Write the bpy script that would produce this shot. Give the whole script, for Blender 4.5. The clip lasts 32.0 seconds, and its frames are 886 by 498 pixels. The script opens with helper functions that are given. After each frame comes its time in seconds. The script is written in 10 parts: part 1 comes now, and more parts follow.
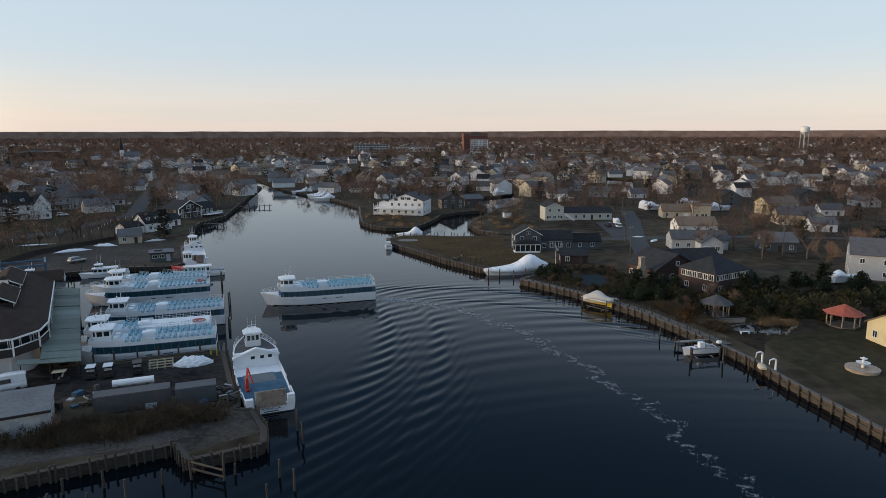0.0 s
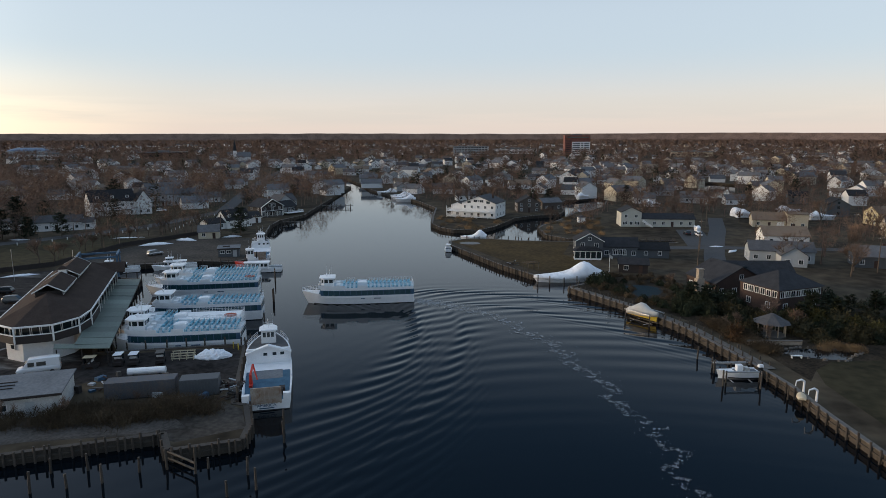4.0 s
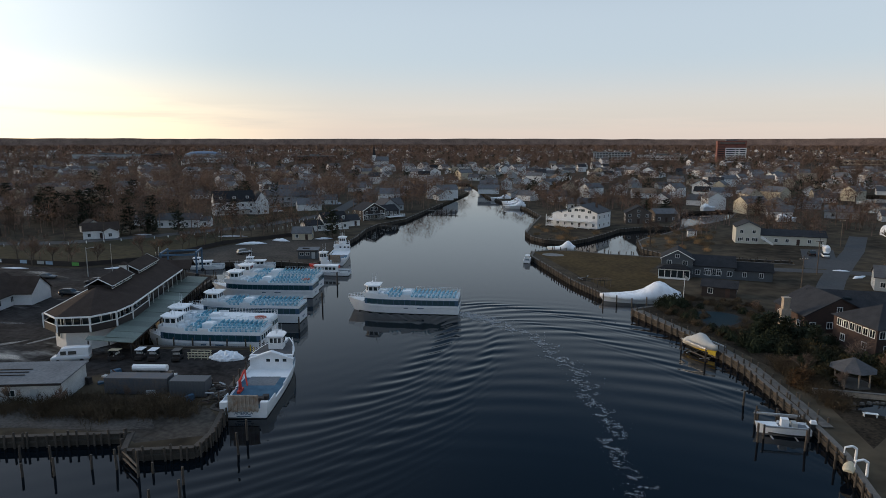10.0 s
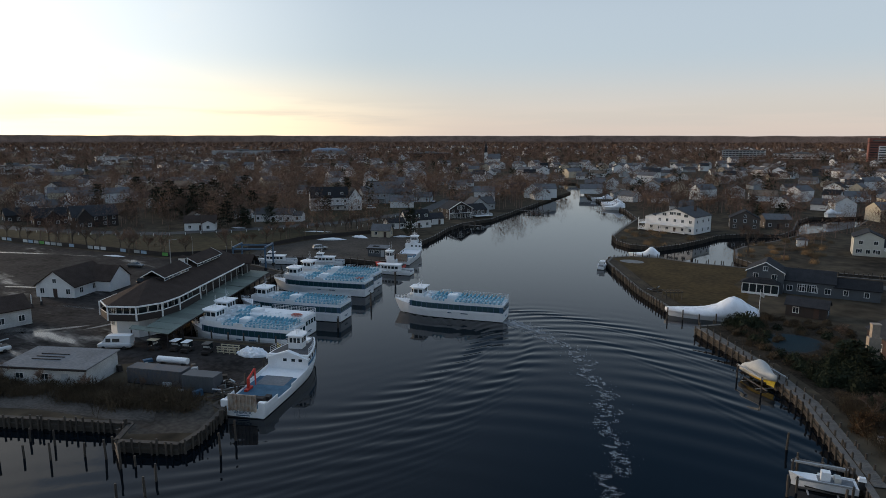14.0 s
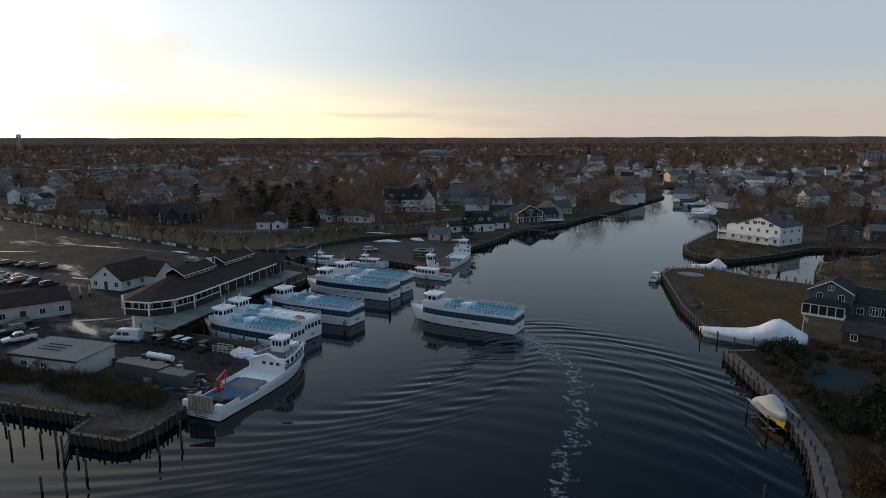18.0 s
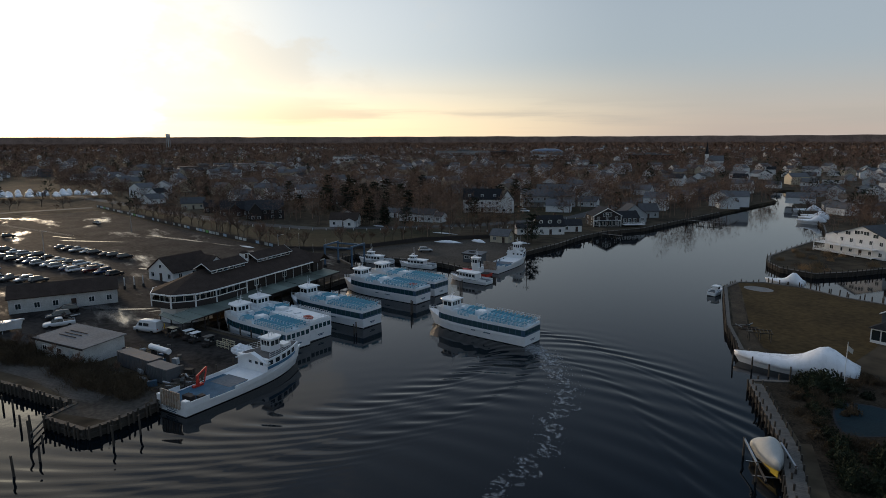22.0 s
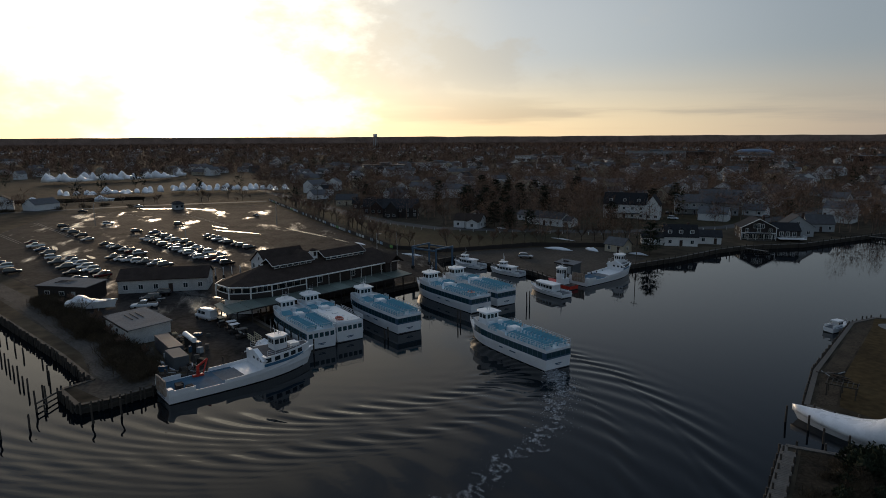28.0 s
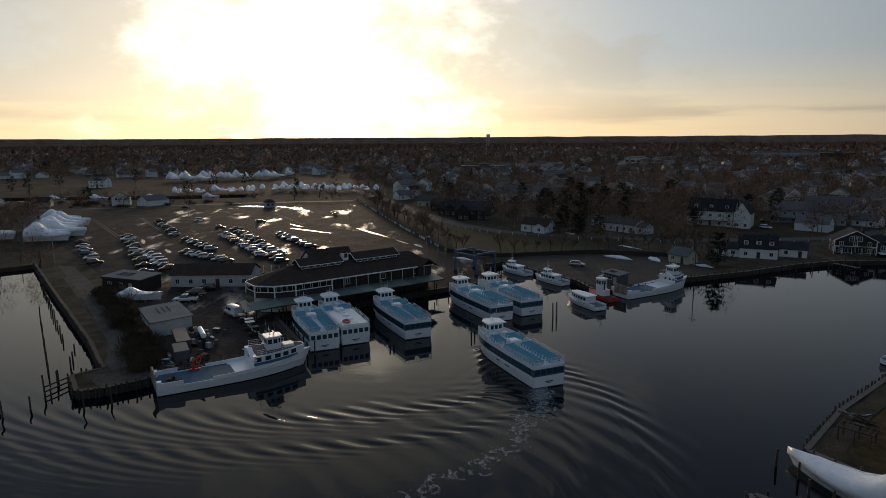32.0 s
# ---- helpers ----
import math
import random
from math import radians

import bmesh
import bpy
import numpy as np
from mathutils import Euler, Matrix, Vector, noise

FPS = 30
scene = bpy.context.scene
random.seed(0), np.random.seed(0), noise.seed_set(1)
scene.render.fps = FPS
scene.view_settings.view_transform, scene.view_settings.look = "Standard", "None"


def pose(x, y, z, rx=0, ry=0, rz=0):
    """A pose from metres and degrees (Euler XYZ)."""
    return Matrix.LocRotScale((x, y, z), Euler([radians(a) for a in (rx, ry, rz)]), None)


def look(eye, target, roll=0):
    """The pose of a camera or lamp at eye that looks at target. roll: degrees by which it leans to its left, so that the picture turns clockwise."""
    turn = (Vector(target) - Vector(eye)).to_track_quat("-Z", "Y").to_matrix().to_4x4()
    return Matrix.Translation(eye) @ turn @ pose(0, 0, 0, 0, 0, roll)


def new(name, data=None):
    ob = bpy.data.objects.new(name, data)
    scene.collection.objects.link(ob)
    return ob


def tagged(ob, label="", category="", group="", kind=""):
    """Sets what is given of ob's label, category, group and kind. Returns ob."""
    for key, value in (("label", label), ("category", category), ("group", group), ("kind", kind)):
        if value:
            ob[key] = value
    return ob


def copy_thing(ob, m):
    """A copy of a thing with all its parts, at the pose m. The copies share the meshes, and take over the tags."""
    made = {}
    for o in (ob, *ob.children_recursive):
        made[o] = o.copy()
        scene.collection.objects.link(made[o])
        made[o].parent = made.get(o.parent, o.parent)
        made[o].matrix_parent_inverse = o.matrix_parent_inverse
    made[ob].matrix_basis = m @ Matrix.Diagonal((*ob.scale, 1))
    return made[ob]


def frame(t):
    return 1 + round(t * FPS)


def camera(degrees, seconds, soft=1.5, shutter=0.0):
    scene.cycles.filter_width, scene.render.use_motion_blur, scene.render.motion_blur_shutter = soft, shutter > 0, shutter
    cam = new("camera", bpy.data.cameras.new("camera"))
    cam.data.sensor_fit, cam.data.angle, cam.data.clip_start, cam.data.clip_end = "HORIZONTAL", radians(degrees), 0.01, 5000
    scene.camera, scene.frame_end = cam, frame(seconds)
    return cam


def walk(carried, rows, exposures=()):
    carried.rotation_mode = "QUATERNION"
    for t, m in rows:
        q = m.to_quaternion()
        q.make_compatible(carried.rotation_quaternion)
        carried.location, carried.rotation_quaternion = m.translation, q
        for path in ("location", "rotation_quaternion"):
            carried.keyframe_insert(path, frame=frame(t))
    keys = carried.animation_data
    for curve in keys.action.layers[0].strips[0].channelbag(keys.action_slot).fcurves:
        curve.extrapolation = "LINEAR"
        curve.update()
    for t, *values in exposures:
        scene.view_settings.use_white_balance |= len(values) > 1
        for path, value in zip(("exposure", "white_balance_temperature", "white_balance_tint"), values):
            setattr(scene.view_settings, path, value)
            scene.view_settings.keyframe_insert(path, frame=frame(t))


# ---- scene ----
cam = camera(69.7, 32.0, soft=0.65)
METRES, EYE = 150.0, 37.3
ROWS = [
    (0.0, 0.0, 0.0, 0.0, -0.02, -10.26, 0.12),
    (0.5, 0.012, 0.001, -0.0001, 1.15, -10.25, 0.11),
    (1.0, 0.0241, 0.0032, -0.0001, 2.33, -10.31, 0.09),
    (1.5, 0.0361, 0.0057, -0.0002, 3.44, -10.35, 0.09),
    (2.0, 0.048, 0.0084, -0.0002, 4.62, -10.32, 0.07),
    (2.5, 0.0599, 0.0114, -0.0001, 5.82, -10.27, 0.06),
    (3.0, 0.0718, 0.0149, -0.0001, 7.03, -10.18, 0.06),
    (3.5, 0.0837, 0.019, -0.0003, 8.28, -10.11, 0.07),
    (5.5, 0.1289, 0.04, 0.0004, 12.93, -9.99, 0.02),
    (6.0, 0.1402, 0.0458, 0.0005, 14.05, -9.93, 0.02),
    (6.5, 0.1512, 0.0519, 0.0007, 15.15, -9.92, 0.02),
    (7.0, 0.1621, 0.0583, 0.0007, 16.26, -9.81, 0.01),
    (7.5, 0.1729, 0.0654, 0.0008, 17.39, -9.79, 0.0),
    (8.0, 0.1832, 0.0728, 0.0007, 18.48, -9.74, -0.01),
    (8.5, 0.1934, 0.0808, 0.001, 19.61, -9.74, -0.03),
    (9.0, 0.2035, 0.0889, 0.001, 20.69, -9.71, -0.02),
    (9.5, 0.2131, 0.0974, 0.0009, 21.73, -9.69, -0.03),
    (10.0, 0.2228, 0.1061, 0.0007, 22.75, -9.61, -0.02),
    (10.5, 0.2322, 0.1153, 0.0007, 23.86, -9.59, -0.02),
    (11.0, 0.2412, 0.1248, 0.001, 24.95, -9.61, -0.04),
    (11.5, 0.2502, 0.1344, 0.0012, 26.04, -9.64, -0.04),
    (12.0, 0.2597, 0.1437, 0.001, 27.15, -9.58, -0.01),
    (12.5, 0.2686, 0.1535, 0.0016, 28.3, -9.61, -0.03),
    (13.0, 0.2776, 0.1632, 0.0018, 29.51, -9.64, -0.02),
    (13.5, 0.2881, 0.1737, 0.0027, 31.23, -9.74, -0.02),
    (14.0, 0.3004, 0.1854, 0.0038, 33.7, -9.88, -0.04),
    (14.5, 0.3132, 0.1977, 0.0041, 35.48, -9.88, 0.01),
    (16.5, 0.359, 0.2517, 0.0044, 39.96, -9.7, 0.1),
    (17.0, 0.3691, 0.2667, 0.0046, 41.28, -9.71, 0.12),
    (17.5, 0.379, 0.2814, 0.0045, 42.62, -9.71, 0.09),
    (18.0, 0.3887, 0.2966, 0.0048, 43.96, -9.73, 0.11),
    (18.5, 0.3977, 0.3119, 0.0053, 45.31, -9.75, 0.1),
    (19.0, 0.4072, 0.3274, 0.0052, 46.64, -9.81, 0.16),
    (19.5, 0.4162, 0.3427, 0.0056, 48.0, -9.83, 0.15),
    (20.0, 0.4249, 0.3581, 0.0062, 49.35, -9.85, 0.13),
    (20.5, 0.4337, 0.3738, 0.0063, 50.71, -9.85, 0.18),
    (21.0, 0.4412, 0.3893, 0.0068, 52.04, -9.93, 0.13),
    (21.5, 0.4486, 0.4051, 0.0061, 53.35, -9.84, 0.15),
    (22.0, 0.4552, 0.4215, 0.0063, 54.66, -9.82, 0.17),
    (22.5, 0.4609, 0.4384, 0.0062, 56.05, -9.77, 0.18),
    (23.0, 0.4662, 0.4558, 0.0057, 57.53, -9.75, 0.21),
    (23.5, 0.4709, 0.4731, 0.0059, 59.07, -9.8, 0.17),
    (24.0, 0.4761, 0.4904, 0.0055, 60.63, -9.8, 0.17),
    (24.5, 0.4814, 0.5077, 0.0058, 62.17, -9.84, 0.23),
    (25.0, 0.4863, 0.5248, 0.0066, 63.74, -9.92, 0.24),
    (25.5, 0.4911, 0.5414, 0.0061, 65.29, -9.81, 0.22),
    (27.5, 0.5068, 0.61, 0.0084, 71.06, -9.8, 0.27),
    (28.0, 0.5094, 0.6273, 0.0091, 72.46, -9.82, 0.27),
    (28.5, 0.5121, 0.6449, 0.0102, 73.87, -9.9, 0.29),
    (29.0, 0.515, 0.662, 0.0109, 75.3, -9.96, 0.28),
    (29.5, 0.5179, 0.6791, 0.0115, 76.65, -9.92, 0.28),
    (30.0, 0.5204, 0.6963, 0.0127, 77.85, -9.95, 0.31),
    (30.5, 0.5224, 0.7136, 0.0133, 79.09, -9.9, 0.31),
    (31.0, 0.5235, 0.7311, 0.0141, 80.31, -9.84, 0.32),
    (31.5, 0.5234, 0.7487, 0.0145, 81.59, -9.8, 0.33),
    (32.0, 0.5221, 0.7665, 0.0143, 82.93, -9.77, 0.31),
]
EXPOSURES = [(0.0, 0.58), (9.0, 0.5), (14.0, 0.36), (18.0, 0.16), (22.0, -0.07), (25.0, -0.33), (32.0, -0.70)]
walk(cam, [(t, pose(METRES * x, METRES * y, EYE + METRES * z, 90 + pitch, roll, yaw)) for t, x, y, z, yaw, pitch, roll in ROWS], EXPOSURES)

# ---- sky and sun ----
SUN_AZ, SUN_EL = 94.5, 7.0   # degrees to the left of +y, degrees above the horizon
sun_dir = Vector((-math.sin(radians(SUN_AZ)) * math.cos(radians(SUN_EL)), math.cos(radians(SUN_AZ)) * math.cos(radians(SUN_EL)), math.sin(radians(SUN_EL))))
SKY, AIR = 1.0, 0.03     # strength of the whole sky; share of the clear-air texture in it
HORIZON_FAR, HORIZON_SUN = (0.475, 0.415, 0.39, 1), (1.32, 1.08, 0.70, 1)
UPPER_FAR, UPPER_SUN = (0.330, 0.384, 0.450, 1), (0.70, 0.75, 0.80, 1)
ZENITH_FAR, ZENITH_SUN, OVERHEAD = (0.036, 0.082, 0.160, 1), (0.29, 0.345, 0.44, 1), (0.36, 0.47, 0.63, 1)
GLOW, HALO = (2.6, 2.40, 1.95, 1), (1.10, 1.03, 0.88, 1)
CLOUD_GREY, BANK = (0.62, 0.60, 0.57, 1), (0.40, 0.385, 0.385, 1)


def make_world():
    """An evening sky: clear air, warm along the horizon towards the sun, blue above, broken cloud round the sun and a thin bank low down."""
    w = bpy.data.worlds.new("evening_sky")
    scene.world = w
    w.use_nodes = True
    nt = w.node_tree
    nt.nodes.clear()
    N, link = nt.nodes.new, nt.links.new
    out, bg = N("ShaderNodeOutputWorld"), N("ShaderNodeBackground")
    sky = N("ShaderNodeTexSky")
    sky.sky_type = "NISHITA"
    sky.sun_disc = False
    sky.sun_elevation, sky.sun_rotation = radians(SUN_EL), radians(-SUN_AZ)
    tc = N("ShaderNodeTexCoord")
    sep = N("ShaderNodeSeparateXYZ")
    link(tc.outputs["Generated"], sep.inputs[0])

    def ramp(value, a, b, c=0.0, d=1.0):
        r = N("ShaderNodeMapRange")
        r.interpolation_type = "SMOOTHSTEP"
        for k, v in zip(("From Min", "From Max", "To Min", "To Max"), (a, b, c, d)):
            r.inputs[k].default_value = v
        link(value, r.inputs["Value"])
        return r.outputs[0]

    def mix(f, a, b, mode="MIX"):
        m = N("ShaderNodeMix")
        m.data_type, m.blend_type = "RGBA", mode
        for k, v in (("Factor", f), ("A", a), ("B", b)):
            if isinstance(v, (tuple, float, int)):
                m.inputs[k].default_value = v
            else:
                link(v, m.inputs[k])
        return m.outputs["Result"]

    def times(a, b):
        m = N("ShaderNodeMath"); m.operation = "MULTIPLY"
        for i, v in enumerate((a, b)):
            if isinstance(v, float):
                m.inputs[i].default_value = v
            else:
                link(v, m.inputs[i])
        return m.outputs[0]

    def noise_on(scale, sx, sz, detail, rough=0.55):
        mp = N("ShaderNodeMapping")
        mp.inputs["Scale"].default_value = (sx, sx, sz)
        link(tc.outputs["Generated"], mp.inputs["Vector"])
        n = N("ShaderNodeTexNoise")
        n.inputs["Scale"].default_value, n.inputs["Detail"].default_value, n.inputs["Roughness"].default_value = scale, detail, rough
        link(mp.outputs[0], n.inputs["Vector"])
        return n.outputs["Fac"]

    def towards(v):
        d = N("ShaderNodeVectorMath"); d.operation = "DOT_PRODUCT"
        d.inputs[1].default_value = v
        link(tc.outputs["Generated"], d.inputs[0])
        return d.outputs["Value"]

    z = sep.outputs["Z"]
    flat = towards((sun_dir.x, sun_dir.y, 0))
    near = towards(sun_dir)
    horizon = mix(ramp(flat, 0.42, 1.0), HORIZON_FAR, HORIZON_SUN)
    upper = mix(ramp(near, 0.55, 1.0), UPPER_FAR, UPPER_SUN)
    col = mix(ramp(z, 0.0, 0.13), horizon, upper)
    col = mix(ramp(z, 0.165, 0.46), col, mix(ramp(flat, 0.1, 1.0), ZENITH_FAR, ZENITH_SUN))
    col = mix(ramp(z, 0.56, 1.0), col, OVERHEAD)
    # low thin bank
    bank = times(ramp(noise_on(2.2, 1.0, 16.0, 6), 0.42, 0.58), times(ramp(z, 0.010, 0.026), ramp(z, 0.085, 0.030)))
    col = mix(times(bank, 0.55), col, BANK)
    # broken cloud near the sun, dull where thick, glowing where thin
    cn = noise_on(5.0, 1.0, 2.0, 10, 0.58)
    col = mix(times(times(ramp(near, 0.72, 0.93), ramp(cn, 0.47, 0.57)), times(ramp(z, 0.03, 0.12), 0.8)), col, CLOUD_GREY)
    col = mix(times(ramp(near, 0.87, 0.985), 0.65), col, HALO)
    shift = N("ShaderNodeMath"); shift.operation = "MULTIPLY_ADD"
    shift.inputs[1].default_value, shift.inputs[2].default_value = -0.22, 0.11
    link(cn, shift.inputs[0])
    edge = N("ShaderNodeMath"); edge.operation = "ADD"
    link(near, edge.inputs[0]); link(shift.outputs[0], edge.inputs[1])
    col = mix(ramp(edge.outputs[0], 0.950, 1.016), col, GLOW)
    col = mix(AIR, col, sky.outputs[0], "ADD")
    link(col, bg.inputs["Color"])
    bg.inputs["Strength"].default_value = SKY
    link(bg.outputs[0], out.inputs["Surface"])


make_world()
lamp = bpy.data.lights.new("sun", "SUN")
lamp.energy, lamp.angle, lamp.color = 1.35, radians(12), (1.0, 0.74, 0.50)
sun = new("sun", lamp)
sun.matrix_world = look(sun_dir * 1000, (0, 0, 0))

# ---- materials ----


def mat(name, colour, rough=0.7, metal=0.0, var=0.15, scale=1.0, bump=0.0, second=None, obj_var=0.0, detail=6, spec=None):
    """A surface with grain at two scales: colour varies by var, towards second where given; obj_var varies it from object to object."""
    m = bpy.data.materials.new(name)
    m.use_nodes = True
    nt = m.node_tree
    b = nt.nodes["Principled BSDF"]
    b.inputs["Roughness"].default_value = rough
    b.inputs["Metallic"].default_value = metal
    if spec is not None:
        b.inputs["Specular IOR Level"].default_value = spec
    tc = nt.nodes.new("ShaderNodeTexCoord")
    n1 = nt.nodes.new("ShaderNodeTexNoise")
    n1.inputs["Scale"].default_value, n1.inputs["Detail"].default_value = scale, detail
    n2 = nt.nodes.new("ShaderNodeTexNoise")
    n2.inputs["Scale"].default_value, n2.inputs["Detail"].default_value = scale * 9.0, 3
    for n in (n1, n2):
        nt.links.new(tc.outputs["Object"], n.inputs["Vector"])
    add = nt.nodes.new("ShaderNodeMath"); add.operation = "ADD"
    nt.links.new(n1.outputs["Fac"], add.inputs[0]); nt.links.new(n2.outputs["Fac"], add.inputs[1])
    r = nt.nodes.new("ShaderNodeMapRange")
    r.inputs["From Min"].default_value, r.inputs["From Max"].default_value = 0.7, 1.3
    nt.links.new(add.outputs[0], r.inputs["Value"])
    mix = nt.nodes.new("ShaderNodeMix"); mix.data_type = "RGBA"
    c = Vector(colour)
    lo = c * (1 - var)
    hi = Vector(second) if second else c * (1 + var)
    mix.inputs["A"].default_value = (*lo, 1)
    mix.inputs["B"].default_value = (*[min(v, 0.95) for v in hi], 1)
    nt.links.new(r.outputs[0], mix.inputs["Factor"])
    last = mix.outputs["Result"]
    if obj_var:
        oi = nt.nodes.new("ShaderNodeObjectInfo")
        rr = nt.nodes.new("ShaderNodeMapRange")
        rr.inputs["To Min"].default_value, rr.inputs["To Max"].default_value = 1 - obj_var, 1 + obj_var
        nt.links.new(oi.outputs["Random"], rr.inputs["Value"])
        hs = nt.nodes.new("ShaderNodeHueSaturation")
        nt.links.new(rr.outputs[0], hs.inputs["Value"]); nt.links.new(last, hs.inputs["Color"])
        last = hs.outputs[0]
    nt.links.new(last, b.inputs["Base Color"])
    rv = nt.nodes.new("ShaderNodeMapRange")
    rv.inputs["To Min"].default_value, rv.inputs["To Max"].default_value = max(rough - 0.12, 0.03), min(rough + 0.12, 1)
    nt.links.new(n1.outputs["Fac"], rv.inputs["Value"]); nt.links.new(rv.outputs[0], b.inputs["Roughness"])
    if bump:
        bp = nt.nodes.new("ShaderNodeBump")
        bp.inputs["Strength"].default_value, bp.inputs["Distance"].default_value = bump, 0.05
        nt.links.new(add.outputs[0], bp.inputs["Height"]); nt.links.new(bp.outputs[0], b.inputs["Normal"])
    return m


def asphalt_wet():
    """Old asphalt with cracks, patches and puddles of meltwater."""
    m = mat("worn_wet_asphalt", (0.026, 0.0235, 0.0225), 0.85, var=0.45, scale=0.12, bump=0.3, second=(0.056, 0.050, 0.047), spec=0.1)
    nt = m.node_tree
    b = nt.nodes["Principled BSDF"]
    tc = nt.nodes.new("ShaderNodeTexCoord")
    mp = nt.nodes.new("ShaderNodeMapping")
    mp.inputs["Rotation"].default_value = (0, 0, radians(25))
    mp.inputs["Scale"].default_value = (0.035, 0.11, 0.1)
    nt.links.new(tc.outputs["Object"], mp.inputs["Vector"])
    n = nt.nodes.new("ShaderNodeTexNoise")
    n.inputs["Scale"].default_value, n.inputs["Detail"].default_value, n.inputs["Roughness"].default_value = 1.0, 7, 0.6
    nt.links.new(mp.outputs[0], n.inputs["Vector"])
    r = nt.nodes.new("ShaderNodeMapRange")
    r.inputs["From Min"].default_value, r.inputs["From Max"].default_value = 0.56, 0.66
    r.inputs["To Min"].default_value, r.inputs["To Max"].default_value = 0.82, 0.22
    nt.links.new(n.outputs["Fac"], r.inputs["Value"])
    nt.links.new(r.outputs[0], b.inputs["Roughness"])
    sp = nt.nodes.new("ShaderNodeMapRange")
    for k, v in zip(("From Min", "From Max", "To Min", "To Max"), (0.82, 0.22, 0.03, 0.45)):
        sp.inputs[k].default_value = v
    nt.links.new(r.outputs[0], sp.inputs["Value"]); nt.links.new(sp.outputs[0], b.inputs["Specular IOR Level"])
    for l in list(nt.links):
        if l.to_node.type == "BUMP" and l.to_socket.name == "Height":
            bump = l.to_node
    inv = nt.nodes.new("ShaderNodeMath"); inv.operation = "MULTIPLY"; inv.inputs[1].default_value = 0.5
    nt.links.new(r.outputs[0], inv.inputs[0]); nt.links.new(inv.outputs[0], bump.inputs["Strength"])
    return m


def water_material():
    m = bpy.data.materials.new("harbour_water")
    m.use_nodes = True
    nt = m.node_tree
    b = nt.nodes["Principled BSDF"]
    b.inputs["Base Color"].default_value = (0.002, 0.0042, 0.0066, 1)
    b.inputs["Roughness"].default_value = 0.04
    b.inputs["IOR"].default_value = 1.333
    b.inputs["Specular IOR Level"].default_value = 0.32
    tc = nt.nodes.new("ShaderNodeTexCoord")
    n = nt.nodes.new("ShaderNodeTexNoise")
    n.inputs["Scale"].default_value, n.inputs["Detail"].default_value, n.inputs["Roughness"].default_value = 0.9, 4, 0.5
    nt.links.new(tc.outputs["Object"], n.inputs["Vector"])
    bp = nt.nodes.new("ShaderNodeBump")
    bp.inputs["Strength"].default_value, bp.inputs["Distance"].default_value = 0.12, 0.06
    n3 = nt.nodes.new("ShaderNodeTexNoise")
    n3.inputs["Scale"].default_value, n3.inputs["Detail"].default_value = 0.05, 2
    nt.links.new(tc.outputs["Object"], n3.inputs["Vector"])
    rs = nt.nodes.new("ShaderNodeMapRange")
    for k, v in zip(("From Min", "From Max", "To Min", "To Max"), (0.4, 0.65, 0.03, 0.13)):
        rs.inputs[k].default_value = v
    nt.links.new(n3.outputs["Fac"], rs.inputs["Value"]); nt.links.new(rs.outputs[0], bp.inputs["Strength"])
    nt.links.new(n.outputs["Fac"], bp.inputs["Height"]); nt.links.new(bp.outputs[0], b.inputs["Normal"])
    return m


def glass(name, colour=(0.02, 0.03, 0.035), rough=0.06):
    m = bpy.data.materials.new(name)
    m.use_nodes = True
    b = m.node_tree.nodes["Principled BSDF"]
    b.inputs["Base Color"].default_value = (*colour, 1)
    b.inputs["Roughness"].default_value = rough
    b.inputs["Specular IOR Level"].default_value = 0.8
    return m


M_WATER = water_material()
M_ASPHALT = asphalt_wet()
M_GROUND = mat("winter_ground", (0.046, 0.038, 0.028), 0.95, var=0.5, scale=0.03, bump=0.5, second=(0.098, 0.078, 0.054), spec=0.04)
M_LAWN = mat("dormant_lawn", (0.058, 0.039, 0.017), 0.95, var=0.35, scale=0.1, bump=0.5, second=(0.092, 0.062, 0.027), spec=0.08)
M_GRASS = mat("pale_winter_grass", (0.035, 0.032, 0.017), 0.95, var=0.4, scale=0.06, bump=0.4, second=(0.062, 0.052, 0.029), spec=0.08)
M_SANDY = mat("trodden_sand", (0.045, 0.035, 0.025), 0.95, var=0.4, scale=0.4, bump=0.5, second=(0.09, 0.07, 0.05), spec=0.08)
M_ROAD = mat("grey_road", (0.055, 0.055, 0.056), 0.75, var=0.3, scale=0.2, bump=0.2, spec=0.2)
M_GRAVEL = mat("gravel_and_dirt", (0.044, 0.038, 0.032), 0.9, var=0.4, scale=0.15, bump=0.5, second=(0.088, 0.076, 0.064), spec=0.12)
M_TIMBER = mat("weathered_bulkhead_timber", (0.048, 0.039, 0.030), 0.85, var=0.35, scale=0.8, bump=0.5, obj_var=0.2)
M_PILE = mat("dark_wet_pile", (0.055, 0.045, 0.036), 0.8, var=0.35, scale=1.5, bump=0.5, obj_var=0.25)
M_PLANK = mat("grey_deck_planks", (0.108, 0.097, 0.085), 0.85, var=0.25, scale=1.2, bump=0.4, obj_var=0.15)
M_WHITE = mat("white_boat_paint", (0.78, 0.79, 0.80), 0.35, var=0.07, scale=0.7, bump=0.03)
M_HOUSEWHITE = mat("white_clapboard", (0.72, 0.72, 0.71), 0.6, var=0.08, scale=0.6, bump=0.1)
M_DIRTYWHITE = mat("dirty_white_boards", (0.50, 0.50, 0.485), 0.7, var=0.2, scale=0.5, bump=0.15)
M_TRIM = mat("white_trim", (0.76, 0.76, 0.75), 0.5, var=0.06, scale=1.0)
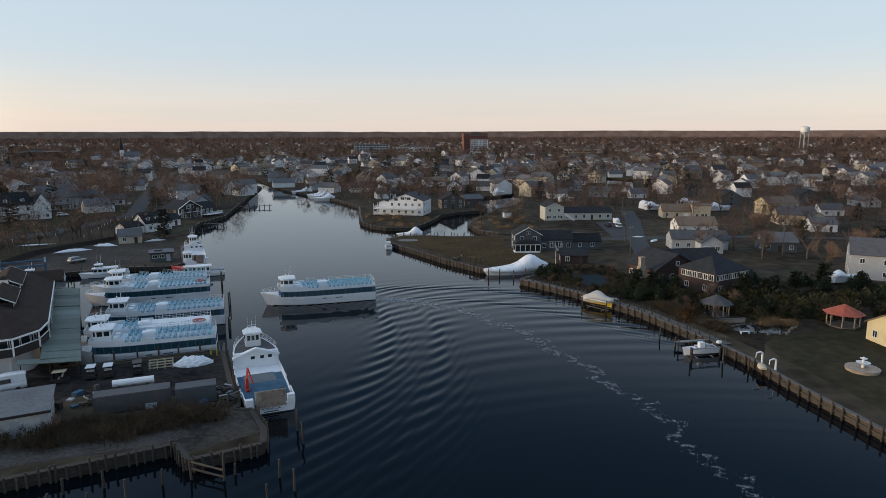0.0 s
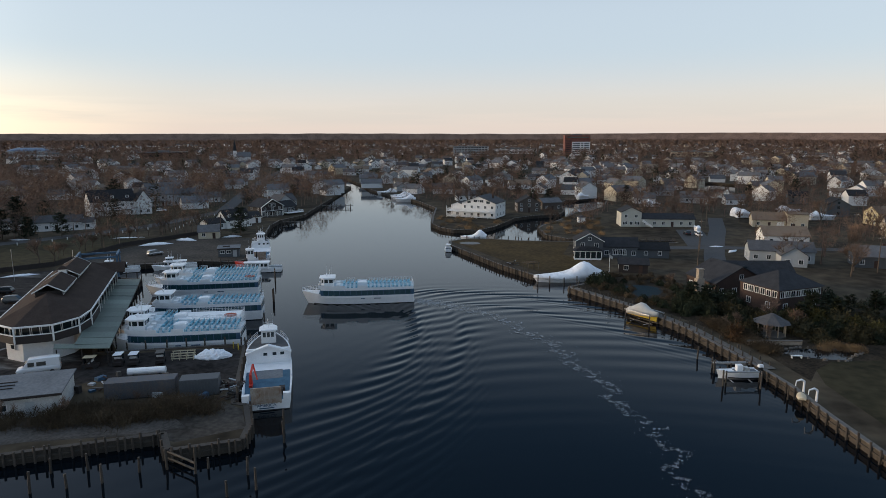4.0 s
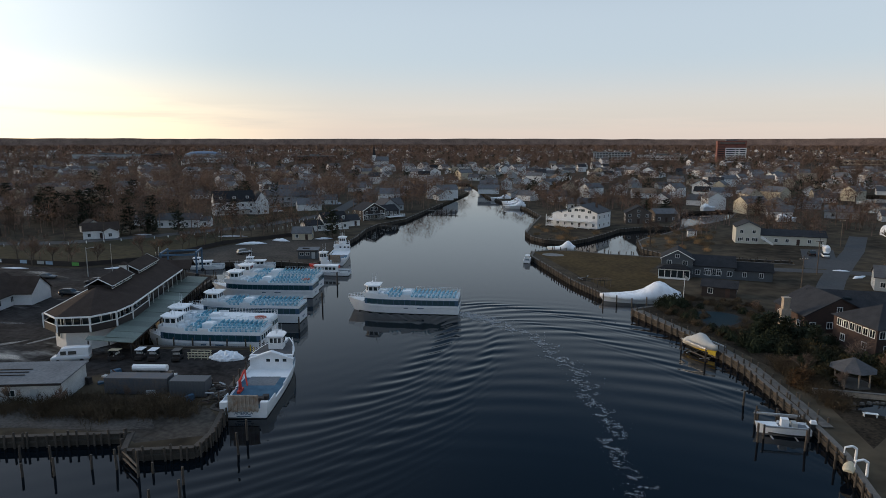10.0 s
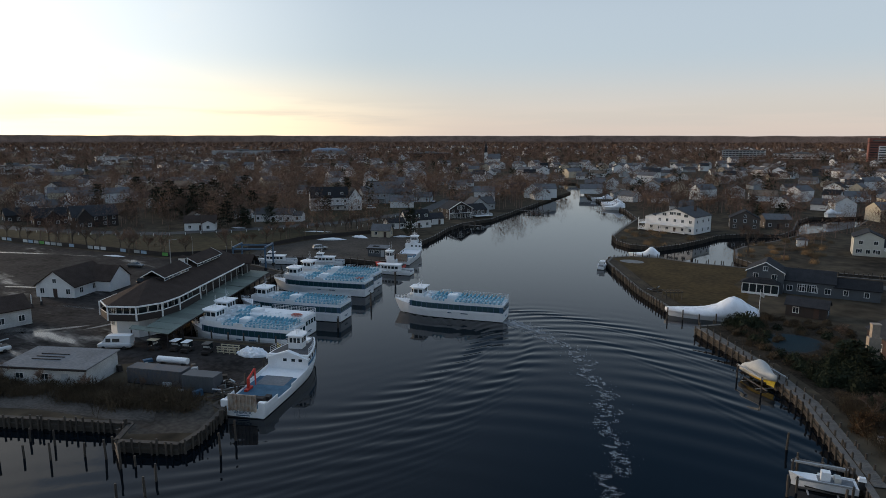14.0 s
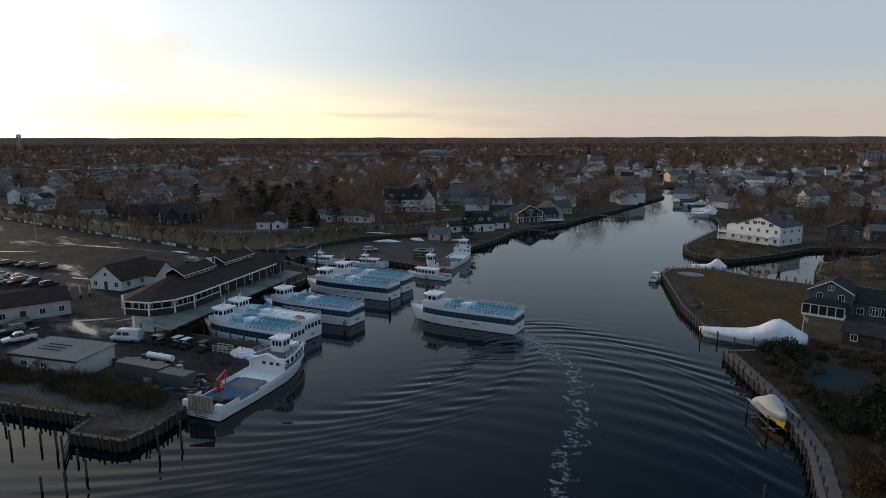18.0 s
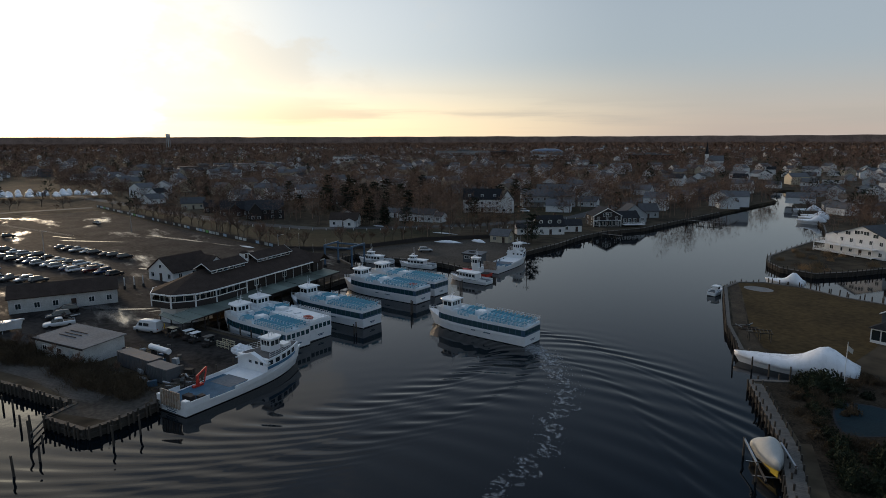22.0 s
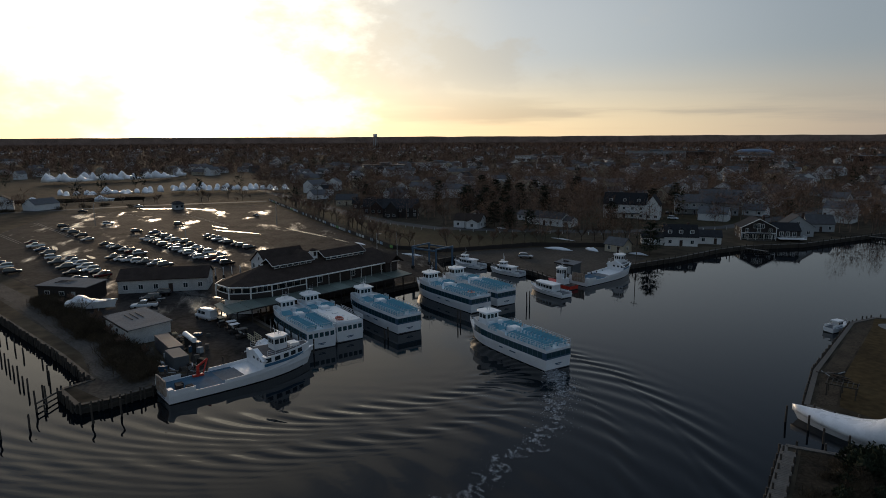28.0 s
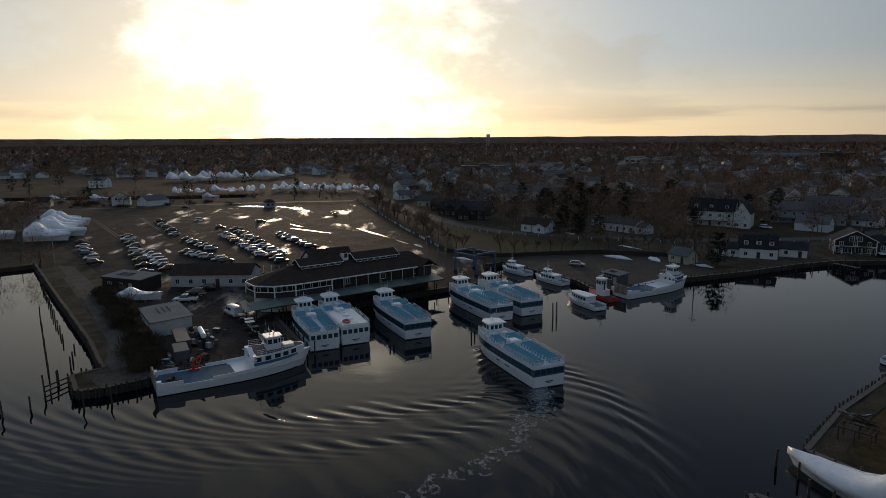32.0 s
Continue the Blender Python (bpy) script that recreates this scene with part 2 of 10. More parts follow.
M_BLUE = mat("blue_deck_paint", (0.045, 0.11, 0.17), 0.75, var=0.25, scale=0.8, bump=0.1, second=(0.075, 0.15, 0.22), spec=0.12)
M_TOPDECK = mat("turquoise_top_deck", (0.55, 0.66, 0.71), 0.55, var=0.15, scale=0.8, bump=0.08, second=(0.66, 0.74, 0.78), obj_var=0.12)
M_SEAT = mat("turquoise_bench", (0.17, 0.42, 0.53), 0.45, var=0.15, scale=2.0)
M_BOOT = mat("black_boot_top", (0.015, 0.015, 0.017), 0.5, var=0.3, scale=1.0)
M_CONTAINER = mat("rusty_blue_grey_steel", (0.090, 0.118, 0.155), 0.7, 0.1, var=0.4, scale=0.6, bump=0.1, second=(0.12, 0.10, 0.088))
M_BAND = mat("navy_stripe", (0.03, 0.085, 0.15), 0.4, var=0.1, scale=1.0)
M_PALING = mat("bleached_sheet_piling", (0.052, 0.045, 0.037), 0.85, var=0.4, scale=1.2, bump=0.5)
M_MULCH = mat("dark_garden_bed", (0.024, 0.020, 0.015), 0.95, var=0.5, scale=0.3, bump=0.6, second=(0.060, 0.046, 0.032), spec=0.05)
M_GLASS = glass("dark_window_glass")
M_GLASSTEAL = glass("teal_cabin_glass", (0.02, 0.06, 0.075), 0.08)
M_DARK = mat("black_rubber", (0.02, 0.02, 0.02), 0.7, var=0.2, scale=3.0)
M_METAL = mat("galvanised_steel", (0.42, 0.43, 0.44), 0.45, 0.7, var=0.15, scale=2.0)
M_RAIL = mat("white_rail_paint", (0.75, 0.76, 0.77), 0.4, var=0.08, scale=2.0)
M_RED = mat("red_paint", (0.50, 0.035, 0.02), 0.45, var=0.2, scale=2.0)
M_ORANGE = mat("orange_raft", (0.46, 0.12, 0.08), 0.55, var=0.15, scale=2.0)
M_YELLOW = mat("yellow_paint", (0.62, 0.45, 0.05), 0.5, var=0.2, scale=2.0)
M_WOODY = mat("pale_ramp_wood", (0.50, 0.43, 0.30), 0.7, var=0.2, scale=1.5, bump=0.2)
M_ROOFBROWN = mat("dark_brown_shingle", (0.050, 0.037, 0.031), 0.95, var=0.3, scale=0.6, bump=0.5, spec=0.08)
M_ROOFGREY = mat("grey_shingle", (0.10, 0.10, 0.104), 0.92, var=0.25, scale=0.7, bump=0.5, obj_var=0.3, spec=0.15)
M_ROOFDARK = mat("charcoal_shingle", (0.029, 0.030, 0.033), 0.92, var=0.3, scale=0.7, bump=0.5, obj_var=0.3, spec=0.12)
M_ROOFTAN = mat("tan_shingle", (0.16, 0.115, 0.08), 0.9, var=0.2, scale=0.7, bump=0.4, obj_var=0.2)
M_SHEDGREEN = mat("faded_green_metal_roof", (0.125, 0.155, 0.135), 0.6, var=0.2, scale=0.4, obj_var=0.38, spec=0.3)
M_SHEDGREY = mat("pale_grey_flat_roof", (0.15, 0.16, 0.17), 0.85, var=0.25, scale=0.3, bump=0.1, spec=0.15)
M_BLACKWALL = mat("dark_brown_siding", (0.028, 0.022, 0.02), 0.8, var=0.2, scale=1.0, bump=0.2)
M_GREYSIDE = mat("slate_grey_siding", (0.075, 0.085, 0.095), 0.75, var=0.15, scale=0.8, bump=0.15)
M_BROWNSIDE = mat("weathered_brown_siding", (0.095, 0.078, 0.066), 0.8, var=0.2, scale=0.8, bump=0.2)
M_LIGHTGREY = mat("light_grey_siding", (0.38, 0.40, 0.41), 0.7, var=0.1, scale=0.8, bump=0.1)
M_TANSIDE = mat("beige_siding", (0.50, 0.44, 0.33), 0.7, var=0.1, scale=0.8, bump=0.1)
M_BEIGE = mat("pale_beige_siding", (0.50, 0.49, 0.43), 0.7, var=0.08, scale=0.8, bump=0.1)
M_YELSIDE = mat("cream_yellow_siding", (0.58, 0.50, 0.30), 0.7, var=0.1, scale=0.8, bump=0.1)
M_BRICK = mat("red_brown_brick", (0.056, 0.033, 0.026), 0.85, var=0.3, scale=1.2, bump=0.3)
M_STONE = mat("buff_chimney_stone", (0.33, 0.27, 0.21), 0.85, var=0.25, scale=1.5, bump=0.4)
M_WRAP = mat("white_shrink_wrap", (0.80, 0.81, 0.83), 0.28, var=0.06, scale=0.9, bump=0.25)
M_TARP = mat("grey_boat_cover", (0.44, 0.43, 0.40), 0.75, var=0.12, scale=1.0, bump=0.2)
M_BARK = mat("grey_brown_bark", (0.105, 0.084, 0.068), 0.9, var=0.3, scale=2.0, bump=0.4, obj_var=0.2, spec=0.12)
M_TWIG = mat("bare_twigs", (0.155, 0.105, 0.078), 0.9, var=0.3, scale=0.3, second=(0.22, 0.148, 0.108), obj_var=0.3, spec=0.12)
M_NEEDLE = mat("dark_evergreen", (0.020, 0.028, 0.017), 0.85, var=0.4, scale=0.8, second=(0.036, 0.044, 0.025), obj_var=0.3, spec=0.12)
M_HEDGE = mat("dull_green_shrub", (0.038, 0.038, 0.021), 0.85, var=0.35, scale=0.8, second=(0.072, 0.060, 0.032), obj_var=0.3, spec=0.12)
M_REED = mat("dry_reeds", (0.22, 0.15, 0.085), 0.9, var=0.3, scale=0.8, obj_var=0.2, spec=0.12)
M_SNOW = mat("old_snow", (0.72, 0.74, 0.77), 0.7, var=0.1, scale=0.6, bump=0.4)
M_FOAM = mat("wake_foam", (0.45, 0.47, 0.49), 0.6, var=0.15, scale=1.0)
M_TYRE = mat("tyre_rubber", (0.018, 0.018, 0.018), 0.8, var=0.2, scale=4.0)
M_SIGNS = [mat("banner_" + n, c, 0.6, var=0.1, scale=1.0) for n, c in (("white", (0.6, 0.62, 0.62)), ("green", (0.10, 0.34, 0.07)), ("blue", (0.30, 0.42, 0.55)), ("grey", (0.38, 0.40, 0.40)))]
CAR_PAINT = [mat("car_paint_" + n, c, 0.22, mt, var=0.03, scale=1.0) for n, c, mt in (
    ("white", (0.72, 0.73, 0.74), 0.0), ("black", (0.015, 0.015, 0.017), 0.0), ("silver", (0.42, 0.43, 0.45), 0.5),
    ("grey", (0.11, 0.115, 0.12), 0.4), ("blue", (0.03, 0.06, 0.13), 0.3), ("red", (0.10, 0.012, 0.012), 0.0))]

# ---- mesh helpers ----


class Mesh:
    """Collects plain faces for one part."""

    def __init__(self):
        self.v, self.f = [], []

    def add(self, verts, faces):
        n = len(self.v)
        self.v += [tuple(p) for p in verts]
        self.f += [tuple(i + n for i in f) for f in faces]
        return self

    def weld(self):
        """Joins corners that lie at one place."""
        seen, keep, new_v = {}, [], []
        for p in self.v:
            k = tuple(round(c, 3) for c in p)
            if k not in seen:
                seen[k] = len(new_v)
                new_v.append(p)
            keep.append(seen[k])
        self.v, self.f = new_v, [tuple(keep[i] for i in f) for f in self.f]
        return self

    def box(self, x0, y0, z0, x1, y1, z1):
        return self.add([(x0, y0, z0), (x1, y0, z0), (x1, y1, z0), (x0, y1, z0), (x0, y0, z1), (x1, y0, z1), (x1, y1, z1), (x0, y1, z1)],
                        [(0, 3, 2, 1), (4, 5, 6, 7), (0, 1, 5, 4), (1, 2, 6, 5), (2, 3, 7, 6), (3, 0, 4, 7)])

    def prism(self, pts, z0, z1, inset=0.0):
        """A solid over the outline pts (counter-clockwise); the top may be drawn in by inset towards the centre (a share)."""
        n = len(pts)
        cx, cy = sum(p[0] for p in pts) / n, sum(p[1] for p in pts) / n
        top = [(p[0] + (cx - p[0]) * inset, p[1] + (cy - p[1]) * inset, z1) for p in pts]
        return self.add([(p[0], p[1], z0) for p in pts] + top,
                        [tuple(range(n - 1, -1, -1)), tuple(range(n, 2 * n))] + [(i, (i + 1) % n, n + (i + 1) % n, n + i) for i in range(n)])

    def tube(self, p, q, r0, r1=None, n=6):
        r1 = r0 if r1 is None else r1
        p, q = Vector(p), Vector(q)
        d = (q - p).normalized()
        a = d.orthogonal().normalized()
        b = d.cross(a)
        ring = [(math.cos(2 * math.pi * i / n), math.sin(2 * math.pi * i / n)) for i in range(n)]
        return self.add([p + (a * c + b * s) * r0 for c, s in ring] + [q + (a * c + b * s) * r1 for c, s in ring],
                        [(i, (i + 1) % n, n + (i + 1) % n, n + i) for i in range(n)] + [tuple(range(n - 1, -1, -1)), tuple(range(n, 2 * n))])

    def loft(self, rings, close=True, caps=True):
        """Joins rings of equally many points; close: each ring is a loop."""
        n = len(rings[0])
        faces = []
        for k in range(len(rings) - 1):
            for i in range(n if close else n - 1):
                j = (i + 1) % n
                faces.append((k * n + i, k * n + j, (k + 1) * n + j, (k + 1) * n + i))
        if caps and close:
            faces += [tuple(range(n - 1, -1, -1)), tuple(range((len(rings) - 1) * n, len(rings) * n))]
        return self.add([p for r in rings for p in r], faces)

    def gable(self, x0, y0, x1, y1, z0, h, along="x", over=0.4, thick=0.18):
        """Two roof slopes with thickness and eaves over the rectangle."""
        if along == "x":
            ym, k = (y0 + y1) / 2, h / ((y1 - y0) / 2)
            for s, ye in ((-1, y0), (1, y1)):
                yo, zo = ye + s * over, z0 - k * over
                pts = [(x0 - over, yo, zo), (x1 + over, yo, zo), (x1 + over, ym, z0 + h), (x0 - over, ym, z0 + h)]
                self.add(pts + [(p[0], p[1], p[2] + thick) for p in pts], [(0, 1, 2, 3), (7, 6, 5, 4), (0, 4, 5, 1), (1, 5, 6, 2), (2, 6, 7, 3), (3, 7, 4, 0)] if s < 0 else [(3, 2, 1, 0), (4, 5, 6, 7), (1, 5, 4, 0), (2, 6, 5, 1), (3, 7, 6, 2), (0, 4, 7, 3)])
        else:
            xm, k = (x0 + x1) / 2, h / ((x1 - x0) / 2)
            for s, xe in ((-1, x0), (1, x1)):
                xo, zo = xe + s * over, z0 - k * over
                pts = [(xo, y0 - over, zo), (xo, y1 + over, zo), (xm, y1 + over, z0 + h), (xm, y0 - over, z0 + h)]
                self.add(pts + [(p[0], p[1], p[2] + thick) for p in pts], [(0, 1, 2, 3), (7, 6, 5, 4), (0, 4, 5, 1), (1, 5, 6, 2), (2, 6, 7, 3), (3, 7, 4, 0)] if s > 0 else [(3, 2, 1, 0), (4, 5, 6, 7), (1, 5, 4, 0), (2, 6, 5, 1), (3, 7, 6, 2), (0, 4, 7, 3)])
        return self

    def hip(self, x0, y0, x1, y1, z0, h, over=0.4, ridge=None):
        x0, y0, x1, y1 = x0 - over, y0 - over, x1 + over, y1 + over
        w, d = x1 - x0, y1 - y0
        if w >= d:
            r = min(d / 2, w / 2) if ridge is None else (w - ridge) / 2
            a, b = (x0 + r, (y0 + y1) / 2, z0 + h), (x1 - r, (y0 + y1) / 2, z0 + h)
            return self.add([(x0, y0, z0), (x1, y0, z0), (x1, y1, z0), (x0, y1, z0), a, b], [(0, 1, 5, 4), (1, 2, 5), (2, 3, 4, 5), (3, 0, 4), (3, 2, 1, 0)])
        r = w / 2 if ridge is None else (d - ridge) / 2
        a, b = ((x0 + x1) / 2, y0 + r, z0 + h), ((x0 + x1) / 2, y1 - r, z0 + h)
        return self.add([(x0, y0, z0), (x1, y0, z0), (x1, y1, z0), (x0, y1, z0), a, b], [(0, 1, 4), (1, 2, 5, 4), (2, 3, 5), (3, 0, 4, 5), (3, 2, 1, 0)])


def mesh_data(b, material, smooth=False, name="mesh"):
    me = bpy.data.meshes.new(name)
    me.from_pydata(b.v, [], b.f)
    me.materials.append(material)
    if smooth:
        me.polygons.foreach_set("use_smooth", [True] * len(me.polygons))
    me.update()
    return me


def part(name, b, material, parent=None, label="", smooth=False, at=None):
    """Links the collected faces (or ready mesh data) as one mesh object under parent."""
    me = b if isinstance(b, bpy.types.Mesh) else mesh_data(b, material, smooth, name)
    ob = new(name, me)
    if parent is not None:
        ob.parent = parent
    if at is not None:
        ob.matrix_basis = at
    if label:
        ob["label"] = label
    return ob


def thing(name, m, label, category, group="", kind=""):
    """An Empty at a thing's base."""
    ob = new(name)
    ob.empty_display_size = 0.5
    ob.matrix_basis = m
    return tagged(ob, label, category, group, kind)


def sheet(name, pts, z, material, label="", category="", thick=0.0, kind="structure"):
    """A flat piece of the setting over an outline."""
    b = Mesh()
    if thick:
        b.prism(pts, z - thick, z)
    else:
        b.add([(x, y, z) for x, y in pts], [tuple(range(len(pts)))])
    return tagged(part(name, b, material), label, category, "", kind)


def tri_mesh(name, verts, tris, material):
    """A large mesh from arrays of corners and triangles."""
    me = bpy.data.meshes.new(name)
    nv, nt_ = len(verts), len(tris)
    me.vertices.add(nv)
    me.vertices.foreach_set("co", np.asarray(verts, dtype=np.float32).ravel())
    me.loops.add(nt_ * 3)
    me.loops.foreach_set("vertex_index", np.asarray(tris, dtype=np.int32).ravel())
    me.polygons.add(nt_)
    me.polygons.foreach_set("loop_start", np.arange(0, nt_ * 3, 3, dtype=np.int32))
    me.update(calc_edges=True)
    me.materials.append(material)
    return me


def inside(poly, x, y):
    """Whether points (arrays) lie in the outline."""
    x, y = np.asarray(x, float), np.asarray(y, float)
    r = np.zeros(x.shape, bool)
    n = len(poly)
    for i in range(n):
        (x1, y1), (x2, y2) = poly[i], poly[(i + 1) % n]
        if y1 == y2:
            continue
        c = ((y1 > y) != (y2 > y)) & (x < (x2 - x1) * (y - y1) / (y2 - y1) + x1)
        r ^= c
    return r

# ---- the ground, the water and the banks ----
G = 1.3   # the land's height over the water
WEST = [(-133, 11.5), (-90, 36.6), (-47, 62.0), (-31.6, 70.0), (-28.6, 66.2), (-21.5, 70.0), (-22.4, 73.6), (-25.6, 79.3), (-27.6, 79.5), (-37.2, 102.2), (-39.5, 102.6),
        (-60.5, 94.8), (-62.6, 97.5), (-83.5, 137), (-88, 147), (-111, 150), (-115, 158), (-86, 172), (-76, 173), (-73.8, 177), (-84.8, 203), (-90, 224),
        (-98, 246), (-101, 262), (-98, 283), (-105, 322), (-112, 362), (-127, 446), (-150, 478), (-172, 530)]
EAST = [(-158, 532), (-128, 472), (-107, 426), (-84, 390), (-58, 353), (-42, 320), (-37.5, 287), (-33.5, 262), (-28.5, 252), (-22, 246.5), (-12.5, 246), (-8, 256), (-4, 270), (-0.8, 286), (7, 296),
        (19, 302.5), (21.5, 318), (20, 352), (23, 370), (43, 391), (48, 386), (43, 345), (35.5, 324), (26.5, 309.7), (19.5, 284), (12, 264), (10.5, 256), (13.5, 239), (21.5, 230.5), (30, 229.5), (58, 233), (58, 227.5),
        (30, 224.5), (20, 224.5), (4, 223.5), (-6, 226), (-15, 224), (-19, 219), (-17.8, 211.3), (1.0, 181.2), (11.0, 168.6), (25, 174.5), (29, 166), (19.6, 156.0), (33.2, 139.2), (40.6, 126.4),
        (45.2, 113.6), (48.4, 104.5), (50.2, 98), (51.2, 89.5), (54.2, 73.6), (61.5, 40), (80, -40), (120, -320)]
SOUTH = [(-70, -320), (-92, -50), (-121, -6)]
WATER = WEST + EAST + SOUTH
CANAL = [(100, 396), (119, 402), (128, 425), (152, 512), (140, 530), (124, 526), (118, 480), (106, 420)]
BASIN = [(-364, -160), (-360, -20), (-368, 34), (-392, 32), (-390, -30), (-396, -160)]


def make_ground():
    from mathutils.geometry import delaunay_2d_cdt
    outer = [(4700 * math.cos(2 * math.pi * i / 64), 150 + 4700 * math.sin(2 * math.pi * i / 64)) for i in range(64)]
    pts, edges = [], []
    for loop in (outer, WATER, CANAL, BASIN):
        n0, n1 = len(pts), len(loop)
        pts += [Vector(p) for p in loop]
        edges += [(n0 + i, n0 + (i + 1) % n1) for i in range(n1)]
    v, _, f, *_ = delaunay_2d_cdt(pts, edges, [], 0, 1e-4)
    b = Mesh()
    cx = np.array([sum(v[i].x for i in t) / len(t) for t in f])
    cy = np.array([sum(v[i].y for i in t) / len(t) for t in f])
    wet = inside(WATER, cx, cy) | inside(CANAL, cx, cy) | inside(BASIN, cx, cy)
    b.add([(p.x, p.y, G) for p in v], [t for t, w in zip(f, wet) if not w])
    tagged(part("ground", b, M_GROUND), "brown winter ground with dead leaves and dry grass", "ground", "", "structure")
    bank = Mesh()
    for (ax, ay), (bx, by) in [e for lp in (WATER, CANAL, BASIN) for e in zip(lp, lp[1:] + lp[:1])]:
        d = Vector((bx - ax, by - ay)).normalized()
        nx, ny = d.y * 0.5, -d.x * 0.5
        bank.add([(ax, ay, G), (bx, by, G), (bx + nx, by + ny, -1.6), (ax + nx, ay + ny, -1.6)], [(0, 1, 2, 3)])
    tagged(part("bank", bank, M_GROUND), "earth bank down to the water", "bank", "", "structure")


make_ground()


# the ferry that is under way: stern, bow heading
FERRY_AT, FERRY_DEG = (-28.4, 140.2), 196.4


# the way it came, oldest last, and its speed in metres a second at each point
WAKE = [(-16.7, 142.4), (-7, 139.8), (1, 134.3), (8, 127), (13, 119), (18, 110), (22.5, 98.5), (26.5, 88), (30, 74), (33, 56), (35, 30), (36, 0)]
WAKE_SPEED = [2.0, 2.05, 2.1, 2.25, 2.4, 2.5, 2.6, 2.7, 2.8, 2.9, 3.0, 3.0]


def wake_height(x, y):
    """Ship waves: each spot of the ferry's way gives off rings that spread as deep-water waves do; their sum is the wake."""
    h = np.zeros_like(x)
    px, py = np.array(WAKE).T
    run = np.concatenate([[0], np.cumsum(np.hypot(np.diff(px), np.diff(py)))])
    # bow and stern each push the water; the bow runs a hull's length ahead
    for lead, push in ((23.0, 1.0), (0.0, 0.6)):
        age, s, dt = 0.0, -lead, 0.09
        while s < run[-1] - 1:
            age += dt
            s += dt * np.interp(max(s, 0), run, WAKE_SPEED)
            ux, uy = px[0] - 0.958 * max(-s, 0), py[0] - 0.285 * max(-s, 0)
            if s > 0:
                ux, uy = np.interp(s, run, px), np.interp(s, run, py)
            r2 = (x - ux) ** 2 + (y - uy) ** 2 + 0.6
            r = np.sqrt(r2)
            k = 9.81 * age * age / (4 * r2)
            h += push * age * age / (r2 * r) * np.exp(-(k / 3.5) ** 2) * (1 - np.exp(-(k / 0.7) ** 2)) * math.exp(-age / 140) * np.cos(k * r)
    # the screws' wash lies flat
    d2 = np.full(x.shape, 1e9)
    for q in np.arange(0, run[-1], 2.0):
        d2 = np.minimum(d2, (x - np.interp(q, run, px)) ** 2 + (y - np.interp(q, run, py)) ** 2)
    h *= 1 - 0.8 * np.exp(-d2 / 36)
    far = np.hypot(x - px[0], y - py[0]) > 6
    h *= WAKE_AMP / np.percentile(np.abs(h[far]), 99)
    return WAKE_AMP * 1.6 * np.tanh(h / (WAKE_AMP * 1.6))


WAKE_AMP = 0.060


def make_water():
    # one sheet: a fine middle where the waves run, skirted by large faces
    x0, x1, y0, y1, st = -66.0, 60.0, 30.0, 190.0, 0.46
    nx, ny = int((x1 - x0) / st) + 1, int((y1 - y0) / st) + 1
    gx, gy = np.meshgrid(np.linspace(x0, x1, nx), np.linspace(y0, y1, ny))
    edge = np.minimum(np.minimum(gx - x0, x1 - gx), np.minimum(gy - y0, y1 - gy))
    gz = wake_height(gx, gy) * np.clip(edge / 12, 0, 1)
    v = np.stack([gx.ravel(), gy.ravel(), gz.ravel()], 1)
    i = (np.arange(ny - 1)[:, None] * nx + np.arange(nx - 1)[None, :]).ravel()
    t = np.concatenate([np.stack([i, i + 1, i + nx + 1], 1), np.stack([i, i + nx + 1, i + nx], 1)])
    X0, X1, Y0, Y1 = -420.0, 200.0, -340.0, 620.0
    n = len(v)
    v = np.concatenate([v, [(X0, Y0, 0), (X1, Y0, 0), (X1, Y1, 0), (X0, Y1, 0), (x0, y0, 0), (x1, y0, 0), (x1, y1, 0), (x0, y1, 0)]])
    sk = []
    for a in range(4):
        bq = (a + 1) % 4
        sk += [(n + a, n + bq, n + 4 + bq), (n + a, n + 4 + bq, n + 4 + a)]
    t = np.concatenate([t, np.array(sk)])
    me = tri_mesh("water", v, t, M_WATER)
    me.polygons.foreach_set("use_smooth", [True] * len(me.polygons))
    tagged(new("water", me), "dark calm harbour water with a ferry's long wake waves", "water", "", "structure")


make_water()


PILE = mesh_data(Mesh().tube((0, 0, -1.6), (0, 0, 0), 0.15, 0.14, 7), M_PILE, name="pile")


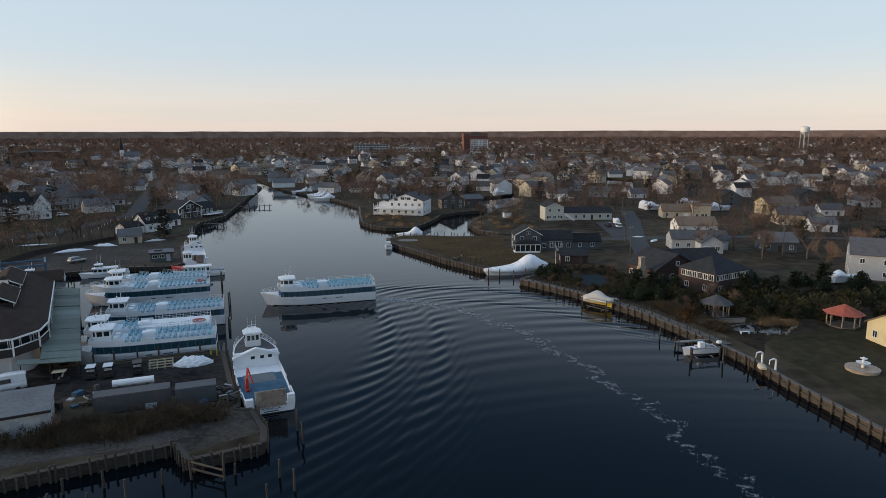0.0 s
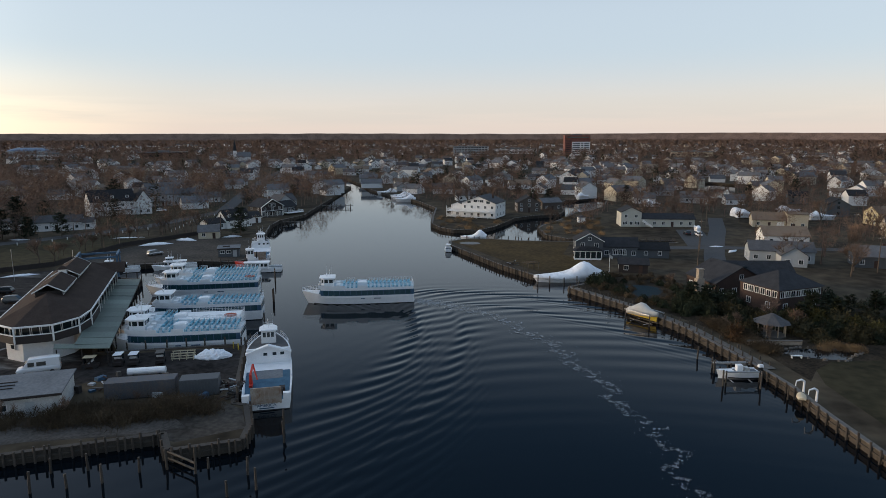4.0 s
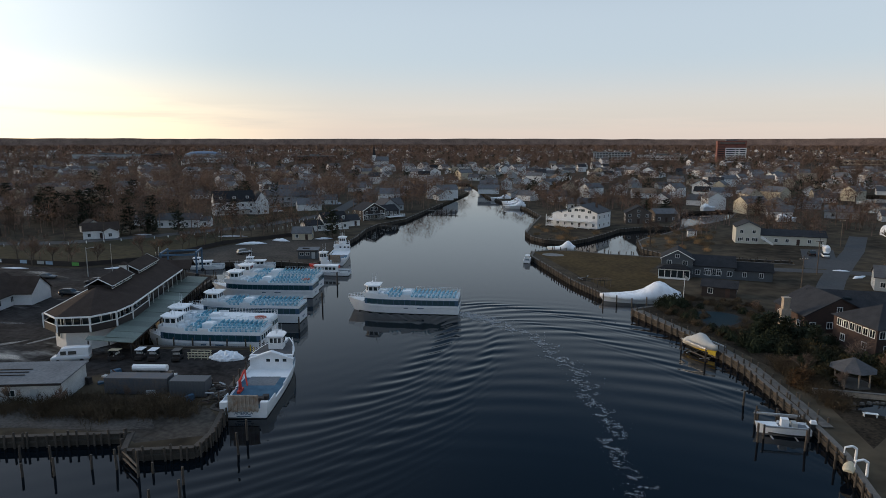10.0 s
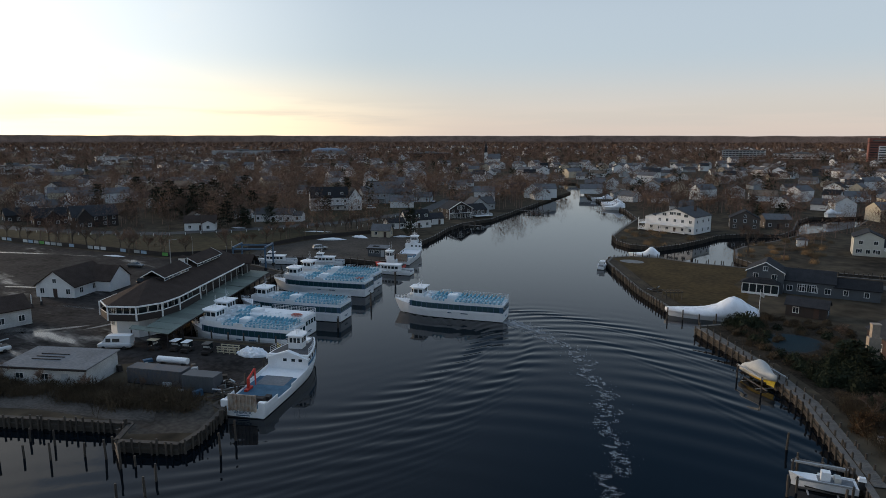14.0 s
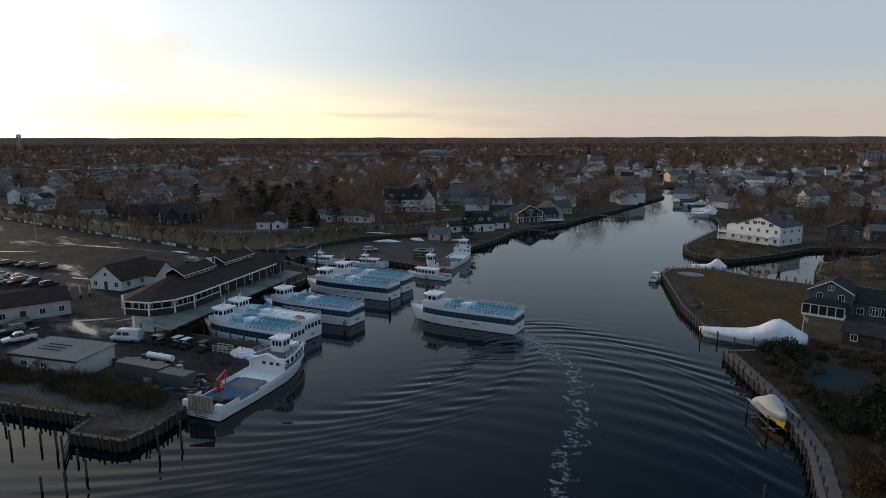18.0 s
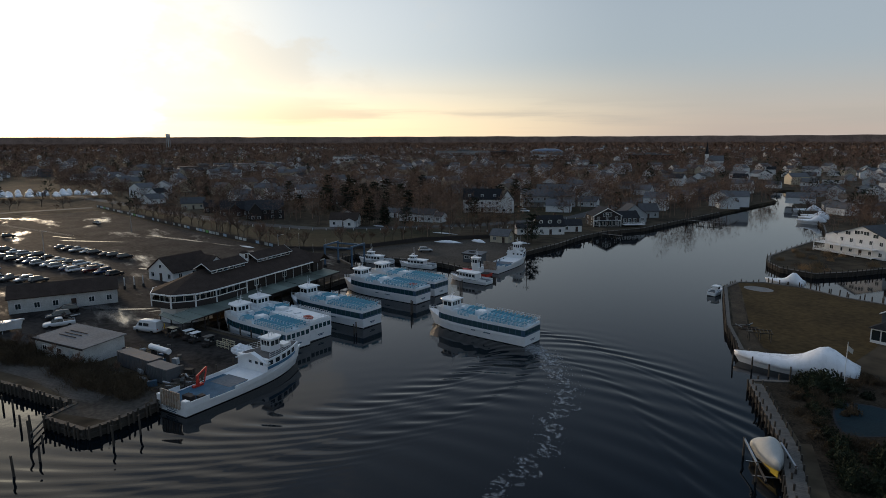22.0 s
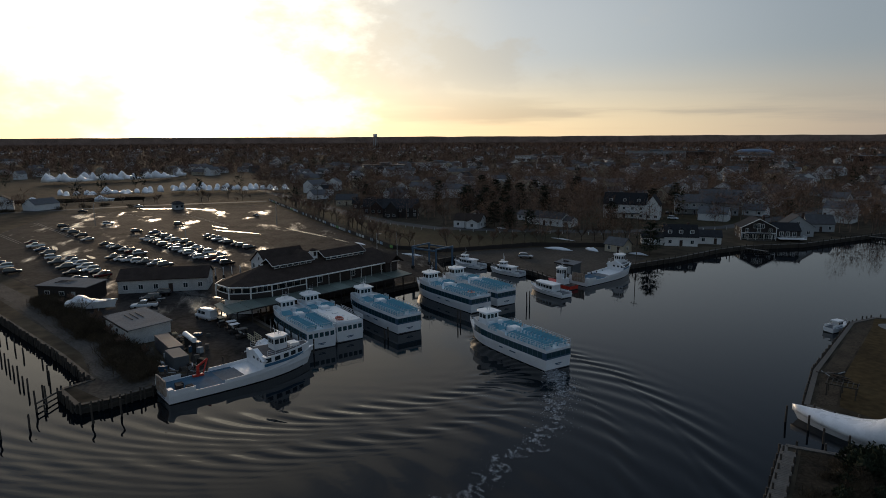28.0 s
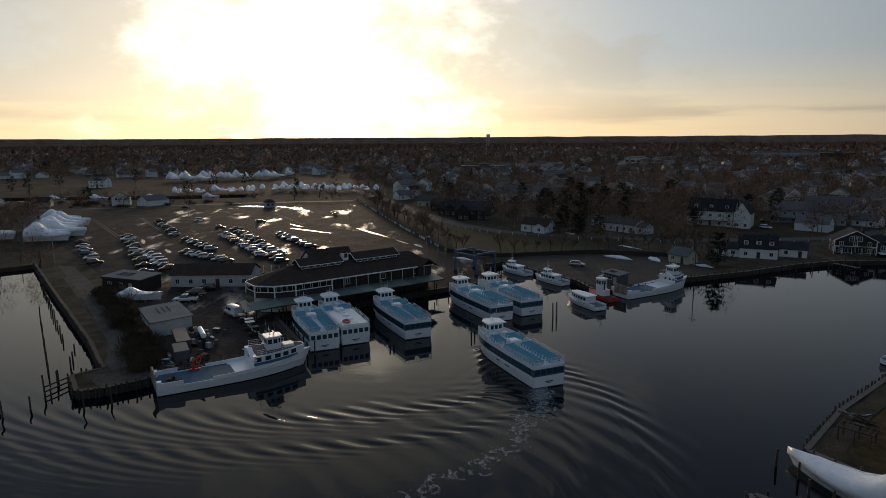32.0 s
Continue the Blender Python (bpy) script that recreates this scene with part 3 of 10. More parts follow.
def bulkhead(name, pts, label, step=2.2, top=0.12, pile_up=0.75, jitter=0.25, cap_mat=M_PLANK, wall_mat=M_TIMBER):
    """A timber retaining wall along a line of points: boarding, cap timber, outer wale and round piles."""
    rng = random.Random(len(pts) * 7 + int(abs(pts[0][0]) * 10))
    root = thing(name, pose(0, 0, 0), label, "bulkhead", "", "structure")
    wall, cap, wale = Mesh(), Mesh(), Mesh()
    for (ax, ay), (bx, by) in zip(pts[:-1], pts[1:]):
        L = math.hypot(bx - ax, by - ay)
        ux, uy = (bx - ax) / L, (by - ay) / L
        nx, ny = uy, -ux       # towards the water: water lies to the right of the line
        def strip(b, o0, o1, z0, z1):
            c = [(ax + nx * o0, ay + ny * o0), (bx + nx * o0, by + ny * o0), (bx + nx * o1, by + ny * o1), (ax + nx * o1, ay + ny * o1)]
            b.prism(c if o0 > o1 else c[::-1], z0, z1)
        strip(wall, 0.34, -0.2, -1.5, G + 0.02)
        strip(cap, 0.46, -0.28, G + 0.02, G + top)
        strip(wale, 0.52, 0.34, 0.55, 0.8)
        n = max(1, round(L / step))
        for i in range(n):
            u = (i + 0.5) * L / n + rng.uniform(-jitter, jitter)
            up = pile_up + rng.uniform(-0.25, 0.3)
            part("pile", PILE, None, root, at=pose(ax + ux * u + nx * 0.62, ay + uy * u + ny * 0.62, G + up, rng.uniform(-1.5, 1.5), rng.uniform(-1.5, 1.5), rng.uniform(0, 360)) @ Matrix.Diagonal((1, 1, (G + up + 1.2) / 1.6, 1)))
    part("boarding", wall, wall_mat, root)
    part("cap", cap, cap_mat, root)
    part("wale", wale, wall_mat, root)
    return root


def run_of(poly, a, b):
    """The outline's points from the one nearest a to the one nearest b."""
    i = min(range(len(poly)), key=lambda k: math.dist(poly[k], a))
    j = min(range(len(poly)), key=lambda k: math.dist(poly[k], b))
    return poly[i:j + 1]


# outlines run with the water on their right
bulkhead("bulkhead_pier", run_of(WEST, (-133, 13), (-27.6, 79.5)), "dark timber bulkhead with round piles round the old pier", 0.95, pile_up=0.55, cap_mat=M_PILE, wall_mat=M_PALING)
bulkhead("bulkhead_wharf", run_of(WEST, (-27.6, 79.5), (-115, 158)), "timber wharf wall behind the moored ferries", 3.2, pile_up=1.6, cap_mat=M_PILE, wall_mat=M_PILE)
bulkhead("bulkhead_north", run_of(WEST, (-115, 158), (-90, 224)), "timber wharf wall of the gravel yard", 2.6)
bulkhead("bulkhead_houses", run_of(WEST, (-90, 224), (-112, 362)), "weathered bulkhead below the waterside houses", 3.4)
bulkhead("bulkhead_far_bank", run_of(EAST, (-107, 426), (-33.5, 262)), "pale timber bulkhead along the far bank", 5.0)
bulkhead("bulkhead_point", run_of(EAST, (-33.5, 262), (19, 302.5)), "curved timber bulkhead round a house on a point", 1.7)
bulkhead("bulkhead_canal", run_of(EAST, (26.5, 309.7), (58, 233)), "low timber bulkhead of a side canal", 2.2)
bulkhead("bulkhead_inlet", run_of(EAST, (58, 227.5), (-15, 224)), "low bulkhead with tall mooring piles behind the lawn", 2.4, pile_up=1.2)
bulkhead("bulkhead_lawn", run_of(EAST, (-15, 224), (9.8, 167.8)), "timber bulkhead with close set piles along the lawn", 1.5, pile_up=0.5)
bulkhead("bulkhead_canal_head", run_of(EAST, (19, 302.5), (43, 345)), "pale bulkhead round the head of the side canal", 4.6)
bulkhead("bulkhead_slip", run_of(EAST, (9.8, 167.8), (18.7, 155.2)), "timber sides of a boat slip", 2.5)
bulkhead("bulkhead_gardens", run_of(EAST, (18.7, 155.2), (62, 40)), "timber bulkhead with piles along the gardens", 2.1, pile_up=0.45)

# ---- roads, lots and lawns ----
LOT = [(-133, 17), (-92, 40), (-47, 64.5), (-33, 70), (-28, 79.5), (-38, 102), (-60.2, 93.8), (-64.5, 96), (-84.5, 136.5), (-90, 147), (-113, 158), (-132, 140.5), (-243, 121), (-330, 108), (-330, 60), (-300, -60), (-180, -10)]
LOT_ASPHALT = sheet("parking_lot", [(-100, 46), (-66, 66), (-52, 84), (-28.5, 84), (-38, 101.9), (-60.2, 93.6), (-64.7, 96), (-84.7, 136.5), (-88.5, 146), (-112, 149), (-116, 157), (-132, 140.5), (-243, 121), (-310, 108), (-290, 0), (-178, -2), (-140, 22)], G + 0.02, M_ASPHALT, "worn asphalt lot with puddles and snowmelt", "parking lot")
sheet("gravel_yard", [(-116, 158.5), (-86.5, 173), (-76, 174.5), (-75, 178), (-86, 204), (-91, 214), (-112, 214), (-122, 190), (-122, 168)], G + 0.03, M_GRAVEL, "gravel and dirt yard beside the wharf", "gravel yard")
sheet("pier_ground", [(-132, 17), (-90, 41), (-47, 65), (-33, 69.5), (-29, 68), (-22.4, 73), (-25.4, 78), (-29, 80), (-46, 77), (-60, 66), (-96, 45)], G + 0.012, M_GRAVEL, "bare trodden dirt on an old pier", "dirt ground")
sheet("pier_path", [(-130, 19.5), (-90, 42.2), (-60, 58), (-46, 65.5), (-34, 69.6), (-30, 72), (-34, 75), (-48, 69.5), (-62, 62), (-92, 46.5), (-126, 26)], G + 0.028, mat("pale_dirt_path", (0.058, 0.051, 0.045), 0.9, var=0.4, scale=0.25, bump=0.4, second=(0.105, 0.093, 0.082), spec=0.15), "pale worn dirt path along the pier", "path")
sheet("lawn", [(-14.6, 212.6), (3.9, 183.7), (12.8, 172.4), (25.5, 175.5), (24, 190), (19, 200), (22, 223.6), (4, 222.8), (-6, 225), (-14.5, 223), (-19, 218.5)], G + 0.02, M_LAWN, "dormant brown lawn on the waterside point", "lawn")
sheet("bulkhead_path", [(-17.2, 211.8), (1.4, 181.9), (11.2, 169.6), (12.6, 172.1), (3.7, 183.4), (-14.9, 212.7), (-16.4, 216), (-18.2, 217)], G + 0.012, M_SANDY, "trodden sandy strip behind the bulkhead", "path")
sheet("green_garden", [(20.8, 157.2), (34.2, 141), (44, 150), (46, 170), (30, 172)], G + 0.015, M_MULCH, "dark leaf litter under the garden shrubs", "garden bed")
sheet("field", [(-128, 150), (-243, 130), (-330, 120), (-330, 132), (-235, 150), (-200, 166), (-175, 184), (-160, 215), (-132, 210), (-124, 190)], G + 0.01, M_GRASS, "open winter grass between the street and the lot", "grass field")
sheet("hotel_lawn", [(-200, 240), (-150, 236), (-128, 262), (-150, 318), (-210, 320)], G + 0.012, M_GRASS, "winter lawn before the large white house", "lawn")


def road(name, pts, width, label, lift=0.0):
    left, right = [], []
    for i, p in enumerate(pts):
        a, c = Vector(pts[max(i - 1, 0)]), Vector(pts[min(i + 1, len(pts) - 1)])
        d = (c - a).normalized()
        n = Vector((-d.y, d.x)) * width / 2
        left.append((p[0] + n.x, p[1] + n.y)); right.append((p[0] - n.x, p[1] - n.y))
    b = Mesh()
    n = len(pts)
    b.add([(x, y, G + 0.035 + lift) for x, y in left + right], [(n + i, n + i + 1, i + 1, i) for i in range(n - 1)])
    return tagged(part(name, b, M_ROAD), label, "road", "", "structure")


ROADS = [[(-420, 108), (-330, 128), (-243, 146), (-205, 158), (-180, 172), (-163, 198), (-146, 236), (-142, 290), (-165, 350), (-194, 426), (-240, 560), (-300, 760)],
         [(87, 300), (79, 262), (71, 232), (65, 208), (60, 184)], [(48, 216), (70, 220), (110, 222), (160, 215), (230, 200)], [(-330, 108), (-326, 40), (-300, -70), (-290, -140)]]
for k, (pts, w) in enumerate(zip(ROADS, (7.5, 6.0, 5.5, 7.0))):
    road("road", pts, w, "grey asphalt street with pale worn edges", 0.006 * k)
sheet("driveway", [(60, 222), (69, 224), (73, 262), (63, 260)], G + 0.02, M_ROAD, "asphalt driveway with parked cars", "driveway")

# ---- boats ----


def hull_rings(L, B, zdeck, zbow, draft=0.6, flare=0.12, stern=0.92, fine=2.4, n=15, full=0.55):
    """Cross-sections of a hull, stern at x=0, bow at x=L; each ring runs from the port rail under the keel to the starboard rail."""
    rings = []
    for i in range(n):
        s = i / (n - 1)
        taper = 1 - max(0, (s - full) / (1 - full)) ** fine
        hb = B / 2 * (stern + (1 - stern) * min(1, s * 3)) * max(taper, 0.012)
        hw = hb * (1 - flare * (0.6 + 1.2 * s * s))
        z = zdeck + (zbow - zdeck) * max(0, (s - 0.35) / 0.65) ** 2
        x = s * L
        xw = x - (0.05 * L * s ** 6)
        rings.append([(x, hb, z), (xw, hw, 0.12), (xw, hw * 0.9, -draft * 0.6), (xw, 0, -draft), (xw, -hw * 0.9, -draft * 0.6), (xw, -hw, 0.12), (x, -hb, z)])
    return rings


def hull(name, parent, rings, material, label=""):
    b = Mesh()
    b.loft(rings, close=True, caps=True)
    ob = part(name, b, material, parent, label, smooth=False)
    boot = Mesh()
    boot.loft([[(p[0] - 0.01, p[1] * 1.006, p[2]) for p in (r[1], r[2])] for r in rings], close=False)
    boot.loft([[(p[0] - 0.01, p[1] * 1.006, p[2]) for p in (r[4], r[5])] for r in rings], close=False)
    boot.loft([[(p[0] - 0.02, p[1] * 1.006, p[2] + (0.0 if k else 0.10)) for k, p in enumerate((r[1], r[2], r[4], r[5]))] for r in (rings[0], [(q[0] + 0.02, q[1], q[2]) for q in rings[0]])], close=True)
    part("boot_top", boot, M_BOOT, parent)
    return ob


def outline(L, B, x0, x1, n=14, stern=0.92, fine=2.4, full=0.55, shrink=0.0):
    """The deck's outline between two places along the boat, counter-clockwise."""
    right, left = [], []
    for i in range(n):
        x = x0 + (x1 - x0) * i / (n - 1)
        s = x / L
        taper = 1 - max(0, (s - full) / (1 - full)) ** fine
        hb = max(B / 2 * (stern + (1 - stern) * min(1, s * 3)) * taper - shrink, 0.05)
        right.append((x, -hb)); left.append((x, hb))
    return right + left[::-1]


def rail(b, pts, z, h=1.0, step=1.1, r=0.025, rails=3):
    """Posts and rails along a line."""
    for p, q in zip(pts[:-1], pts[1:]):
        L = math.dist(p, q)
        for k in range(rails):
            zz = z + h * (k + 1) / rails
            b.tube((*p, zz), (*q, zz), r, n=4)
        n = max(1, round(L / step))
        for i in range(n):
            u = i / n
            x, y = p[0] + (q[0] - p[0]) * u, p[1] + (q[1] - p[1]) * u
            b.tube((x, y, z), (x, y, z + h), r, n=4)
    b.tube((*pts[-1], z), (*pts[-1], z + h), r, n=4)


def window_row(parent, name, places, material, frame_material=None):
    """One pane a place: (centre, along, up, width, height), set just proud of the wall."""
    for c, a, u, w, h in places:
        c, a, u = Vector(c), Vector(a).normalized(), Vector(u).normalized()
        n = a.cross(u)
        b = Mesh()
        p = [c + a * (sx * w / 2) + u * (sz * h / 2) for sx, sz in ((-1, -1), (1, -1), (1, 1), (-1, 1))]
        b.add([q - n * 0.02 for q in p] + [q + n * 0.025 for q in p], [(4, 5, 6, 7), (0, 1, 5, 4), (1, 2, 6, 5), (2, 3, 7, 6), (3, 0, 4, 7)])
        part(name, b, material, parent)


def pilothouse(parent, x, y, z, L, W, H, roof_over=0.45, name="pilothouse"):
    """A wheelhouse with raked front, windows all round and an overhanging roof with mast, radar and whip aerials."""
    b = Mesh()
    fr = [(x + L / 2 + 0.25, y - W * 0.36), (x + L / 2 + 0.25, y + W * 0.36), (x + L / 2 - 0.35, y + W / 2), (x - L / 2, y + W / 2), (x - L / 2, y - W / 2), (x + L / 2 - 0.35, y - W / 2)]
    b.prism(fr, z, z + H)
    ph = part(name, b, M_WHITE, parent)
    zc, wh = z + H * 0.66, H * 0.36
    pl = [((x + L / 2 + 0.25, y + k * W * 0.24, zc), (0, 1, 0), (0, 0, 1), W * 0.20, wh) for k in (-1, 0, 1)]
    for s in (-1, 1):
        for k in range(2):
            pl.append(((x + (k - 0.65) * L * 0.42, y + s * W / 2, zc), (-s, 0, 0), (0, 0, 1), L * 0.32, wh))
        a = Vector((-0.6, s * 0.14 * W, 0)) if s > 0 else Vector((0.6, 0.14 * W, 0))
        pl.append(((x + L / 2 - 0.05, y + s * W * 0.43, zc), a, (0, 0, 1), 0.42, wh))
    pl += [((x - L / 2, y + k * W * 0.28, zc), (0, -1, 0), (0, 0, 1), W * 0.2, wh) for k in (-1, 0, 1)]
    window_row(ph, "window", pl, M_GLASS)
    rf = Mesh()
    o = roof_over
    rf.prism([(x + L / 2 + 0.25 + o, y - W * 0.4), (x + L / 2 + 0.25 + o, y + W * 0.4), (x + L / 2 - 0.3, y + W / 2 + o), (x - L / 2 - o, y + W / 2 + o), (x - L / 2 - o, y - W / 2 - o), (x + L / 2 - 0.3, y - W / 2 - o)][::1], z + H, z + H + 0.16, 0.06)
    part("roof", rf, M_WHITE, ph)
    ms = Mesh()
    ms.tube((x - 0.3, y, z + H + 0.1), (x - 0.5, y, z + H + 1.9), 0.06, 0.03)
    ms.tube((x - 0.42, y - 0.6, z + H + 1.2), (x - 0.42, y + 0.6, z + H + 1.2), 0.03, n=4)
    ms.tube((x + 0.4, y - W * 0.3, z + H + 0.1), (x + 0.35, y - W * 0.3, z + H + 2.4), 0.018, n=4)
    ms.tube((x - L * 0.3, y + W * 0.3, z + H + 0.1), (x - L * 0.34, y + W * 0.3, z + H + 2.8), 0.018, n=4)
    part("mast", ms, M_RAIL, ph)
    rd = Mesh()
    rd.tube((x + 0.35, y, z + H + 0.1), (x + 0.35, y, z + H + 0.55), 0.09)
    rd.box(x + 0.27, y - 0.75, z + H + 0.55, x + 0.43, y + 0.75, z + H + 0.68)
    part("radar", rd, M_WHITE, ph)
    return ph


def ferry(m, label, L=25.5, B=6.3, raft=False, closed_aft=0.0, group="moored passenger ferries", bench=M_SEAT, wrap=True):
    """A two-deck passenger ferry: cabin with a long window band, open blue top deck with benches, pilothouse forward."""
    root = thing("passenger_ferry", m, label, "ferry", group)
    rings = hull_rings(L, B, 1.75, 2.9, flare=0.10, fine=2.6, full=0.52)
    hull("hull", root, rings, M_WHITE)
    # main deck cabin follows the deck's outline and stops short of the open bow
    xc, zt = L * 0.83, 3.65
    kw = dict(fine=2.6, full=0.52)
    cab = Mesh()
    cab.prism(outline(L, B, 0.02, xc, shrink=0.02, **kw), 1.75, zt)
    cabin = part("cabin", cab, M_WHITE, root)
    # windows in the band
    pl = []
    n = int(xc / 1.3)
    ol = outline(L, B, 0.02, xc, n=60, shrink=0.02, **kw)
    half = ol[:60]
    def hb_at(x):
        return np.interp(x, [p[0] for p in half], [-p[1] for p in half])
    for i in range(n):
        x = 0.75 + (xc - 1.3) * (i + 0.5) / n
        w = 1.1
        for s in (-1, 1):
            y0, y1 = hb_at(x - w / 2) * s, hb_at(x + w / 2) * s
            a = Vector((-s * w, -s * (y1 - y0), 0)) if s > 0 else Vector((w, y1 - y0, 0))
            pl.append(((x, (y0 + y1) / 2, 2.62), a, (0, 0, 1), (xc - 1.3) / n - 0.12, 1.0))
    wd = hb_at(0.02)
    for k in range(5):
        pl.append(((0.02, (k - 2) * wd * 0.38, 2.72), (0, -1, 0), (0, 0, 1), wd * (0.34 if wrap else 0.27), 0.85))
    part("window_band", Mesh().prism(outline(L, B, 0.005 if wrap else 0.06, xc + 0.01, shrink=0.008, **kw), 2.02, 3.22), M_BAND, cabin, "dark blue painted window band")
    window_row(cabin, "window", pl, M_GLASSTEAL)
    for s in (-1, 1):
        for xx, ln in ((0.30 * L, 1.5), (0.44 * L, 0.9)):
            part("side_lettering", Mesh().box(xx, s * hb_at(xx) - 0.09, 1.28, xx + ln, s * hb_at(xx) + 0.09, 1.44), M_BAND, root)
    gd = Mesh()
    gd.loft([[(r[0][0], r[0][1] * 1.0 + 0.06, 1.62), (r[0][0], r[0][1] + 0.06, 1.80)] for r in rings[:12]], close=False)
    gd.loft([[(r[6][0], r[6][1] - 0.06, 1.80), (r[6][0], r[6][1] - 0.06, 1.62)] for r in rings[:12]], close=False)
    part("rubbing_strake", gd, M_WHITE, root)
    # top deck: blue floor, solid bulwark forward, rails aft
    fl = Mesh()
    fl.prism(outline(L, B, 0.1, xc - 0.1, shrink=0.12, **kw), zt, zt + 0.05)
    deck = part("top_deck", fl, M_TOPDECK, root, "turquoise painted top deck")
    bw = Mesh()
    full_out = outline(L, B, 0.05, xc + 0.5, n=40, shrink=0.0, **kw)
    right = [p for p in full_out[:40]]
    left = [p for p in full_out[40:]][::-1]
    for line, s in ((right, -1), (left, 1)):
        for p, q in zip(line[:-1], line[1:]):
            mid = (p[0] + q[0]) / 2 / L
            h = 0.75 if (mid > 0.62 or 0.42 < mid < 0.50) else 0.22
            zz = zt - 0.05
            a = [(p[0], p[1], zz), (q[0], q[1], zz), (q[0], q[1] - s * 0.07, zz), (p[0], p[1] - s * 0.07, zz)]
            bw.add(a + [(x, y, zz + h) for x, y, _ in a], [(0, 1, 5, 4), (2, 3, 7, 6), (4, 5, 6, 7), (1, 2, 6, 5), (3, 0, 4, 7)] if s < 0 else [(4, 5, 1, 0), (6, 7, 3, 2), (7, 6, 5, 4), (5, 6, 2, 1), (7, 4, 0, 3)])
    bw.prism([(xc + 0.42, -hb_at(xc) + 0.1), (xc + 0.5, -hb_at(xc) + 0.1), (xc + 0.5, hb_at(xc) - 0.1), (xc + 0.42, hb_at(xc) - 0.1)], zt - 0.05, zt + 0.75)
    part("bulwark", bw.weld(), M_WHITE, root)
    for s in (-1, 1):
        for xa, xb in ((0.05, 0.40 * L), (0.52 * L, 0.60 * L)):
            k = 8
            rl = Mesh()
            rail(rl, [(xa + (xb - xa) * i / k, s * (hb_at(xa + (xb - xa) * i / k) - 0.04)) for i in range(k + 1)], zt + 0.2, 0.95, 0.75)
            part("top_rail", rl, M_RAIL, root)
    rl = Mesh()
    rail(rl, [(0.1, -hb_at(0.1) + 0.05), (0.1, hb_at(0.1) - 0.05)], zt, 1.1, 0.8)
    part("top_rail", rl, M_RAIL, root)
    # open bow with a pulpit rail
    pr = Mesh()
    bow = outline(L, B, xc + 0.6, L - 0.12, n=7, shrink=0.06, **kw)
    rail(pr, bow[:7], 2.55, 1.0, 0.9)
    rail(pr, bow[7:][::-1], 2.55, 1.0, 0.9)
    part("bow_rail", pr, M_RAIL, root)
    fb = Mesh()
    fb.prism(outline(L, B, xc, L - 0.5, n=7, shrink=0.15, **kw), 2.3, 2.42)
    part("fore_deck", fb, M_BLUE, root)
    pilothouse(root, L * 0.765, 0, zt + 0.05, 2.5, 3.0, 2.15)
    # benches on the top deck
    bm_ = Mesh()
    bm_.box(-0.22, -1.05, 0.38, 0.22, 1.05, 0.44)
    bm_.box(-0.27, -1.05, 0.44, -0.22, 1.05, 0.85)
    for y in (-0.9, 0.9):
        bm_.box(-0.2, y - 0.04, 0, 0.2, y + 0.04, 0.38)
    bench_me = mesh_data(bm_, bench, name="bench")
    x = max(1.0, closed_aft * L + 0.6)
    while x < L * 0.63:
        if not 0.41 * L < x < 0.51 * L:
            for s in (-1, 1):
                part("bench", bench_me, None, root, at=pose(x, s * (hb_at(x) - 1.35), zt + 0.05))
        x += 0.92
    st = Mesh()
    st.box(L * 0.42, -0.9, zt + 0.05, L * 0.42 + 2.1, 0.9, zt + 0.9)
    st.box(L * 0.42 + 0.2, -0.8, zt + 0.9, L * 0.42 + 1.6, 0.8, zt + 1.02)
    part("stair_housing", st, M_WHITE, root)
    lk = Mesh()
    lk.box(L * 0.66, -1.6, zt + 0.05, L * 0.66 + 0.8, -0.5, zt + 0.75)
    lk.box(L * 0.66, 0.4, zt + 0.05, L * 0.66 + 0.8, 1.7, zt + 0.75)
    part("life_jacket_locker", lk, M_WHITE, root)
    if closed_aft:
        cb = Mesh()
        cb.prism(outline(L, B, 0.1, closed_aft * L, shrink=0.25, **kw), zt, zt + 0.42, 0.03)
        house = part("upper_cabin", cb, M_WHITE, root)
        for k in range(3):
            hx = closed_aft * L * (0.3 + 0.22 * k)
            hb_ = Mesh().box(hx, -0.7, zt + 0.42, hx + 0.9, 0.5, zt + 0.58)
            part("roof_hatch", hb_, M_WHITE, house)
    if raft:
        rb = Mesh()
        zz = zt + (0.45 if closed_aft else 0.5)
        for k in range(12):
            a0, a1 = 2 * math.pi * k / 12, 2 * math.pi * (k + 1) / 12
            rb.tube((2.0 + 1.0 * math.cos(a0), 1.2 + 0.6 * math.sin(a0), zz + 0.2), (2.0 + 1.0 * math.cos(a1), 1.2 + 0.6 * math.sin(a1), zz + 0.2), 0.2, n=6)
        part("life_raft", rb, M_ORANGE, root, "faded orange life float")
    tr = Mesh()
    tr.box(-0.03, -0.75, 0.95, 0.0, 0.75, 1.12)
    tr.box(-0.03, -0.45, 0.75, 0.0, 0.45, 0.86)
    part("transom_lettering", tr, M_BAND, root)
    return root


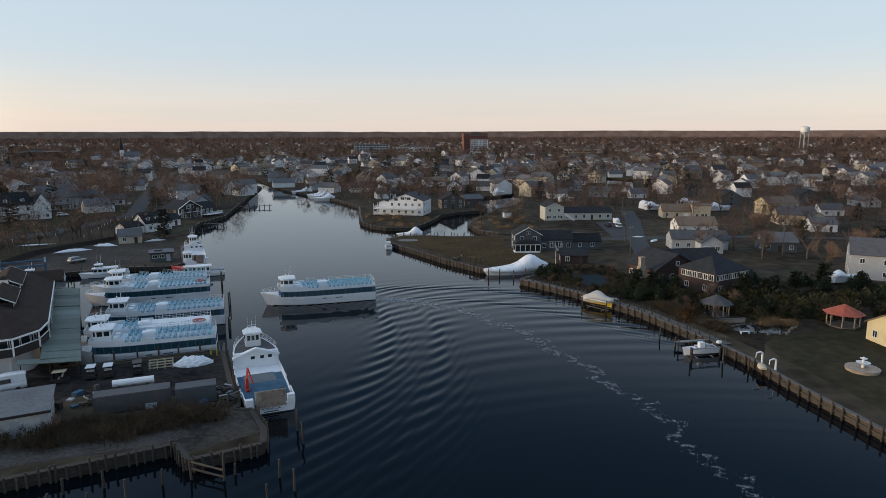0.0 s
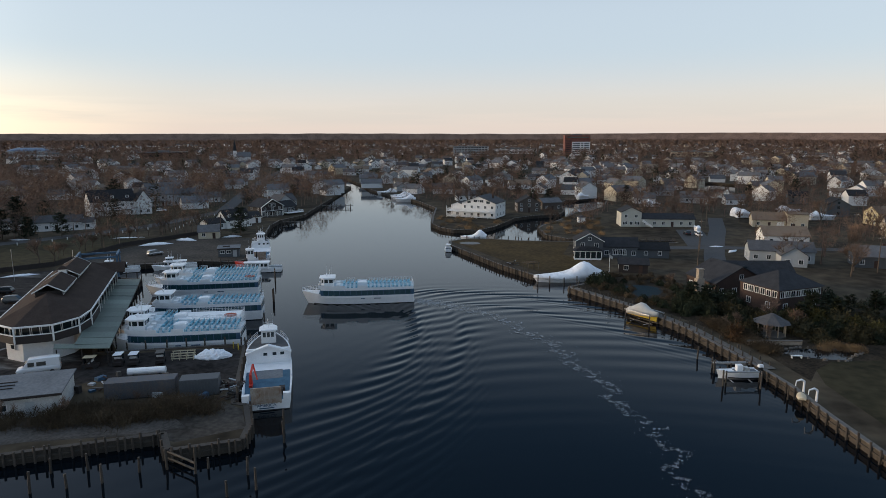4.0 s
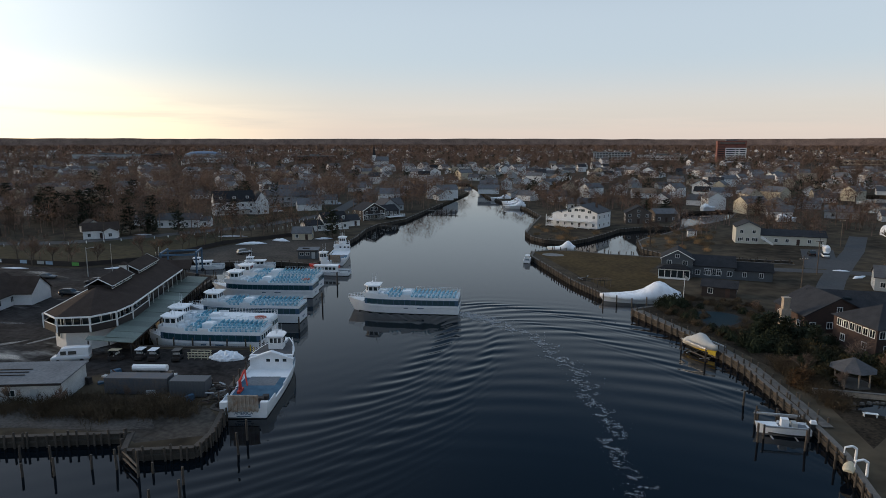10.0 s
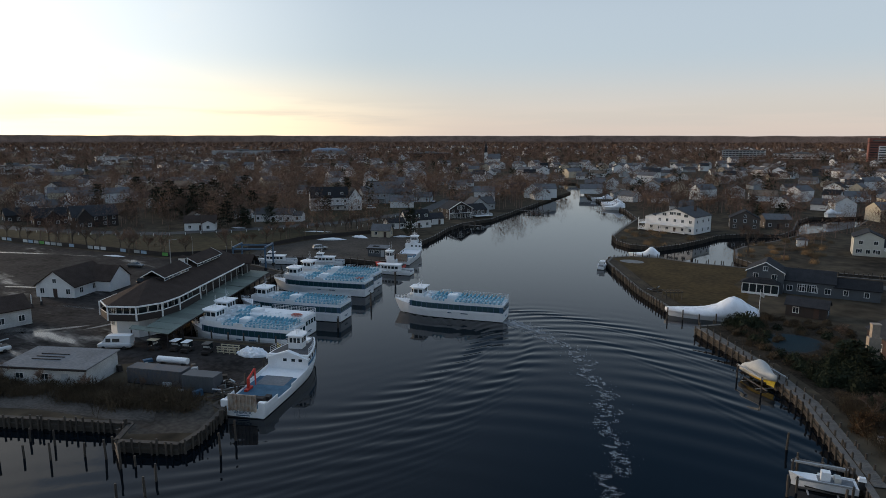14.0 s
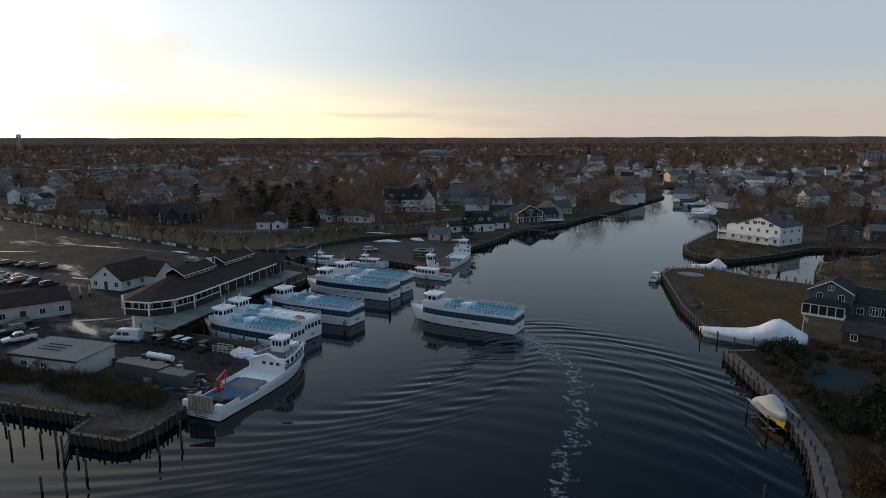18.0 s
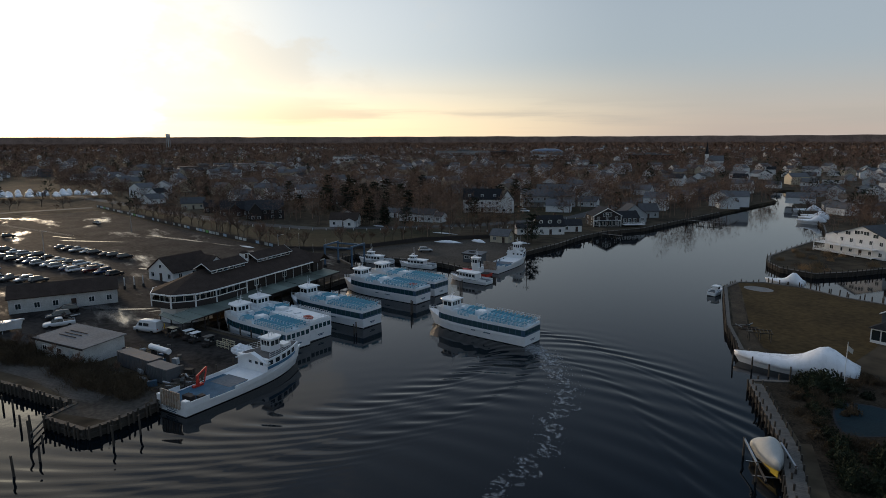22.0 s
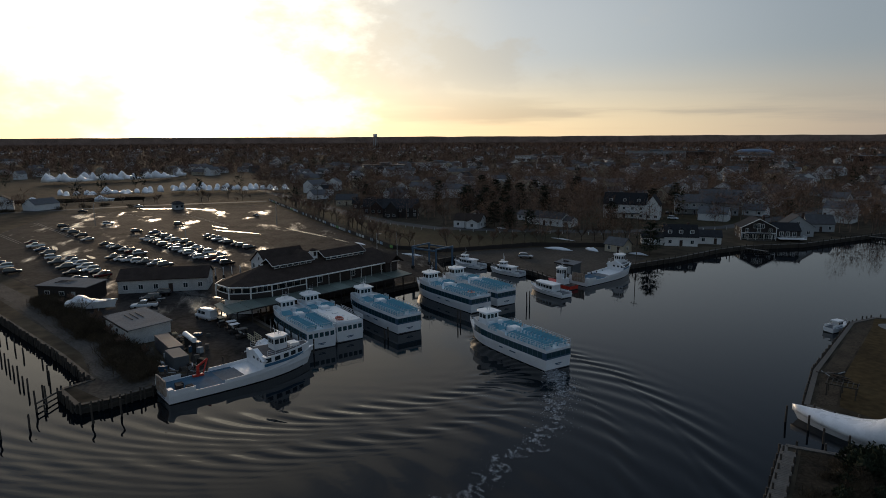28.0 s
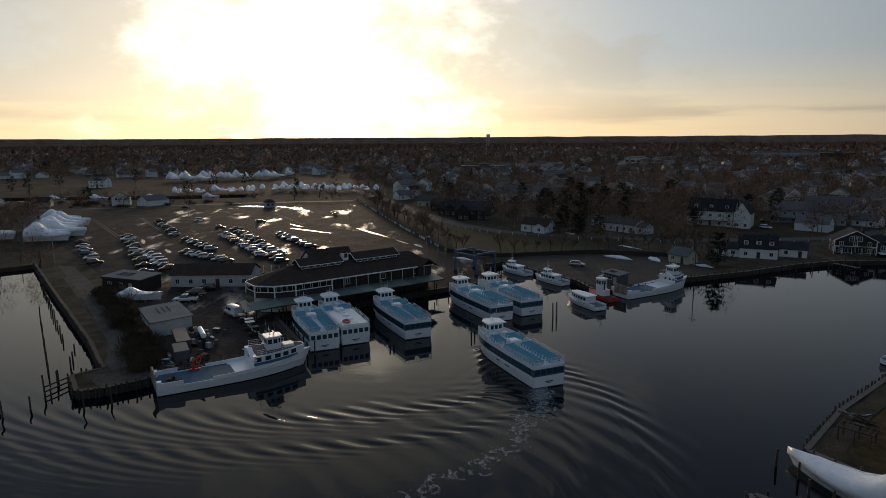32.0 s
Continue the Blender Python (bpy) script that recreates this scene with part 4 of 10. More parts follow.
FERRY_DIR = math.degrees(math.atan2(-0.32, -0.95))   # the moored ferries lie with their bows to the terminal
for stern, deg, kw in (((-39.6, 106.8), FERRY_DIR - 1, dict(L=23.0, label="white passenger ferry with turquoise benches moored beside the yard", closed_aft=0.0, wrap=False)),
                       ((-42.6, 112.6), FERRY_DIR, dict(L=24.0, label="white passenger ferry with a closed upper cabin and an orange float", closed_aft=0.5, raft=True, wrap=False)),
                       ((-44.4, 125.0), FERRY_DIR, dict(L=25.0, label="white passenger ferry with a blue top deck moored at the terminal")),
                       ((-54.2, 144.2), FERRY_DIR, dict(L=26.0, label="white passenger ferry with an orange life float at its stern", raft=True)),
                       ((-57.8, 152.0), FERRY_DIR, dict(L=25.5, label="white passenger ferry with rows of turquoise benches in the last berth"))):
    ferry(pose(stern[0], stern[1], 0, 0, 0, deg), **kw)
ferry(pose(-16.2, 143.7, 0, 0, 0, FERRY_DEG), "white passenger ferry under way with a foaming wake", L=25.2, group="")


def text_part(body, parent, m, size, material, name="lettering"):
    """Real letters as a flat mesh, a part of parent."""
    c = bpy.data.curves.new(name, "FONT")
    c.body, c.size, c.align_x, c.align_y, c.extrude = body, size, "CENTER", "CENTER", 0.008
    tmp = bpy.data.objects.new(name, c)
    me = bpy.data.meshes.new_from_object(tmp)
    bpy.data.objects.remove(tmp)
    me.materials.clear()
    me.materials.append(material)
    return part(name, me, None, parent, at=m)


def stern_pose(x, y, z):
    """Letters on a transom that faces astern."""
    return Matrix.Translation((x, y, z)) @ Matrix(((0, 0, -1, 0), (-1, 0, 0, 0), (0, 1, 0, 0), (0, 0, 0, 1)))


M_STRIPE = mat("blue_hull_stripe", (0.04, 0.15, 0.27), 0.45, var=0.12, scale=1.0)
M_RAMP = mat("rust_streaked_ramp", (0.56, 0.53, 0.47), 0.75, var=0.25, scale=1.4, bump=0.2, second=(0.24, 0.14, 0.08))


def freight_boat(m, label, L, B, named, deckhouse=(0.58, 0.95)):
    """A low freight boat: open blue cargo deck, stern ramp, deckhouse and pilothouse forward."""
    root = thing("freight_boat", m, label, "boat")
    kw = dict(fine=2.2, full=0.5)
    rings = hull_rings(L, B, 1.35, 3.0, flare=0.10, **kw)
    hull("hull", root, rings, M_WHITE)
    dk = Mesh().prism(outline(L, B, 0.3, L * deckhouse[0], shrink=0.28, **kw), 1.30, 1.40)
    part("cargo_deck", dk, M_BLUE, root, "worn blue cargo deck")
    worn = Mesh().prism([(L * 0.33, -B * 0.30), (L * 0.47, -B * 0.30), (L * 0.47, B * 0.34), (L * 0.33, B * 0.34)], 1.40, 1.415)
    part("bare_deck_plate", worn, M_SHEDGREY, root)
    half = outline(L, B, 0.05, L * 0.97, n=40, **kw)[:40]
    for s, f0, f1 in [(s, f0, f1) for s in (-1, 1) for f0, f1 in ((-1, 0.13), (0.13, 0.30), (0.30, 2))]:
        b, nm = Mesh(), "bulwark"
        for p, q in zip(half[:-1], half[1:]):
            if not f0 <= p[0] / L < f1:
                continue
            f = p[0] / L
            h = 0.85 if f < 0.13 else 0.15 if f < 0.30 else 0.6 if f < deckhouse[0] else 0.12
            z0 = 1.30 + (3.0 - 1.35) * max(0, (f - 0.35) / 0.65) ** 2
            z1 = 1.30 + (3.0 - 1.35) * max(0, (q[0] / L - 0.35) / 0.65) ** 2
            a = [(p[0], s * -p[1], z0), (q[0], s * -q[1], z1), (q[0], s * (-q[1] - 0.12), z1), (p[0], s * (-p[1] - 0.12), z0)]
            b.add(a + [(x, y, z + h) for x, y, z in a], [(0, 1, 5, 4), (2, 3, 7, 6), (4, 5, 6, 7), (1, 2, 6, 5), (3, 0, 4, 7)])
        part(nm, b.weld(), M_WHITE, root)
    # stern ramp, folded up
    rp = Mesh().box(-0.12, -2.05, 1.1, 0.05, 2.05, 3.4)
    ramp = part("stern_ramp", rp, M_RAMP, root, "pale ribbed loading ramp folded up")
    for k in range(8):
        y = -1.92 + 0.55 * k
        part("rib", Mesh().box(-0.26, y - 0.09, 1.05, -0.12, y + 0.09, 3.45), M_RAMP, ramp)
    for s in (-1, 1):
        part("stern_post", Mesh().box(0.0, s * 2.75 - 0.5, 1.3, 0.7, s * 2.75 + 0.5, 2.35), M_WHITE, root)
    if named:
        text_part("AMERICA", root, stern_pose(-0.03, 0, 0.78), 0.62, M_BAND)
        part("port_of_registry", Mesh().box(-0.02, -1.0, 0.30, 0.012, 1.0, 0.44), M_BAND, root)
    # deckhouse, flush with the sides, with an arched aft edge
    x0, x1 = L * deckhouse[0], L * deckhouse[1]
    zt = 3.9
    ho = outline(L, B, x0, x1, n=14, shrink=0.06, **kw)
    hs = part("deckhouse", Mesh().prism(ho, 1.35, zt), M_WHITE, root)
    hb0 = abs(ho[0][1])
    arch = Mesh()
    pts = [(-hb0 - 0.12, zt - 0.75), (-hb0 - 0.12, zt - 0.5), (0, zt + 0.72), (hb0 + 0.12, zt - 0.5), (hb0 + 0.12, zt - 0.75), (0, zt + 0.45)]
    arch.loft([[(x0 - 0.35, y, z) for y, z in pts], [(x0 + 0.5, y, z) for y, z in pts]])
    part("gable_wall", Mesh().loft([[(x, -hb0, zt - 0.6), (x, 0, zt + 0.5), (x, hb0, zt - 0.6)] for x in (x0 - 0.04, x0 + 0.3)]), M_WHITE, hs)
    part("roof_deck", Mesh().prism(outline(L, B, x0 + 0.6, x1 - 0.2, n=14, shrink=0.3, **kw), zt, zt + 0.03), M_ROOFGREY, hs, "dark grey roof deck")
    part("gable_fascia", arch, M_WHITE, hs)
    pl = [((x0, y, 3.1), (0, -1, 0), (0, 0, 1), 0.6, 0.55) for y in (-2.1, -0.9, 0.5)]
    right = ho[:14]
    for f in (0.08, 0.26, 0.44, 0.60, 0.76):
        x = x0 + (x1 - x0) * f
        for s in (-1, 1):
            y0, y1 = [np.interp(xx, [p[0] for p in right], [-p[1] for p in right]) for xx in (x - 0.4, x + 0.4)]
            a = Vector((0.8, -(y1 - y0), 0)) if s < 0 else Vector((-0.8, -(y1 - y0), 0))
            pl.append(((x, s * (y0 + y1) / 2, 3.28), a, (0, 0, 1), 1.05, 0.72))
    window_row(hs, "window", pl, M_GLASS)
    for s in (-1, 1):
        st = Mesh()
        line = [p for p in right[:12]]
        st.loft([[(p[0], s * (-p[1] + 0.035), 2.32), (p[0], s * (-p[1] + 0.035), 2.78), (p[0], s * (-p[1] - 0.02), 2.78), (p[0], s * (-p[1] - 0.02), 2.32)] for p in line])
        part("side_stripe", st, M_STRIPE, hs, "blue painted stripe")
    rl = Mesh()
    rail(rl, [(p[0], p[1] + 0.15) for p in right[1:11:2]], zt, 0.95, 1.2)
    part("roof_rail", rl, M_RAIL, root)
    rl = Mesh()
    rail(rl, [(p[0], -p[1] - 0.15) for p in right[1:11:2]], zt, 0.95, 1.2)
    part("roof_rail", rl, M_RAIL, root)
    pilothouse(root, x0 + (x1 - x0) * 0.42, 0, zt, 2.2, 2.3, 2.2, 0.3)
    rf = Mesh()
    rf.box(x0 + (x1 - x0) * 0.62, -1.0, zt, x0 + (x1 - x0) * 0.8, 0.9, zt + 0.5)
    part("raft_locker", rf, M_WHITE, root)
    return root


AMERICA = freight_boat(pose(-23.3, 80.9, 0, 0, 0, 113.2), "white freight boat with a blue deck and raised stern ramp", 25.8, 7.1, True)
# the loading crane on its deck and cargo by the ramp
crane = thing("deck_crane", pose(-23.3, 80.9, 0, 0, 0, 113.2) @ pose(6.3, 2.35, 1.41), "red folding deck crane on the freight boat", "crane")
part("column", Mesh().tube((0, 0, 0), (0, 0, 1.7), 0.28, 0.22, 8), M_RED, crane)
part("boom", Mesh().tube((0, 0, 1.6), (1.5, -0.3, 2.7), 0.2, 0.14, 6), M_RED, crane)
part("jib", Mesh().tube((1.5, -0.3, 2.7), (0.5, -0.9, 0.6), 0.14, 0.1, 6), M_RED, crane)
part("outrigger", Mesh().box(-0.9, -0.25, 0.0, 0.9, 0.25, 0.3), M_RED, crane)
for k, (x, y, w, d, h) in enumerate(((2.0, -1.7, 0.9, 1.0, 0.9), (2.4, -0.4, 1.1, 0.9, 0.7), (3.4, -2.1, 1.0, 0.8, 0.6))):
    c = thing("cargo_crate", pose(-23.3, 80.9, 0, 0, 0, 113.2) @ pose(x, y, 1.41), "dark cargo crate on the freight deck", "crate", "freight on deck")
    part("box", Mesh().box(-w / 2, -d / 2, 0.1, w / 2, d / 2, h), M_BLACKWALL, c)
    part("skid", Mesh().box(-w / 2, -d / 2, 0, w / 2, d / 2, 0.1), M_PLANK, c)
freight_boat(pose(-70.6, 178.2, 0, 0, 0, 113.0), "older white freight boat with dark deck gear at the yard", 24.5, 6.2, False, (0.68, 0.88))


def cabin_boat(m, label, L, B, cabin=(0.25, 0.72), h=1.6, wheel=True, name="cabin_boat", group="", hullmat=None, house_mat=None, z0=0.0):
    """A launch or water taxi with a long low cabin and a small wheelhouse top."""
    root = thing(name, m, label, "boat", group)
    kw = dict(fine=2.0, full=0.45)
    rings = hull_rings(L, B, 1.0, 1.6, draft=0.45, flare=0.14, n=11, **kw)
    hull("hull", root, rings, hullmat or M_WHITE)
    part("deck", Mesh().prism(outline(L, B, 0.1, L * 0.93, n=9, shrink=0.15, **kw), 0.98, 1.06), M_SHEDGREY, root)
    x0, x1 = cabin[0] * L, cabin[1] * L
    ho = outline(L, B, x0, x1, n=8, shrink=0.42, **kw)
    hs = part("cabin", Mesh().prism(ho, 1.0, 1.0 + h, 0.04), house_mat or M_WHITE, root)
    part("cabin_roof", Mesh().prism(outline(L, B, x0 - 0.4, x1 + 0.25, n=8, shrink=0.34, **kw), 1.0 + h, 1.12 + h, 0.03), M_WHITE, hs)
    right = ho[:8]
    pl = []
    n = max(3, int((x1 - x0) / 1.05))
    for k in range(n):
        x = x0 + (x1 - x0) * (k + 0.5) / n
        y = np.interp(x, [p[0] for p in right], [-p[1] for p in right])
        y0, y1 = [np.interp(xx, [p[0] for p in right], [-p[1] for p in right]) for xx in (x - 0.3, x + 0.3)]
        for s in (-1, 1):
            a = Vector((0.6, -(y1 - y0), 0)) if s < 0 else Vector((-0.6, -(y1 - y0), 0))
            pl.append(((x, s * y * 0.985, 1.0 + h * 0.62), a, (0, 0, 1), (x1 - x0) / n * 0.72, h * 0.42))
    ye = abs(right[-1][1])
    for k in (-1, 0, 1):
        pl.append(((x1 - 0.01, k * ye * 0.62, 1.0 + h * 0.62), (0, 1, 0), (0, 0, 1), ye * 0.5, h * 0.42))
    window_row(hs, "window", pl, M_GLASS)
    rl = Mesh()
    rail(rl, [(p[0], p[1]) for p in outline(L, B, L * 0.74, L * 0.96, n=5, shrink=0.1, **kw)[:5]], 1.35, 0.7, 0.8, rails=2)
    part("bow_rail", rl, M_METAL, root)
    rl = Mesh()
    rail(rl, [(p[0], -p[1]) for p in outline(L, B, L * 0.74, L * 0.96, n=5, shrink=0.1, **kw)[:5]], 1.35, 0.7, 0.8, rails=2)
    part("bow_rail", rl, M_METAL, root)
    if wheel:
        pilothouse(root, x0 + (x1 - x0) * 0.72, 0, 1.1 + h, 1.6, 1.7, 0.9, 0.2, "flybridge")
    for s in (-1, 1):
        part("cockpit_side", Mesh().box(0.1, s * (B / 2 - 0.28) - 0.06, 1.0, x0, s * (B / 2 - 0.28) + 0.06, 1.5), M_WHITE, root)
    return root


cabin_boat(pose(-59.2, 168.6, 0, 0, 0, 197), "white launch with a row of cabin windows at the yard wharf", 13.0, 3.9, (0.28, 0.78), 1.7, False)
cabin_boat(pose(-98.5, 162.0, 0, 0, 0, 209), "white cabin launch in the boat slip", 12.0, 3.6, (0.3, 0.75), 1.4, True, group="launches in the slip")
cabin_boat(pose(-85.0, 168.6, 0, 0, 0, 208), "white cabin launch with a flybridge in the boat slip", 12.0, 3.6, (0.25, 0.72), 1.4, True, group="launches in the slip")
# tug with a tall narrow wheelhouse
tug = thing("tug_boat", pose(-66.5, 174.6, 0, 0, 0, 200), "small red tug with a tall white wheelhouse", "boat")
hull("hull", tug, hull_rings(9.0, 3.6, 1.0, 1.7, flare=0.1, n=11), M_RED, "red painted hull")
part("deck", Mesh().prism(outline(9.0, 3.6, 0.1, 8.4, n=8, shrink=0.15), 0.98, 1.06), M_BLACKWALL, tug)
part("engine_house", Mesh().box(2.4, -1.0, 1.0, 5.2, 1.0, 2.6), M_WHITE, tug)
pilothouse(tug, 4.4, 0, 2.6, 1.9, 1.9, 2.5, 0.2)
part("funnel", Mesh().tube((2.7, 0.5, 2.6), (2.6, 0.5, 4.4), 0.2, 0.18, 8), M_DARK, tug)


def wrapped_boat(m, label, L, B, H, group="", name="wrapped_boat", ends=False, hull_showing=True, seed=1, z_keel=0.0, quick=False):
    """A yacht under white shrink wrap: taut film over frames, with ridges and dips, over a hull; quick leaves out the stands."""
    rng = random.Random(seed)
    root = thing(name, m, label, "boat", group)
    n, k = (17, 13) if not quick else (9, 9)
    rings = []
    for i in range(n):
        s = i / (n - 1)
        hb = B / 2 * (0.9 + 0.1 * min(1, s * 4)) * max(1 - max(0, (s - 0.4) / 0.6) ** 2.2, 0.03)
        ridge = H * (0.52 + 0.48 * math.exp(-((s - 0.26) / 0.17) ** 2) - 0.18 * max(0, s - 0.55)) + rng.uniform(-0.05, 0.05)
        rim = 0.95 + 0.6 * s * s
        ring = []
        for j in range(k):
            a = j / (k - 1)
            y = hb * math.cos(math.pi * a)
            t = math.sin(math.pi * a)
            z = rim + (ridge - rim) * (t ** 0.75) + (0.05 * rng.uniform(-1, 1) if 0 < j < k - 1 else 0)
            ring.append((s * L, -y, z + z_keel))
        rings.append(ring)
    b = Mesh()
    b.loft(rings, close=True, caps=True)
    part("shrink_wrap", b, M_WRAP, root, smooth=True)
    if hull_showing:
        hr = hull_rings(L * 0.99, B * 0.98, 1.0 + z_keel, 1.5 + z_keel, draft=0.5, flare=0.2, n=9, fine=2.2, full=0.4)
        hr = [[(p[0], p[1], p[2] if p[2] > 0.5 else p[2] + z_keel) for p in r] for r in hr]
        part("hull", Mesh().loft(hr), M_WHITE, root)
    if z_keel > 0.4 and not quick:
        for x in (L * 0.2, L * 0.65):
            for s in (-1, 1):
                part("jack_stand", Mesh().tube((x, s * B * 0.62, 0), (x, s * B * 0.36, z_keel + 0.3), 0.05, n=4), M_METAL, root)
        part("keel_block", Mesh().box(L * 0.15, -0.2, 0, L * 0.75, 0.2, z_keel - 0.3), M_PLANK, root)
    return root


wrapped_boat(pose(28.3, 172.2, 0, 0, 0, 199.5), "large yacht under white shrink wrap in a slip", 18.5, 5.4, 5.4, seed=3, z_keel=-0.45)
wrapped_boat(pose(-7.5, 229.5, 0, 0, 0, 188), "white motor yacht partly wrapped at the lawn's point", 9.5, 3.2, 4.2, seed=5)
# open boats
sb = cabin_boat(pose(-17.6, 204.6, 0, 0, 0, 100), "small white motorboat moored at the lawn's point", 6.2, 2.3, (0.35, 0.6), 1.1, False, name="motor_boat")


def console_boat(m, label, L=7.2, B=2.4):
    root = thing("console_boat", m, label, "boat")
    hull("hull", root, hull_rings(L, B, 0.85, 1.25, draft=0.35, flare=0.16, n=11, fine=2.0, full=0.4), M_WHITE)
    part("cockpit_floor", Mesh().prism(outline(L, B, 0.3, L * 0.8, n=8, shrink=0.25, fine=2.0, full=0.4), 0.85, 0.9), M_SHEDGREY, root)
    part("console", Mesh().box(2.6, -0.4, 0.9, 3.5, 0.4, 1.9), M_WHITE, root)
    part("seat", Mesh().box(1.6, -0.5, 0.9, 2.2, 0.5, 1.5), M_TARP, root)
    for s in (-1, 1):
        part("gunwale", Mesh().box(0.1, s * 1.05 - 0.07, 0.85, L * 0.55, s * 1.05 + 0.07, 1.05), M_WHITE, root)
    eng = part("outboard", Mesh().box(-0.6, -0.25, 0.6, 0.0, 0.25, 1.5), M_DARK, root)
    part("cowling", Mesh().prism([(-0.75, -0.3), (0.05, -0.3), (0.05, 0.3), (-0.75, 0.3)], 1.5, 1.9, 0.25), M_WHITE, eng)
    return root


console_boat(pose(47.2, 104.9, 0.25, 0, 0, 191), "white centre console boat on a small lift", 6.6, 2.2)


def boat_lift(m, w, d, label, h=2.2):
    """Four piles, two beams and cross bunks that carry a boat over the water."""
    root = thing("boat_lift", m, label, "boat lift")
    for sx in (-1, 1):
        for sy in (-1, 1):
            part("pile", Mesh().tube((sx * w / 2, sy * d / 2, -1.5), (sx * w / 2, sy * d / 2, h), 0.13, n=7), M_PILE, root)
        part("beam", Mesh().box(sx * w / 2 - 0.1, -d / 2 - 0.2, h - 0.3, sx * w / 2 + 0.1, d / 2 + 0.2, h - 0.1), M_METAL, root)
        part("bunk", Mesh().box(sx * w * 0.22 - 0.1, -d / 2 + 0.2, 0.05, sx * w * 0.22 + 0.1, d / 2 - 0.2, 0.22), M_PLANK, root)
    for sy in (-1, 1):
        part("cradle_beam", Mesh().box(-w / 2, sy * d * 0.28 - 0.09, -0.1, w / 2, sy * d * 0.28 + 0.09, 0.06), M_METAL, root)
    return root


boat_lift(pose(43.9, 104.4, 0, 0, 0, 101), 4.2, 5.2, "timber boat lift with four piles beside the bulkhead", 1.9)
boat_lift(pose(34.0, 133.9, 0, 0, 0, -138.6), 4.0, 6.2, "boat lift with white beams over the water", 2.4)
# covered yellow boat on the second lift
yb = thing("covered_boat", pose(31.6, 137.0, 0.85, 0, 0, -48.6), "yellow boat under a grey canvas cover on a lift", "boat")
hull("hull", yb, hull_rings(7.2, 2.5, 0.75, 1.1, draft=0.3, flare=0.2, n=11, fine=2.0, full=0.4), M_YELLOW, "yellow hull")
cv = Mesh()
rg = []
for i in range(9):
    s = i / 8
    hb = 1.38 * max(1 - max(0, (s - 0.4) / 0.6) ** 2, 0.06)
    top = 1.3 + 1.5 * math.exp(-((s - 0.42) / 0.26) ** 2)
    rg.append([(s * 7.2, -hb * 1.06 * math.cos(math.pi * j / 8), 0.32 + 0.5 * s * s + (top - 0.32) * math.sin(math.pi * j / 8) ** 0.8) for j in range(9)])
cv.loft(rg)
part("canvas_cover", cv, M_TARP, yb, smooth=True)

# ---- buildings of the ferry yard ----


def wall_window(parent, c, n, w, h, trim=M_TRIM, pane=M_GLASS, bars=1, name="window"):
    """A framed window on a wall that faces n (a plan direction): frame, pane and glazing bars."""
    n = Vector((n[0], n[1], 0)).normalized()
    a = Vector((-n.y, n.x, 0))
    c = Vector(c)
    def slab(b, u0, u1, z0, z1, o0, o1):
        q = [c + a * u0 + n * o0, c + a * u1 + n * o0, c + a * u1 + n * o1, c + a * u0 + n * o1]
        b.add([(p.x, p.y, p.z + z0) for p in q] + [(p.x, p.y, p.z + z1) for p in q], [(0, 1, 2, 3), (7, 6, 5, 4), (1, 0, 4, 5), (2, 1, 5, 6), (3, 2, 6, 7), (0, 3, 7, 4)])
    fr = Mesh()
    t = 0.09
    slab(fr, -w / 2 - t, w / 2 + t, -h / 2 - t, -h / 2, 0, 0.07)
    slab(fr, -w / 2 - t, w / 2 + t, h / 2, h / 2 + t, 0, 0.07)
    slab(fr, -w / 2 - t, -w / 2, -h / 2, h / 2, 0, 0.07)
    slab(fr, w / 2, w / 2 + t, -h / 2, h / 2, 0, 0.07)
    for k in range(bars):
        u = -w / 2 + w * (k + 1) / (bars + 1)
        slab(fr, u - 0.03, u + 0.03, -h / 2, h / 2, 0, 0.06)
    f = part(name, fr, trim, parent)
    pn = Mesh()
    slab(pn, -w / 2, w / 2, -h / 2, h / 2, -0.02, 0.025)
    part("pane", pn, pane, f)
    return f


